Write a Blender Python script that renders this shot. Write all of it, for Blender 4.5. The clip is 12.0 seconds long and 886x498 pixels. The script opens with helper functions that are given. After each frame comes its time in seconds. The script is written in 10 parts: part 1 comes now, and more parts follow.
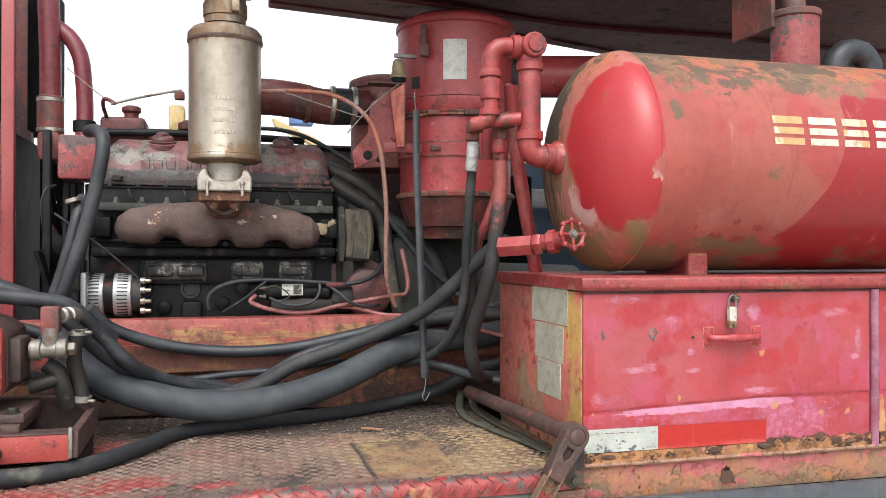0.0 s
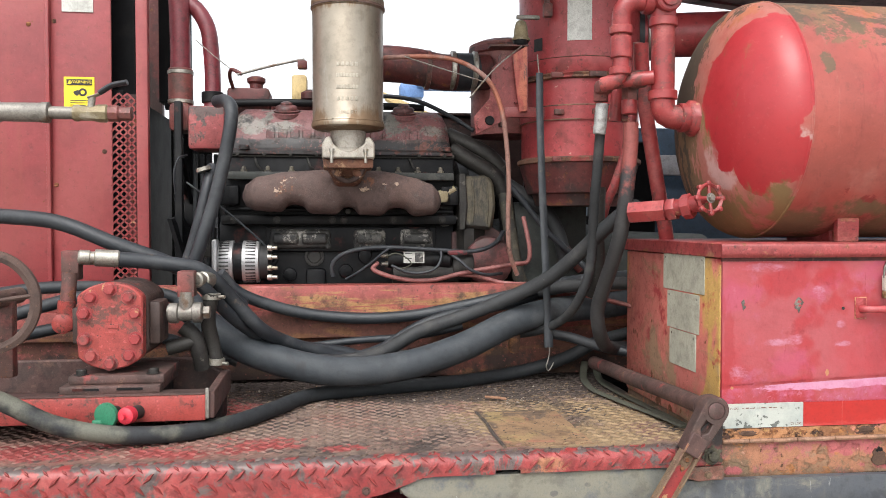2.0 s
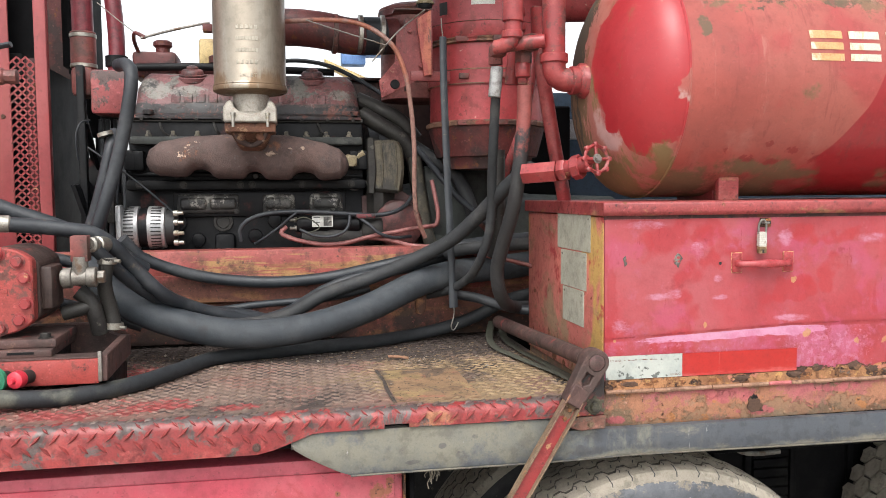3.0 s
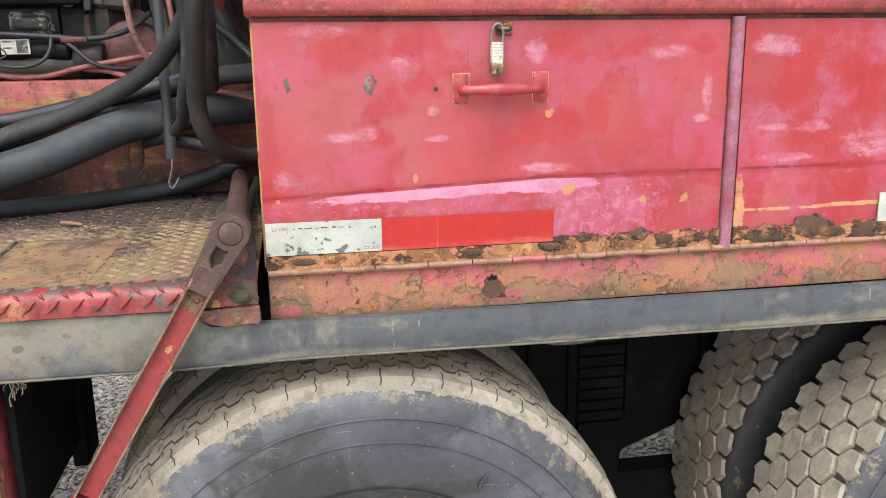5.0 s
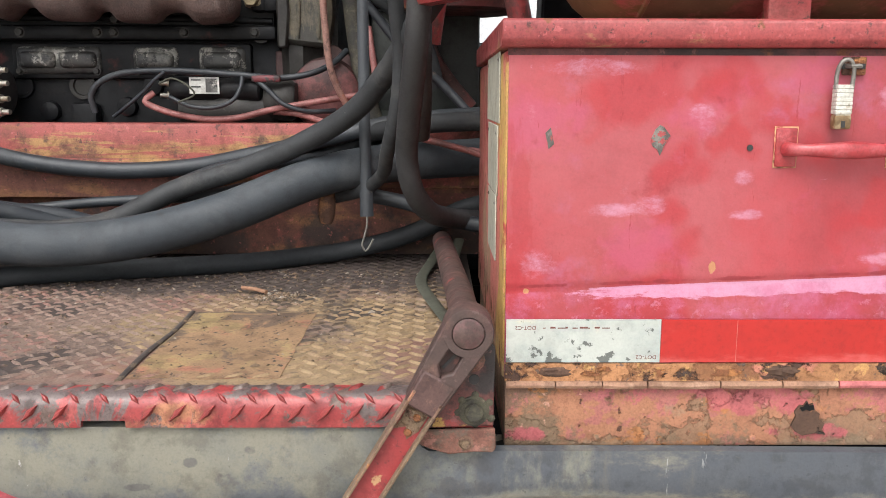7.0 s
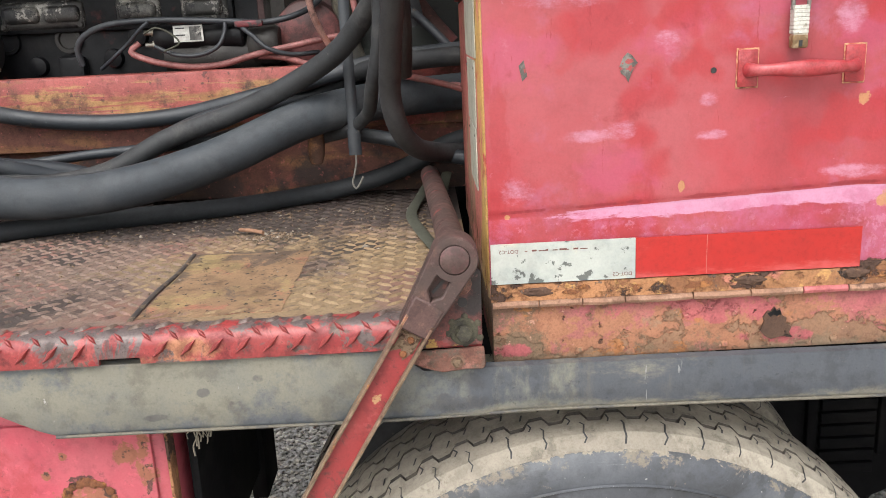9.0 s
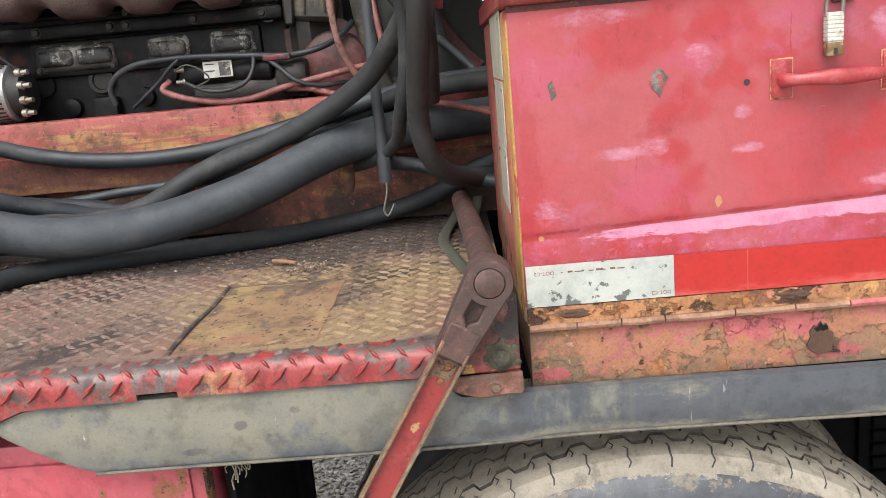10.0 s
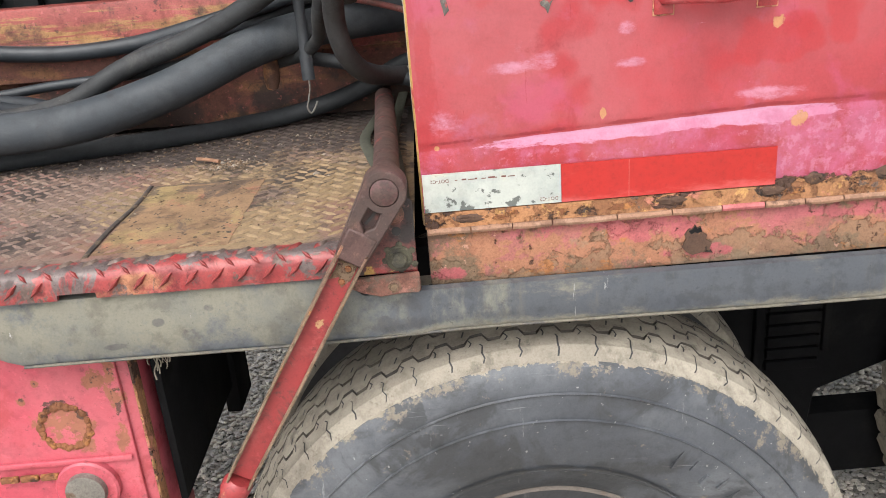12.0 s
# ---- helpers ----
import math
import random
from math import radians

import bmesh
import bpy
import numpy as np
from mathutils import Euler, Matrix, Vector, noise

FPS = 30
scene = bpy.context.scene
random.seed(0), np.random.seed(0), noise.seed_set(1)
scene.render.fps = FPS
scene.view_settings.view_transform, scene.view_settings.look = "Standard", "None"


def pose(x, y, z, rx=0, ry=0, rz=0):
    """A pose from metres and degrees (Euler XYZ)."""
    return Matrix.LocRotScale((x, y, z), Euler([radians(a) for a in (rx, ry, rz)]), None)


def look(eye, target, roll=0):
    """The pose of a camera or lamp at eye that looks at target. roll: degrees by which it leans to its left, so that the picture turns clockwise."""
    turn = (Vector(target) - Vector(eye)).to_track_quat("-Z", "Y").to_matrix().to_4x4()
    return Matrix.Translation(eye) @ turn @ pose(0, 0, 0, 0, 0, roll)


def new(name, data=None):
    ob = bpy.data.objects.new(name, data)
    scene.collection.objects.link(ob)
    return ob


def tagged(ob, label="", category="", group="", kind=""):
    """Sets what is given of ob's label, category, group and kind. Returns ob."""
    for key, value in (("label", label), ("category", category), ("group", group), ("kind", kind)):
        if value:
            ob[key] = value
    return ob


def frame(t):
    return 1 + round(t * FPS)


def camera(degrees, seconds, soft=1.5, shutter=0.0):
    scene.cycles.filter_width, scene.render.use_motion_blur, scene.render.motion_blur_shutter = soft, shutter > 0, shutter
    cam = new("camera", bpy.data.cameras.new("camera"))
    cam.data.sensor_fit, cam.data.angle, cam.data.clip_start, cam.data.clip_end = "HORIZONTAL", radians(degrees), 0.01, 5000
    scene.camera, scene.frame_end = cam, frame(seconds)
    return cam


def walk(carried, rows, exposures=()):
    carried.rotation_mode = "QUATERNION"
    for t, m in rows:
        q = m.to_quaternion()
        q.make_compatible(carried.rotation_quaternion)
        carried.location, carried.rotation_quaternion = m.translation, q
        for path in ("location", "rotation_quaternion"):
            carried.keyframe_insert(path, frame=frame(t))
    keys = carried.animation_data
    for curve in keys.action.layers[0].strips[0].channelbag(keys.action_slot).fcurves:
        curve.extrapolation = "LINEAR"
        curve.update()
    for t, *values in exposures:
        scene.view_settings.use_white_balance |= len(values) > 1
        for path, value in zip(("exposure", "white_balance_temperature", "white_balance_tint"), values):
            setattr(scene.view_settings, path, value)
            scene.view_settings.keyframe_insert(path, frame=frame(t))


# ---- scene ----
cam = camera(56.1, 12.0, soft=0.9)
PATH = [
    (0, (-0.76, -1.681, 1.661), (-0.248, 0.253, 1.666), 0.1),
    (0.5, (-0.771, -1.692, 1.663), (-0.355, 0.264, 1.646), -0.2),
    (1, (-0.785, -1.675, 1.656), (-0.458, 0.298, 1.61), -0.0),
    (1.5, (-0.796, -1.645, 1.648), (-0.523, 0.335, 1.583), 0.2),
    (2, (-0.794, -1.63, 1.643), (-0.535, 0.352, 1.584), 0.0),
    (2.5, (-0.789, -1.642, 1.633), (-0.497, 0.336, 1.561), -0.3),
    (3, (-0.672, -1.684, 1.626), (-0.298, 0.277, 1.492), -0.5),
    (3.2, (-0.589, -1.718, 1.622), (-0.189, 0.233, 1.44), -0.4),
    (4.8, (-0.048, -1.314, 1.538), (0.325, 0.598, 1.085), -0.4),
    (5, (0.05, -1.272, 1.523), (0.396, 0.642, 1.059), -0.8),
    (5.5, (0.267, -1.213, 1.529), (0.437, 0.716, 1.027), -1.0),
    (6, (0.173, -1.091, 1.492), (0.105, 0.844, 0.993), -0.5),
    (6.5, (-0.028, -0.96, 1.519), (-0.041, 1.006, 1.155), 0.5),
    (6.7, (-0.076, -0.928, 1.518), (-0.07, 1.042, 1.174), 0.5),
    (8.3, (-0.07, -0.931, 1.529), (-0.047, 1.005, 1.027), -1.5),
    (8.5, (-0.061, -0.969, 1.521), (-0.03, 0.965, 1.012), -1.8),
    (9, (-0.064, -0.986, 1.526), (-0.044, 0.948, 1.018), -2.8),
    (9.5, (-0.068, -0.982, 1.514), (-0.101, 0.959, 1.031), -4.2),
    (10, (-0.066, -0.976, 1.521), (-0.119, 0.974, 1.08), -5.2),
    (10.5, (-0.045, -0.971, 1.521), (-0.096, 0.986, 1.11), -5.9),
    (11, (-0.008, -0.939, 1.521), (-0.021, 1.011, 1.077), -6.3),
    (11.5, (0.036, -0.99, 1.551), (0.118, 0.918, 0.956), -5.2),
    (12, (0.018, -1.028, 1.569), (0.028, 0.834, 0.838), -4.7),
]
walk(cam, [(t, look(eye, target, roll)) for t, eye, target, roll in PATH], [(0, 1.17), (3.0, 1.17), (5.0, 1.2), (5.5, 1.07), (6.0, 1.22), (9.0, 1.2), (12.0, 1.25)])

# ---- world and light ----
world = bpy.data.worlds.new("overcast_sky")
scene.world = world
world.use_nodes = True
wn, wl = world.node_tree.nodes, world.node_tree.links
wn.clear()
sky = wn.new("ShaderNodeTexSky")
sky.sky_type, sky.sun_disc = "NISHITA", False
sky.sun_elevation, sky.sun_rotation = radians(52), radians(200)
sky.air_density, sky.dust_density = 1.0, 3.0
grey = wn.new("ShaderNodeHueSaturation")
grey.inputs["Saturation"].default_value = 0.22
back = wn.new("ShaderNodeBackground")
back.inputs["Strength"].default_value = 0.158
wout = wn.new("ShaderNodeOutputWorld")
wl.new(sky.outputs[0], grey.inputs["Color"])
wl.new(grey.outputs[0], back.inputs["Color"])
wl.new(back.outputs[0], wout.inputs["Surface"])
sun_data = bpy.data.lights.new("sun", "SUN")
sun_data.energy, sun_data.angle, sun_data.color = 0.95, radians(40), (1.0, 0.97, 0.93)
sun = new("sun", sun_data)
sun.matrix_world = look((-1.5, -4.8, 8), (0, 0, 1))

# ---- materials ----
SEED = [0]


def layered(name, base, rough=0.5, metal=0.0, layers=(), grain=0.08, bump=0.25, bscale=90.0, grime=0.3, gs=38.0, spec=0.5, chips=0.0, chip=(0.05, 0.032, 0.027), micro=0.42):
    """A surface with a base colour and layers of stain, rust, chalk, chips or painted shade; each layer is a dict."""
    SEED[0] = sum((i + 3) * ord(ch) for i, ch in enumerate(name)) % 61
    m = bpy.data.materials.new(name)
    m.use_nodes = True
    n, l = m.node_tree.nodes, m.node_tree.links
    bsdf = n["Principled BSDF"]
    tc = n.new("ShaderNodeTexCoord")
    bsdf.inputs["Specular IOR Level"].default_value = spec

    def math(op, a, b):
        k = n.new("ShaderNodeMath")
        k.operation = op
        for i, v in enumerate((a, b)):
            if isinstance(v, (int, float)):
                k.inputs[i].default_value = v
            else:
                l.new(v, k.inputs[i])
        return k.outputs[0]

    def mixc(f, a, b):
        k = n.new("ShaderNodeMix")
        k.data_type = "RGBA"
        if isinstance(f, (int, float)):
            k.inputs["Factor"].default_value = f
        else:
            l.new(f, k.inputs["Factor"])
        for s, v in ((6, a), (7, b)):
            if isinstance(v, tuple):
                k.inputs[s].default_value = (*v, 1)
            else:
                l.new(v, k.inputs[s])
        return k.outputs[2]

    def mixf(f, a, b):
        k = n.new("ShaderNodeMix")
        l.new(f, k.inputs["Factor"])
        for s, v in ((2, a), (3, b)):
            if isinstance(v, (int, float)):
                k.inputs[s].default_value = v
            else:
                l.new(v, k.inputs[s])
        return k.outputs[0]

    def field(scale, stretch=(1, 1, 1), detail=6.0, roughness=0.6, warp=0.0):
        SEED[0] += 1
        mp = n.new("ShaderNodeMapping")
        mp.inputs["Location"].default_value = (SEED[0] * 1.7, SEED[0] * 0.9, SEED[0] * 2.3)
        mp.inputs["Scale"].default_value = stretch
        l.new(tc.outputs["Object"], mp.inputs["Vector"])
        k = n.new("ShaderNodeTexNoise")
        k.inputs["Scale"].default_value, k.inputs["Detail"].default_value = scale, detail
        k.inputs["Roughness"].default_value = roughness
        k.inputs["Distortion"].default_value = warp
        l.new(mp.outputs[0], k.inputs["Vector"])
        return k.outputs["Fac"]

    def ramp(v, lo, hi):
        k = n.new("ShaderNodeMapRange")
        k.interpolation_type = "SMOOTHSTEP"
        k.inputs["From Min"].default_value, k.inputs["From Max"].default_value = lo, hi
        l.new(v, k.inputs["Value"])
        return k.outputs[0]

    sep = n.new("ShaderNodeSeparateXYZ")
    l.new(tc.outputs["Object"], sep.inputs[0])
    axis = dict(zip("xyz", sep.outputs))
    axis["w"] = math("SUBTRACT", axis["z"], math("MULTIPLY", math("MINIMUM", axis["x"], 0.45), 0.04))
    fine = field(bscale * 2.2)
    dark, light = tuple(c * (1 - grain * 2) for c in base), tuple(min(1, c * (1 + grain * 1.5)) for c in base)
    col = mixc(ramp(field(7.0), 0.3, 0.7), dark, light)
    col = mixc(math("MULTIPLY", ramp(fine, 0.45, 0.75), micro), col, tuple(c * 0.55 for c in base))
    rgh = mixf(field(11.0), rough * 0.75, min(1.0, rough * 1.25))
    met = metal
    high = math("MULTIPLY", field(bscale), 0.5)
    if chips:
        layers = list(layers) + [
            dict(c=chip, s=58.0, lo=0.61, hi=0.64, w=chips, r=0.85, h=-0.7, ro=0.72, d=5.0),
            dict(c=chip, s=19.0, lo=0.635, hi=0.65, w=chips, r=0.85, h=-0.7, ro=0.75, d=8.0),
            dict(c=tuple(min(1, c * 1.5 + 0.05) for c in base), s=90.0, lo=0.63, hi=0.66, w=chips * 0.6, r=0.6, ro=0.6, d=3.0)]
    for y in layers:
        v = field(y["s"], y.get("st", (1, 1, 1)), y.get("d", 6.0), y.get("ro", 0.6), y.get("warp", 0.0))
        for a, lo, hi, amount in y.get("zone", ()):
            v = math("ADD", v, math("MULTIPLY", ramp(axis[a], lo, hi), amount))
        if "spot" in y:
            (cx, cz), (rx, rz), amount = y["spot"]
            dx = math("DIVIDE", math("SUBTRACT", axis[y.get("sa", "x")], cx), rx)
            dz = math("DIVIDE", math("SUBTRACT", axis["z"], cz), rz)
            dd = math("ADD", math("MULTIPLY", dx, dx), math("MULTIPLY", dz, dz))
            v = math("ADD", v, math("MULTIPLY", ramp(dd, 1.25, 0.75), amount))
        if "spots" in y:
            near = None
            for cx, cz, rx, rz in y["spots"]:
                dx = math("DIVIDE", math("SUBTRACT", axis[y.get("sa", "x")], cx), rx)
                dz = math("DIVIDE", math("SUBTRACT", axis[y.get("sb", "z")], cz), rz)
                dd = math("ADD", math("MULTIPLY", dx, dx), math("MULTIPLY", dz, dz))
                near = dd if near is None else math("MINIMUM", near, dd)
            v = math("ADD", v, math("MULTIPLY", ramp(near, 2.4, 0.0), y["amount"]))
        if "ring" in y:
            (cx, cz), lo, hi, amount = y["ring"]
            dx, dz = math("SUBTRACT", axis["x"], cx), math("SUBTRACT", axis["z"], cz)
            rad = math("SQRT", math("ADD", math("MULTIPLY", dx, dx), math("MULTIPLY", dz, dz)), 0.0)
            k = n.new("ShaderNodeMapRange")
            k.inputs["From Min"].default_value, k.inputs["From Max"].default_value = lo, hi
            l.new(rad, k.inputs["Value"])
            v = math("ADD", v, math("MULTIPLY", k.outputs[0], amount))
        f = math("MULTIPLY", ramp(v, y["lo"], y["hi"]), y.get("w", 1.0))
        col = mixc(f, col, y["c"])
        rgh = mixf(f, rgh, y.get("r", rough))
        if "m" in y:
            met = mixf(f, met, y["m"])
        if "h" in y:
            high = math("ADD", high, math("MULTIPLY", f, y["h"]))
    if grime:
        g = math("MULTIPLY", ramp(field(gs, (1, 1, 1), 9.0, 0.68), 0.47, 0.64), grime)
        k = n.new("ShaderNodeMix")
        k.data_type, k.blend_type = "RGBA", "MULTIPLY"
        l.new(g, k.inputs["Factor"])
        l.new(col, k.inputs[6])
        k.inputs[7].default_value = (0.29, 0.26, 0.25, 1)
        col = k.outputs[2]
        rgh = mixf(g, rgh, 0.85)
        speck = math("MULTIPLY", ramp(field(170.0, (1, 1, 1), 3.0, 0.6), 0.66, 0.72), grime)
        k = n.new("ShaderNodeMix")
        k.data_type, k.blend_type = "RGBA", "MULTIPLY"
        l.new(speck, k.inputs["Factor"])
        l.new(col, k.inputs[6])
        k.inputs[7].default_value = (0.2, 0.17, 0.15, 1)
        col = k.outputs[2]
    if grain > 0.05:
        k = n.new("ShaderNodeMix")
        k.data_type, k.blend_type = "RGBA", "MULTIPLY"
        l.new(math("MULTIPLY", ramp(field(330.0, (1, 1, 1), 4.0, 0.7), 0.40, 0.68), micro), k.inputs["Factor"])
        l.new(col, k.inputs[6])
        k.inputs[7].default_value = (0.44, 0.42, 0.42, 1)
        col = k.outputs[2]
    l.new(col, bsdf.inputs["Base Color"])
    l.new(rgh, bsdf.inputs["Roughness"])
    if isinstance(met, float):
        bsdf.inputs["Metallic"].default_value = met
    else:
        l.new(met, bsdf.inputs["Metallic"])
    b = n.new("ShaderNodeBump")
    b.inputs["Strength"].default_value, b.inputs["Distance"].default_value = bump, 0.004
    l.new(high, b.inputs["Height"])
    l.new(b.outputs[0], bsdf.inputs["Normal"])
    return m


RUST, ORANGE, DKRUST = (0.16, 0.062, 0.028), (0.36, 0.15, 0.05), (0.07, 0.032, 0.02)
NEAR_BLACK = (0.022, 0.02, 0.018)
red_door = layered("cabinet_red_paint", micro=0.12, base=(0.305, 0.034, 0.042), rough=0.42, layers=[
    dict(c=(0.325, 0.075, 0.084), s=3.0, lo=0.42, hi=0.62, w=0.75, r=0.5, warp=0.15),
    dict(c=(0.30, 0.020, 0.026), s=6.0, lo=0.52, hi=0.60, w=0.75, r=0.38, d=3.0, warp=0.15),
    dict(c=(0.36, 0.055, 0.115), s=8.0, lo=0.52, hi=0.64, w=0.5, r=0.5, warp=0.15),
    dict(c=(0.34, 0.11, 0.19), s=6.0, lo=0.56, hi=0.72, w=0.6, r=0.6, warp=0.15, ro=0.68, zone=[("x", 0.74, 0.80, 0.06)]),
    dict(c=(0.31, 0.020, 0.024), s=14.0, lo=0.72, hi=0.84, w=0.65, r=0.34, d=2.5, spots=[(0.09, 1.50, 0.028, 0.035), (0.235, 1.53, 0.03, 0.03), (0.255, 1.46, 0.035, 0.04), (0.47, 1.405, 0.04, 0.03), (0.547, 1.436, 0.035, 0.045), (0.55, 1.46, 0.025, 0.03), (0.618, 1.391, 0.032, 0.026), (0.632, 1.415, 0.012, 0.03), (0.705, 1.531, 0.035, 0.02), (0.50, 1.525, 0.09, 0.025), (0.417, 1.404, 0.02, 0.03), (0.872, 1.459, 0.04, 0.045), (0.888, 1.50, 0.022, 0.03), (1.02, 1.50, 0.10, 0.035), (1.013, 1.431, 0.03, 0.02), (0.997, 1.289, 0.035, 0.03)], amount=0.30),
    dict(c=(0.50, 0.30, 0.36), s=24.0, lo=0.665, hi=0.70, w=0.6, r=0.6, st=(0.35, 1, 2.2), ro=0.8, d=11.0),
    dict(c=(0.42, 0.16, 0.20), s=15.0, lo=0.60, hi=0.72, w=0.55, r=0.55, ro=0.78, d=10.0, st=(0.7, 1, 1)),
    dict(c=(0.22, 0.012, 0.016), s=34.0, lo=0.64, hi=0.68, w=0.55, r=0.4, st=(2.6, 1, 0.35), ro=0.75),
    dict(c=(0.27, 0.016, 0.020), s=13.0, lo=0.60, hi=0.66, w=0.45, r=0.4, st=(1.3, 1, 0.35)),
    dict(c=(0.46, 0.20, 0.27), s=30.0, lo=0.66, hi=0.74, w=0.5, r=0.7, ro=0.75, d=10.0, zone=[("x", 0.33, 0.05, 0.03)]),
    dict(c=(0.44, 0.20, 0.28), s=30.0, lo=0.72, hi=1.0, w=0.75, r=0.7, ro=0.8, d=11.0, st=(0.55, 1, 1), warp=0.15, spots=[(0.223, 1.492, 0.013, 0.022), (0.214, 1.505, 0.014, 0.010), (0.267, 1.433, 0.013, 0.009), (0.130, 1.397, 0.045, 0.009), (0.165, 1.400, 0.02, 0.012), (0.275, 1.391, 0.022, 0.007), (0.038, 1.333, 0.024, 0.020), (0.449, 1.339, 0.045, 0.009), (0.10, 1.553, 0.06, 0.010), (0.431, 1.522, 0.02, 0.025), (0.655, 1.516, 0.045, 0.014), (0.711, 1.411, 0.016, 0.008), (0.839, 1.392, 0.03, 0.008), (0.914, 1.391, 0.035, 0.012), (0.865, 1.341, 0.055, 0.010), (1.02, 1.36, 0.06, 0.025), (0.72, 1.45, 0.010, 0.04), (0.84, 1.525, 0.05, 0.02)], amount=0.36),
    dict(c=(0.47, 0.23, 0.34), s=11.0, lo=0.70, hi=0.76, w=0.85, r=0.7, st=(0.45, 1, 1.9), ro=0.74, d=10.0, warp=0.15, zone=[("w", 1.3045, 1.3015, 0.27), ("w", 1.294, 1.276, -0.22), ("x", 0.06, 0.4, 0.05), ("x", 0.16, 0.04, -0.16), ("x", 0.50, 0.66, -0.36)]),
    # dark red line that paints the ridge's shadow into the crease
    dict(c=(0.20, 0.014, 0.02), s=20.0, lo=0.60, hi=0.74, w=0.7, r=0.6, zone=[("w", 1.311, 1.3075, 0.18), ("w", 1.306, 1.302, -0.3)]),
    dict(c=(0.38, 0.10, 0.18), s=16.0, lo=0.50, hi=0.70, w=0.65, r=0.65, ro=0.76, d=10.0, warp=0.15, zone=[("w", 1.304, 1.296, 0.06), ("x", 0.40, 0.48, 0.08), ("x", 0.56, 0.68, -0.14), ("w", 1.298, 1.306, -0.3)]),
    dict(c=(0.46, 0.20, 0.29), s=60.0, lo=0.60, hi=0.70, w=0.35, r=0.65, ro=0.7, h=0.6, zone=[("z", 1.31, 1.29, 0.05), ("x", 0.42, 0.50, 0.06), ("x", 0.60, 0.74, -0.2), ("w", 1.285, 1.304, -0.3)]),
    dict(c=(0.40, 0.20, 0.09), s=90.0, lo=0.74, hi=0.84, w=0.85, r=0.9, h=-0.6, spots=[(0.453, 1.426, 0.008, 0.008), (0.487, 1.303, 0.012, 0.010), (0.688, 1.278, 0.008, 0.010), (0.617, 1.280, 0.007, 0.007), (0.026, 1.302, 0.004, 0.003), (0.238, 1.331, 0.004, 0.008), (0.786, 1.285, 0.008, 0.03)], amount=0.40),
    dict(c=(0.44, 0.25, 0.12), s=22.0, lo=0.72, hi=0.80, w=0.85, r=0.9, ro=0.74, spots=[(0.86, 1.253, 0.12, 0.003), (1.03, 1.256, 0.10, 0.004), (0.79, 1.24, 0.012, 0.04)], amount=0.30),
    dict(c=(0.40, 0.19, 0.08), s=18.0, lo=0.80, hi=0.86, r=0.9, h=-0.6, ro=0.75, zone=[("z", 1.240, 1.215, 0.38), ("x", 0.46, 0.45, -0.5)]),
    dict(c=(0.09, 0.04, 0.025), s=26.0, lo=0.84, hi=0.87, r=0.95, h=-1.0, ro=0.75, zone=[("z", 1.238, 1.222, 0.36), ("x", 0.46, 0.45, -0.5)]),
], bump=0.35, bscale=60, grime=0.10)
leaf_rust = layered("rusted_hinge_leaf", (0.36, 0.17, 0.075), 0.9, layers=[
    dict(c=(0.48, 0.17, 0.12), s=12, lo=0.57, hi=0.62, w=0.8, r=0.6, st=(0.6, 1, 1), ro=0.72),
    dict(c=(0.20, 0.085, 0.038), s=24, lo=0.50, hi=0.57, w=0.85, h=-0.5, ro=0.72),
    dict(c=(0.07, 0.036, 0.024), s=16, lo=0.535, hi=0.565, r=0.95, h=-2.0, st=(0.7, 1, 1), ro=0.74, d=9.0),
    dict(c=(0.11, 0.075, 0.06), s=45, lo=0.60, hi=0.64, w=0.9),
    dict(c=(0.5, 0.28, 0.1), s=50, lo=0.60, hi=0.65, w=0.75)], bump=1.0, bscale=140)
knuckle_tan = layered("worn_hinge_knuckle", (0.30, 0.165, 0.105), 0.8, grime=0.4, layers=[
    dict(c=(0.36, 0.22, 0.15), s=20, lo=0.5, hi=0.62, w=0.8, ro=0.7),
    dict(c=(0.12, 0.06, 0.038), s=26, lo=0.58, hi=0.64, w=0.85, ro=0.72)], bump=0.5)
knuckle_pink = layered("pink_painted_knuckle", (0.46, 0.13, 0.13), 0.6, layers=[dict(c=(0.3, 0.16, 0.1), s=30, lo=0.56, hi=0.62, w=0.8)])
red_side = layered("cabinet_side_paint", chips=0.5, base=(0.52, 0.15, 0.115), rough=0.5, layers=[
    dict(c=(0.42, 0.12, 0.10), s=4.0, lo=0.45, hi=0.65, w=0.7, r=0.6),
    dict(c=(0.40, 0.24, 0.07), s=9.0, lo=0.60, hi=0.68, r=0.7, st=(1, 1, 0.4), zone=[("y", 0.22, 0.0, 0.22)]),
    dict(c=(0.27, 0.19, 0.11), s=6.0, lo=0.54, hi=0.66, w=0.85, r=0.8, ro=0.72, warp=0.6, zone=[("z", 1.45, 1.25, 0.08)]),
    dict(c=(0.30, 0.03, 0.03), s=14.0, lo=0.58, hi=0.66, r=0.6, zone=[("y", 0.1, 0.0, 0.05)]),
    dict(c=RUST, s=26.0, lo=0.64, hi=0.70, r=0.9, zone=[("z", 1.3, 1.2, 0.1)]),
])
red_rim = layered("rim_red_paint", chips=0.7, base=(0.27, 0.040, 0.040), rough=0.5, grime=0.4, layers=[
    dict(c=(0.36, 0.12, 0.10), s=10, lo=0.5, hi=0.68, w=0.7, r=0.6, ro=0.7, st=(0.4, 1, 1)),
    dict(c=(0.30, 0.14, 0.07), s=16, lo=0.60, hi=0.66, w=0.8, r=0.8, ro=0.72, st=(0.4, 1, 1), zone=[("z", 1.590, 1.578, 0.05)]),
    dict(c=RUST, s=25, lo=0.62, hi=0.68, r=0.9)])
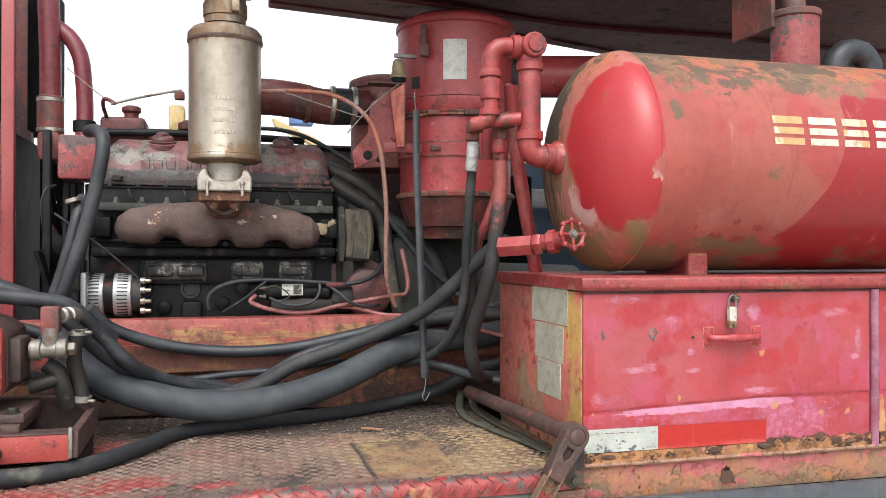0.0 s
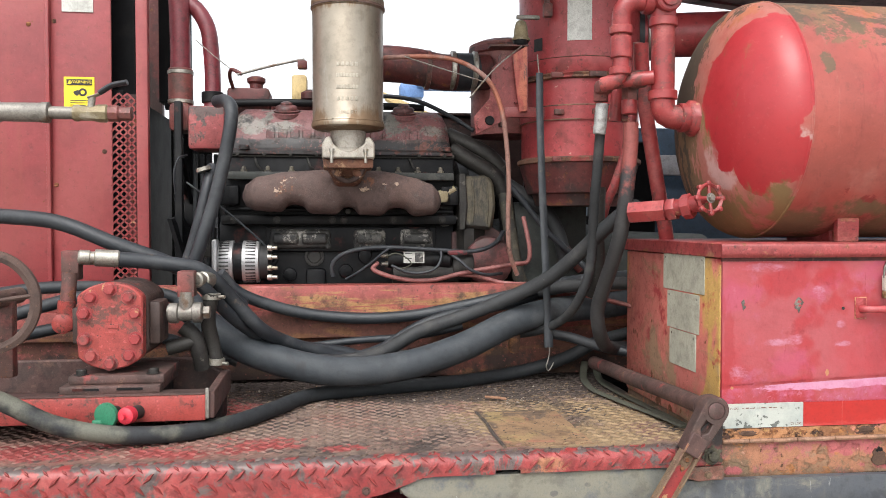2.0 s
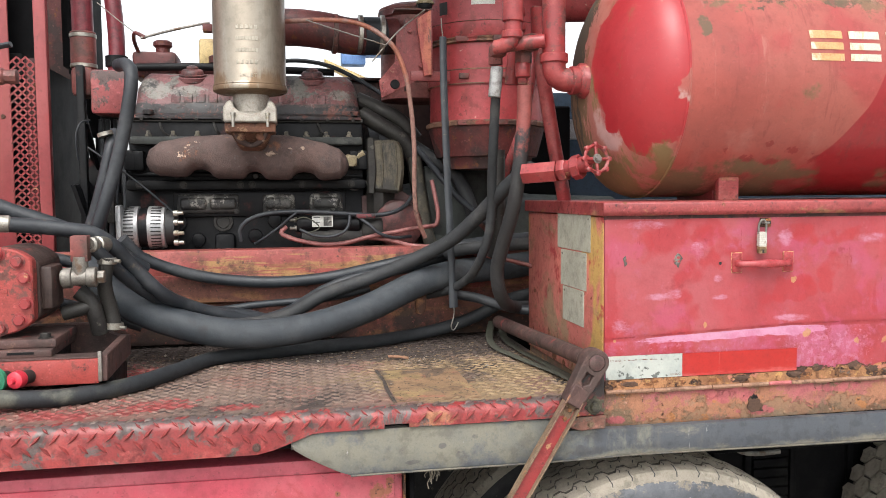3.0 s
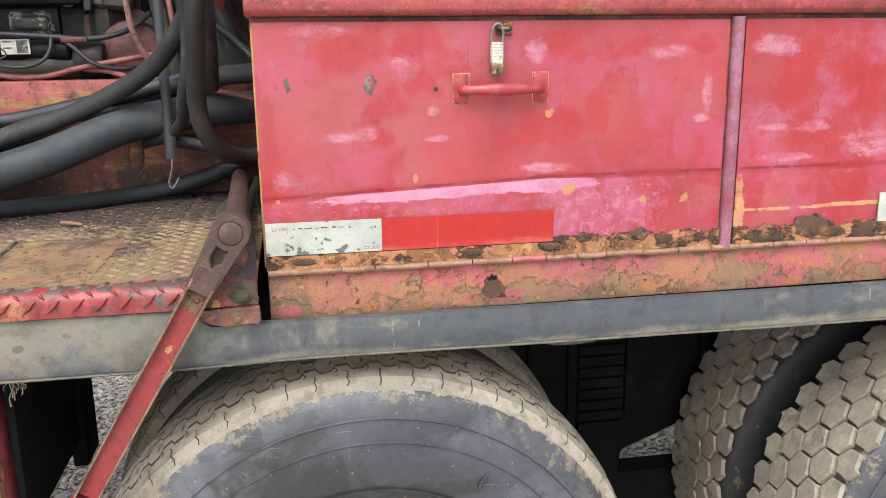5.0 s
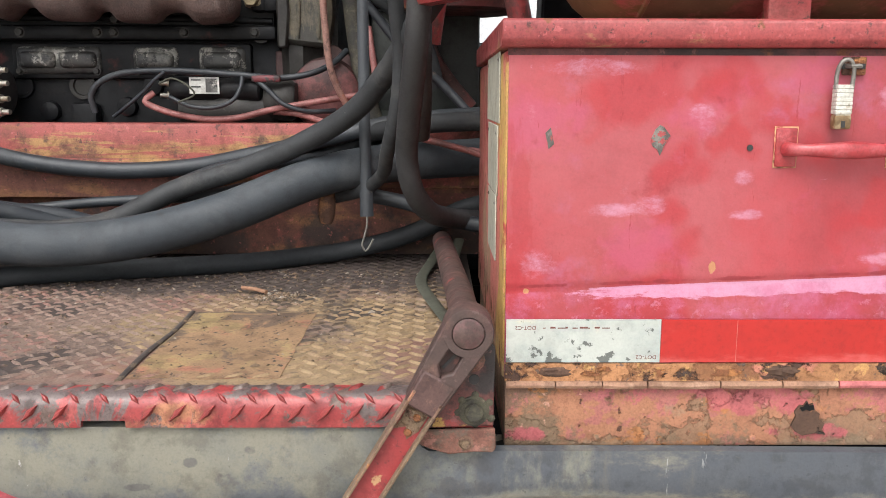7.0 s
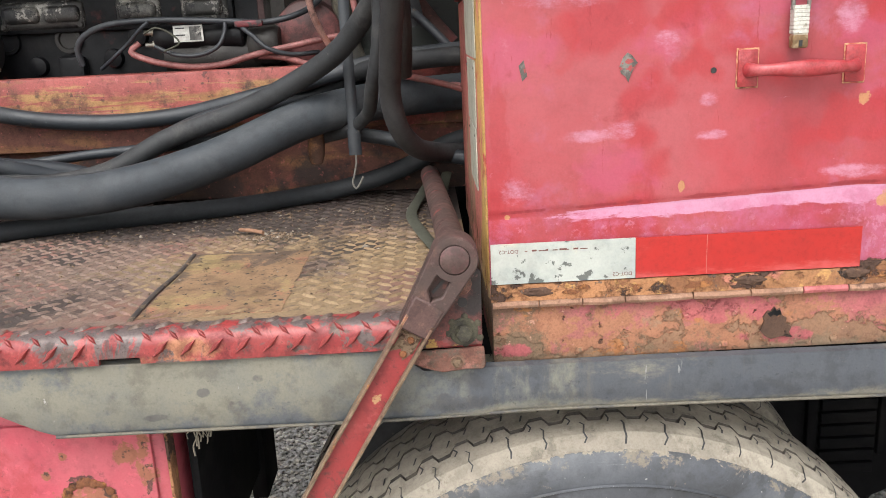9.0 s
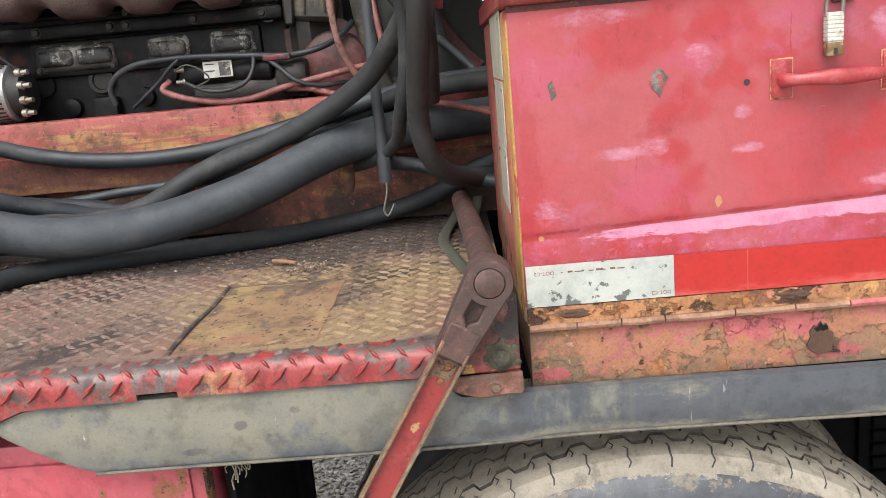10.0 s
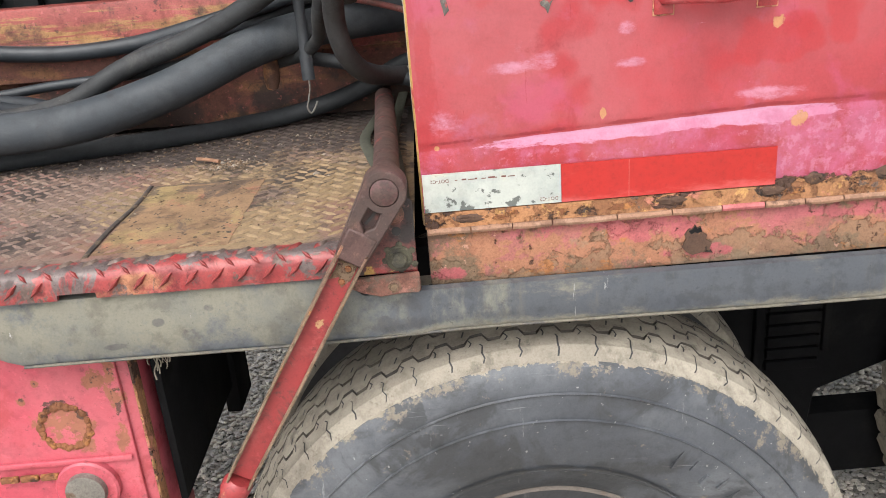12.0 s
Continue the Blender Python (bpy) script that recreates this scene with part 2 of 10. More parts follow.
skirt_rust = layered("rusted_skirt_paint", (0.34, 0.118, 0.098), 0.7, grime=0.3, layers=[
    dict(c=(0.385, 0.095, 0.108), s=7.0, lo=0.50, hi=0.60, w=0.8, r=0.5, ro=0.7, st=(0.7, 1, 1), zone=[("z", 1.150, 1.172, 0.06)]),
    dict(c=(0.32, 0.150, 0.080), s=8.0, lo=0.525, hi=0.56, w=0.85, r=0.9, ro=0.72, d=9.0, zone=[("z", 1.176, 1.160, 0.02)]),
    dict(c=(0.235, 0.135, 0.080), s=10.0, lo=0.53, hi=0.555, w=0.9, r=0.9, h=-0.4, ro=0.72, d=9.0, zone=[("z", 1.160, 1.138, 0.07)]),
    dict(c=(0.155, 0.110, 0.068), s=8.0, lo=0.545, hi=0.60, w=0.85, r=0.9, ro=0.74, d=9.0, zone=[("x", 0.12, 0.02, 0.15), ("z", 1.150, 1.120, 0.06)]),
    dict(c=(0.37, 0.150, 0.052), s=15.0, lo=0.57, hi=0.61, w=0.85, r=0.85, ro=0.75, d=9.0, st=(0.7, 1, 1)),
    dict(c=(0.17, 0.095, 0.055), s=17.0, lo=0.615, hi=0.635, w=0.85, r=0.95, h=-0.7, ro=0.75, d=9.0, st=(0.8, 1, 1)),
    dict(c=(0.39, 0.085, 0.100), s=12.0, lo=0.70, hi=0.76, w=0.85, r=0.5, ro=0.74, d=9.0, spots=[(0.19, 1.176, 0.09, 0.012), (0.30, 1.168, 0.06, 0.020), (0.36, 1.130, 0.05, 0.012), (0.02, 1.128, 0.03, 0.010), (0.60, 1.172, 0.09, 0.014), (0.86, 1.170, 0.09, 0.014), (1.03, 1.150, 0.06, 0.03)], amount=0.24),
    dict(c=DKRUST, s=60.0, lo=0.66, hi=0.69, w=0.85, r=0.95, h=-1.0),
    dict(c=(0.24, 0.17, 0.11), s=12.0, lo=0.60, hi=0.70, w=0.7, r=0.9, ro=0.72, zone=[("z", 1.128, 1.115, 0.13)]),
    dict(c=(0.54, 0.29, 0.22), s=70.0, lo=0.66, hi=0.70, w=0.7, r=0.9)], bump=0.9, bscale=110)
rust_flake = layered("flaking_rust", (0.20, 0.075, 0.03), 0.95, layers=[
    dict(c=ORANGE, s=35, lo=0.5, hi=0.6, r=0.9, h=0.8),
    dict(c=DKRUST, s=28, lo=0.55, hi=0.62, r=0.95, h=-1.0)], bump=0.8, bscale=120)
tank_red = layered("tank_paint", micro=0.10, chips=0.15, base=(0.285, 0.060, 0.046), rough=0.36, grime=0.16, layers=[
    dict(c=(0.295, 0.080, 0.060), s=2.2, lo=0.40, hi=0.62, w=0.8, r=0.45, warp=0.2),
    dict(c=(0.29, 0.034, 0.034), s=5.0, lo=0.52, hi=0.66, w=0.7, r=0.4, warp=0.3),
    dict(c=(0.25, 0.013, 0.017), s=3.0, lo=0.70, hi=0.735, r=0.28, d=2.0, spot=((0.20, 1.97), (0.45, 0.36), -0.7), zone=[("x", 0.0, 0.01, 0.36), ("z", 2.0, 2.08, -0.3)]),
    dict(c=(0.33, 0.120, 0.095), s=5.0, lo=0.54, hi=0.66, w=0.7, r=0.5, warp=0.2, zone=[("z", 1.80, 1.74, 0.10), ("x", 0.5, 0.6, -0.2)]),
    dict(c=(0.34, 0.12, 0.05), s=9.0, lo=0.66, hi=0.78, w=0.8, r=0.7, zone=[("z", 2.03, 2.12, 0.25)], st=(1.3, 1, 0.4), ro=0.7),
    dict(c=(0.16, 0.10, 0.055), s=10.0, lo=0.64, hi=0.70, w=0.85, r=0.8, ro=0.74, zone=[("z", 1.96, 2.09, 0.20), ("x", 0.64, 0.9, -0.10)], st=(0.9, 1, 0.5), warp=0.2),
    dict(c=(0.075, 0.055, 0.038), s=9.0, lo=0.70, hi=0.73, w=0.92, r=0.8, ro=0.76, d=9.0, zone=[("z", 1.98, 2.10, 0.22), ("x", 0.64, 0.9, -0.10)], st=(0.7, 1, 0.9), h=0.3, warp=0.2),
    dict(c=(0.10, 0.075, 0.045), s=14.0, lo=0.74, hi=0.80, w=0.9, r=0.85, ro=0.75, d=9.0, spots=[(0.37, 2.07, 0.10, 0.03), (0.225, 1.985, 0.018, 0.03), (0.59, 2.055, 0.09, 0.02), (0.26, 2.05, 0.05, 0.03)], amount=0.32),
    dict(c=(0.13, 0.095, 0.045), s=7.0, lo=0.62, hi=0.74, w=0.9, r=0.85, ro=0.7, zone=[("z", 1.74, 1.66, 0.22), ("x", 0.45, 0.6, -0.1)]),
    dict(c=(0.17, 0.028, 0.025), s=15.0, lo=0.57, hi=0.68, w=0.6, st=(1.8, 1, 0.12), r=0.45, ro=0.7),
    dict(c=(0.37, 0.16, 0.125), s=19.0, lo=0.60, hi=0.70, w=0.5, st=(1.6, 1, 0.12), r=0.55, ro=0.7),
    dict(c=(0.20, 0.018, 0.018), s=26.0, lo=0.76, hi=0.80, w=0.85, r=0.5, ro=0.7, spots=[(0.36, 1.70, 0.02, 0.012), (0.43, 1.69, 0.03, 0.01), (0.46, 1.715, 0.02, 0.01), (0.40, 1.73, 0.012, 0.008), (0.52, 1.70, 0.02, 0.014), (0.30, 1.715, 0.012, 0.01)], amount=0.30),
    dict(c=(0.22, 0.03, 0.02), s=34.0, lo=0.71, hi=0.73, r=0.6)], bump=0.14)
tank_cap = layered("tank_end_paint", micro=0.08, chips=0.1, base=(0.35, 0.125, 0.098), rough=0.38, grime=0.12, layers=[
    dict(c=(0.31, 0.060, 0.048), s=5.0, lo=0.45, hi=0.6, w=0.8, r=0.5, warp=0.2),
    dict(c=(0.44, 0.27, 0.25), s=9.0, lo=0.74, hi=0.86, w=0.85, r=0.6, ro=0.72, d=8.0, sa="y", spots=[(0.16, 1.785, 0.05, 0.045), (0.135, 1.75, 0.04, 0.03), (-0.024, 1.825, 0.008, 0.028), (-0.020, 1.795, 0.007, 0.022)], amount=0.34),
    dict(c=(0.325, 0.022, 0.027), s=8.0, lo=0.70, hi=0.73, r=0.38, ro=0.6, d=4.0, sa="y", spots=[(0.085, 1.93, 0.098, 0.135), (0.09, 2.04, 0.06, 0.045), (0.13, 1.90, 0.06, 0.075), (0.030, 1.81, 0.055, 0.075), (0.07, 1.75, 0.030, 0.045), (0.015, 1.88, 0.04, 0.08)], amount=0.50),
    dict(c=(0.29, 0.014, 0.02), s=7.0, lo=0.74, hi=0.80, w=0.5, r=0.35, ro=0.6, st=(1, 1.4, 0.3), sa="y", spots=[(0.09, 1.85, 0.07, 0.12)], amount=0.30),
    dict(c=(0.33, 0.11, 0.05), s=8.0, lo=0.70, hi=0.8, w=0.85, r=0.7, zone=[("z", 2.05, 2.12, 0.28)], ro=0.7, st=(1, 1.5, 0.6)),
    dict(c=(0.15, 0.10, 0.05), s=11.0, lo=0.57, hi=0.65, w=0.9, r=0.85, ro=0.74, d=9.0, zone=[("y", 0.20, 0.29, 0.18), ("z", 2.05, 2.13, 0.10), ("y", 0.21, 0.14, -0.16)], st=(1, 1.3, 0.45)),
    dict(c=(0.060, 0.046, 0.030), s=10.0, lo=0.59, hi=0.63, w=0.95, r=0.85, ro=0.76, d=9.0, zone=[("y", 0.21, 0.30, 0.20), ("z", 2.05, 2.13, 0.12), ("y", 0.21, 0.14, -0.14), ("z", 1.95, 1.85, -0.10)], st=(1, 1.3, 0.45)),
    dict(c=(0.17, 0.12, 0.045), s=8.0, lo=0.60, hi=0.70, w=0.9, r=0.85, ro=0.72, zone=[("z", 1.77, 1.68, 0.22)], st=(1, 1.4, 0.5))], bump=0.12)
red_pipe = layered("pipe_red_paint", micro=0.14, chips=0.4, base=(0.25, 0.032, 0.033), rough=0.38, grime=0.3, layers=[
    dict(c=(0.35, 0.085, 0.075), s=12, lo=0.50, hi=0.65, w=0.65, r=0.45, ro=0.7),
    dict(c=(0.10, 0.045, 0.038), s=16, lo=0.53, hi=0.62, w=0.8, r=0.7, ro=0.72, warp=0.5),
    dict(c=(0.4, 0.24, 0.12), s=40, lo=0.66, hi=0.70, r=0.8)])
red_oily = layered("oily_red_paint", chips=0.8, base=(0.17, 0.045, 0.038), rough=0.55, layers=[
    dict(c=(0.075, 0.042, 0.034), s=9, lo=0.42, hi=0.56, w=0.9, r=0.65),
    dict(c=(0.38, 0.10, 0.08), s=11, lo=0.60, hi=0.68, w=0.7, r=0.5),
    dict(c=RUST, s=30, lo=0.62, hi=0.68, r=0.9)])
red_can = layered("air_cleaner_red_paint", micro=0.16, chips=0.5, grime=0.25, base=(0.33, 0.042, 0.046), rough=0.38, layers=[
    dict(c=(0.38, 0.095, 0.09), s=5, lo=0.5, hi=0.68, w=0.6, r=0.45),
    dict(c=(0.16, 0.03, 0.025), s=9, lo=0.56, hi=0.66, w=0.7, r=0.6),
    dict(c=(0.45, 0.25, 0.2), s=45, lo=0.70, hi=0.73, r=0.8)])
red_dark = layered("dirty_dark_red_paint", chips=0.7, base=(0.11, 0.022, 0.02), rough=0.55, layers=[
    dict(c=(0.035, 0.02, 0.018), s=9, lo=0.48, hi=0.6, w=0.9, r=0.7),
    dict(c=RUST, s=24, lo=0.6, hi=0.68, r=0.9)])
red_panel = layered("radiator_panel_paint", micro=0.12, chips=0.25, base=(0.245, 0.040, 0.043), rough=0.42, grime=0.12, layers=[
    dict(c=(0.275, 0.066, 0.062), s=2.5, lo=0.45, hi=0.65, w=0.6, r=0.5),
    dict(c=(0.26, 0.06, 0.05), s=12, lo=0.52, hi=0.68, w=0.6, r=0.6, st=(1.5, 1, 0.15)),
    dict(c=(0.30, 0.04, 0.04), s=6, lo=0.6, hi=0.7, w=0.6, r=0.5),
    dict(c=RUST, s=35, lo=0.69, hi=0.72, r=0.9)])
under_red = layered("rust_pitted_pink_paint", micro=0.12, base=(0.42, 0.058, 0.085), rough=0.42, chips=0.35, grime=0.25, layers=[
    dict(c=(0.44, 0.105, 0.125), s=4, lo=0.45, hi=0.62, w=0.7, r=0.45, warp=0.2),
    dict(c=(0.30, 0.035, 0.038), s=9, lo=0.54, hi=0.64, w=0.6, r=0.45, ro=0.7, warp=0.5),
    dict(c=(0.26, 0.11, 0.06), s=26, lo=0.76, hi=0.82, w=0.9, r=0.9, ro=0.74, spots=[(-0.465, 0.98, 0.016, 0.05), (-0.49, 1.0, 0.02, 0.018), (-0.548, 0.925, 0.05, 0.05), (-0.60, 0.975, 0.008, 0.008), (-0.575, 1.0, 0.007, 0.006), (-0.47, 0.90, 0.012, 0.03), (-0.68, 0.97, 0.01, 0.01)], amount=0.32),
    dict(c=(0.065, 0.04, 0.03), s=40, lo=0.78, hi=0.82, w=0.9, r=0.95, h=-1.0, ro=0.74, spots=[(-0.463, 0.975, 0.010, 0.04), (-0.488, 0.998, 0.010, 0.010), (-0.60, 0.975, 0.005, 0.005), (-0.575, 1.0, 0.004, 0.004), (-0.548, 0.965, 0.03, 0.008), (-0.52, 0.95, 0.012, 0.014)], amount=0.32)], bump=0.35)
pump_red = layered("pump_red_paint", chips=0.8, base=(0.33, 0.052, 0.044), rough=0.5, layers=[
    dict(c=(0.10, 0.05, 0.04), s=12, lo=0.54, hi=0.59, w=0.85, r=0.7, ro=0.74),
    dict(c=(0.12, 0.04, 0.03), s=26, lo=0.60, hi=0.64, w=0.9, r=0.7, h=-0.5),
    dict(c=(0.32, 0.04, 0.03), s=9, lo=0.5, hi=0.65, w=0.7)])
pump_oily = layered("oil_soaked_pump_casting", (0.050, 0.030, 0.025), 0.55, grime=0.4, layers=[
    dict(c=(0.10, 0.05, 0.035), s=14, lo=0.55, hi=0.62, w=0.8, ro=0.72), dict(c=(0.26, 0.045, 0.038), s=12, lo=0.62, hi=0.66, w=0.8), dict(c=(0.22, 0.20, 0.15), s=60, lo=0.66, hi=0.70, w=0.7)])
rail_paint = layered("frame_rail_paint", chips=0.7, base=(0.29, 0.060, 0.050), rough=0.5, grime=0.4, layers=[
    dict(c=(0.38, 0.10, 0.085), s=6, lo=0.5, hi=0.62, w=0.7, r=0.5, ro=0.7, warp=0.5),
    dict(c=(0.33, 0.20, 0.075), s=13, lo=0.60, hi=0.68, w=0.85, r=0.8, st=(0.22, 1, 2.4), ro=0.72, warp=0.4, zone=[("z", 1.455, 1.425, 0.08), ("z", 1.40, 1.38, -0.06), ("x", -0.75, -0.35, 0.05)]),
    dict(c=(0.12, 0.05, 0.034), s=6, lo=0.48, hi=0.60, w=0.9, r=0.8, ro=0.7, zone=[("z", 1.40, 1.33, 0.14)]),
    dict(c=(0.24, 0.115, 0.05), s=14, lo=0.58, hi=0.68, w=0.8, r=0.8, st=(0.4, 1, 1.5), zone=[("z", 1.40, 1.33, 0.06)]),
    # near-black patches, denser towards the rail's lower edge
    dict(c=NEAR_BLACK, s=8, lo=0.58, hi=0.70, w=0.8, r=0.7, ro=0.72, zone=[("z", 1.33, 1.24, 0.16)])])
mast_paint = layered("mast_dark_red_paint", chips=0.6, base=(0.085, 0.014, 0.020), rough=0.6, spec=0.25, layers=[
    dict(c=(0.115, 0.028, 0.030), s=4, lo=0.5, hi=0.65, w=0.6),
    dict(c=(0.03, 0.02, 0.018), s=16, lo=0.58, hi=0.64, w=0.9, r=0.8, st=(0.5, 1, 1))])
lip_paint = layered("worn_red_tread_plate", chips=0.5, base=(0.25, 0.033, 0.032), rough=0.42, grime=0.6, layers=[
    dict(c=(0.35, 0.075, 0.066), s=16, lo=0.52, hi=0.60, w=0.8, r=0.45, ro=0.7, warp=0.5),
    dict(c=(0.21, 0.016, 0.018), s=22, lo=0.56, hi=0.62, w=0.7, r=0.4),
    dict(c=(0.36, 0.17, 0.085), s=14, lo=0.74, hi=0.90, w=0.8, r=0.8, ro=0.74, spots=[(-0.40, 1.152, 0.06, 0.010), (-0.37, 1.166, 0.05, 0.016), (-0.62, 1.146, 0.012, 0.006)], amount=0.34),
    dict(c=(0.13, 0.09, 0.075), s=18, lo=0.585, hi=0.61, r=0.5, m=0.3, ro=0.72, warp=0.6, h=-0.4),
    dict(c=(0.125, 0.098, 0.092), s=14, lo=0.53, hi=0.58, r=0.42, m=0.3, ro=0.72, warp=0.6, zone=[("z", 1.180, 1.1885, 0.12), ("z", 1.1878, 1.1899, -0.03)])])
def deck_soil(name, k, speck):
    """Brown trodden dirt, tan towards the patch and near black along the frame; k sets its lightness."""
    def tone(*c):
        return tuple(v * k for v in c)
    return layered(name, tone(0.20, 0.138, 0.108), 0.72, grime=0.3, layers=[
        dict(c=tone(0.215, 0.100, 0.078), s=4, lo=0.50, hi=0.62, w=0.7, r=0.6, ro=0.7, zone=[("x", -0.9, -1.2, 0.10), ("y", 0.30, 0.02, 0.05)]),
        dict(c=tone(0.275, 0.195, 0.105), s=5, lo=0.48, hi=0.62, w=0.85, r=0.85, ro=0.7, zone=[("x", -0.55, -0.3, 0.10), ("y", 0.45, 0.60, -0.14), ("x", -0.45, -0.75, -0.16), ("x", -0.22, -0.08, -0.02)]),
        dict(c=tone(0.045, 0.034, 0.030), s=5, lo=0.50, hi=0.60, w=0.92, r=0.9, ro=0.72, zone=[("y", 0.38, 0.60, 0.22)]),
        dict(c=tone(0.26, 0.040, 0.038), s=9, lo=0.70, hi=0.78, w=0.85, r=0.5, ro=0.74, d=9.0, sb="y", spots=[(-1.02, 0.48, 0.07, 0.16), (-0.97, 0.10, 0.16, 0.07), (-1.12, 0.06, 0.20, 0.05), (-0.78, 0.05, 0.06, 0.025), (-1.35, 0.10, 0.2, 0.08)], amount=0.26),
        dict(c=tone(0.055, 0.041, 0.036), s=50, lo=0.55, hi=0.62, w=0.6 * speck, r=0.9, ro=0.7),
        dict(c=(0.03, 0.025, 0.022), s=120, lo=0.65, hi=0.69, w=0.9 * speck, r=0.9),
        dict(c=(0.4, 0.34, 0.26), s=110, lo=0.70, hi=0.74, w=0.8 * speck, r=0.9)], bump=0.5)


# One soil twice: lighter bars, darker plate, to paint the bars' light and shade.
deck_dirt = deck_soil("dirty_tread_plate", 0.84, 0.8)
lug_deck = deck_soil("trodden_tread_bars", 1.0, 0.35)
lug_worn = layered("worn_tread_lugs", (0.155, 0.112, 0.088), 0.5, metal=0.2, grime=0.4, layers=[
    dict(c=(0.24, 0.19, 0.17), s=10, lo=0.54, hi=0.62, w=0.8, r=0.35, m=0.5, zone=[("y", 0.02, -0.005, 0.08), ("y", -0.015, -0.024, -0.25)]),
    dict(c=(0.235, 0.036, 0.033), s=8, lo=0.56, hi=0.60, r=0.5, m=0.0, zone=[("y", -0.010, -0.024, 0.3), ("y", 0.01, 0.03, -0.4)]),
    dict(c=(0.255, 0.185, 0.095), s=5, lo=0.52, hi=0.64, w=0.8, r=0.8, zone=[("x", -0.55, -0.3, 0.10), ("x", -0.45, -0.75, -0.14), ("y", 0.5, 0.65, -0.12), ("y", 0.05, 0.0, -0.3)]),
    dict(c=(0.05, 0.038, 0.032), s=6, lo=0.50, hi=0.60, w=0.9, r=0.8, ro=0.72, zone=[("y", 0.36, 0.58, 0.22), ("y", 0.03, 0.0, -0.3)])])
patch_tan = layered("tan_patch_plate", (0.25, 0.155, 0.085), 0.8, grime=0.5, gs=26, layers=[
    dict(c=(0.32, 0.12, 0.08), s=9, lo=0.54, hi=0.62, w=0.75, ro=0.72, warp=0.6, zone=[("y", 0.15, 0.03, 0.05)]),
    dict(c=(0.30, 0.225, 0.10), s=6, lo=0.50, hi=0.60, w=0.8, ro=0.7, warp=0.5),
    dict(c=(0.10, 0.07, 0.05), s=10, lo=0.55, hi=0.62, w=0.85, ro=0.74, warp=0.6, zone=[("x", -0.42, -0.45, 0.10), ("y", 0.26, 0.34, 0.10)]),
    dict(c=(0.05, 0.04, 0.03), s=45, lo=0.61, hi=0.64, r=0.9, h=0.8, ro=0.7),
    dict(c=(0.04, 0.03, 0.025), s=90, lo=0.62, hi=0.66, r=0.9, h=0.8)], bump=0.4)
rubber = layered("black_hose_rubber", micro=0.2, base=(0.021, 0.025, 0.030), rough=0.47, spec=0.45, grime=0.2, layers=[
    dict(c=(0.052, 0.056, 0.060), s=11, lo=0.48, hi=0.68, w=0.75, r=0.75, ro=0.7, warp=0.5),
    dict(c=(0.085, 0.088, 0.088), s=60, lo=0.66, hi=0.72, w=0.5, r=0.8, ro=0.7),
    dict(c=(0.14, 0.11, 0.08), s=30, lo=0.66, hi=0.72, w=0.6, r=0.9)], bump=0.2, bscale=160)
rubber_grey = layered("weathered_grey_rubber", micro=0.2, base=(0.038, 0.045, 0.052), rough=0.6, spec=0.35, grime=0.2, layers=[
    dict(c=(0.066, 0.072, 0.077), s=7, lo=0.46, hi=0.66, w=0.85, r=0.8, ro=0.7, warp=0.5),
    dict(c=(0.11, 0.11, 0.10), s=55, lo=0.67, hi=0.72, w=0.5, r=0.9, ro=0.7),
    dict(c=(0.024, 0.025, 0.026), s=14, lo=0.58, hi=0.68, w=0.7),
    dict(c=(0.25, 0.12, 0.05), s=12, lo=0.72, hi=0.76, r=0.9)], bump=0.2, bscale=200)
red_peel = layered("peeling_red_paint", (0.25, 0.05, 0.05), 0.5, chips=0.8, layers=[
    dict(c=(0.07, 0.06, 0.055), s=9, lo=0.54, hi=0.57, w=0.9, r=0.7, h=-0.5, ro=0.7),
    dict(c=(0.36, 0.11, 0.10), s=7, lo=0.56, hi=0.66, w=0.6)])
lever_iron = layered("rusty_lever_iron", (0.085, 0.043, 0.037), 0.65, chips=0.5, grime=0.4, layers=[
    dict(c=(0.15, 0.085, 0.06), s=30, lo=0.56, hi=0.64, w=0.7, ro=0.75),
    dict(c=(0.05, 0.032, 0.027), s=14, lo=0.45, hi=0.6, w=0.8),
    dict(c=(0.26, 0.05, 0.045), s=16, lo=0.60, hi=0.66, w=0.8),
    dict(c=(0.38, 0.19, 0.05), s=10, lo=0.68, hi=0.72, r=0.8)])
bell_tan = layered("tan_grey_casting", (0.105, 0.090, 0.062), 0.65, grime=0.4, layers=[
    dict(c=(0.15, 0.125, 0.078), s=7, lo=0.48, hi=0.62, w=0.8, st=(2.2, 1, 0.35), ro=0.72),
    dict(c=(0.030, 0.029, 0.026), s=9, lo=0.50, hi=0.60, w=0.9, st=(2.0, 1, 0.5), ro=0.74, zone=[("z", 1.66, 1.63, 0.12), ("x", -0.385, -0.405, 0.2)]),
    dict(c=(0.05, 0.045, 0.038), s=14, lo=0.5, hi=0.62, w=0.8)])
hose_redtop = layered("red_painted_hose", (0.026, 0.026, 0.027), 0.6, layers=[
    dict(c=(0.05, 0.049, 0.049), s=9, lo=0.48, hi=0.68, w=0.7),
    dict(c=(0.26, 0.06, 0.05), s=10, lo=0.60, hi=0.68, w=0.85, zone=[("z", 1.62, 1.85, 0.22)]),
    dict(c=(0.3, 0.16, 0.08), s=14, lo=0.68, hi=0.73, w=0.8)])
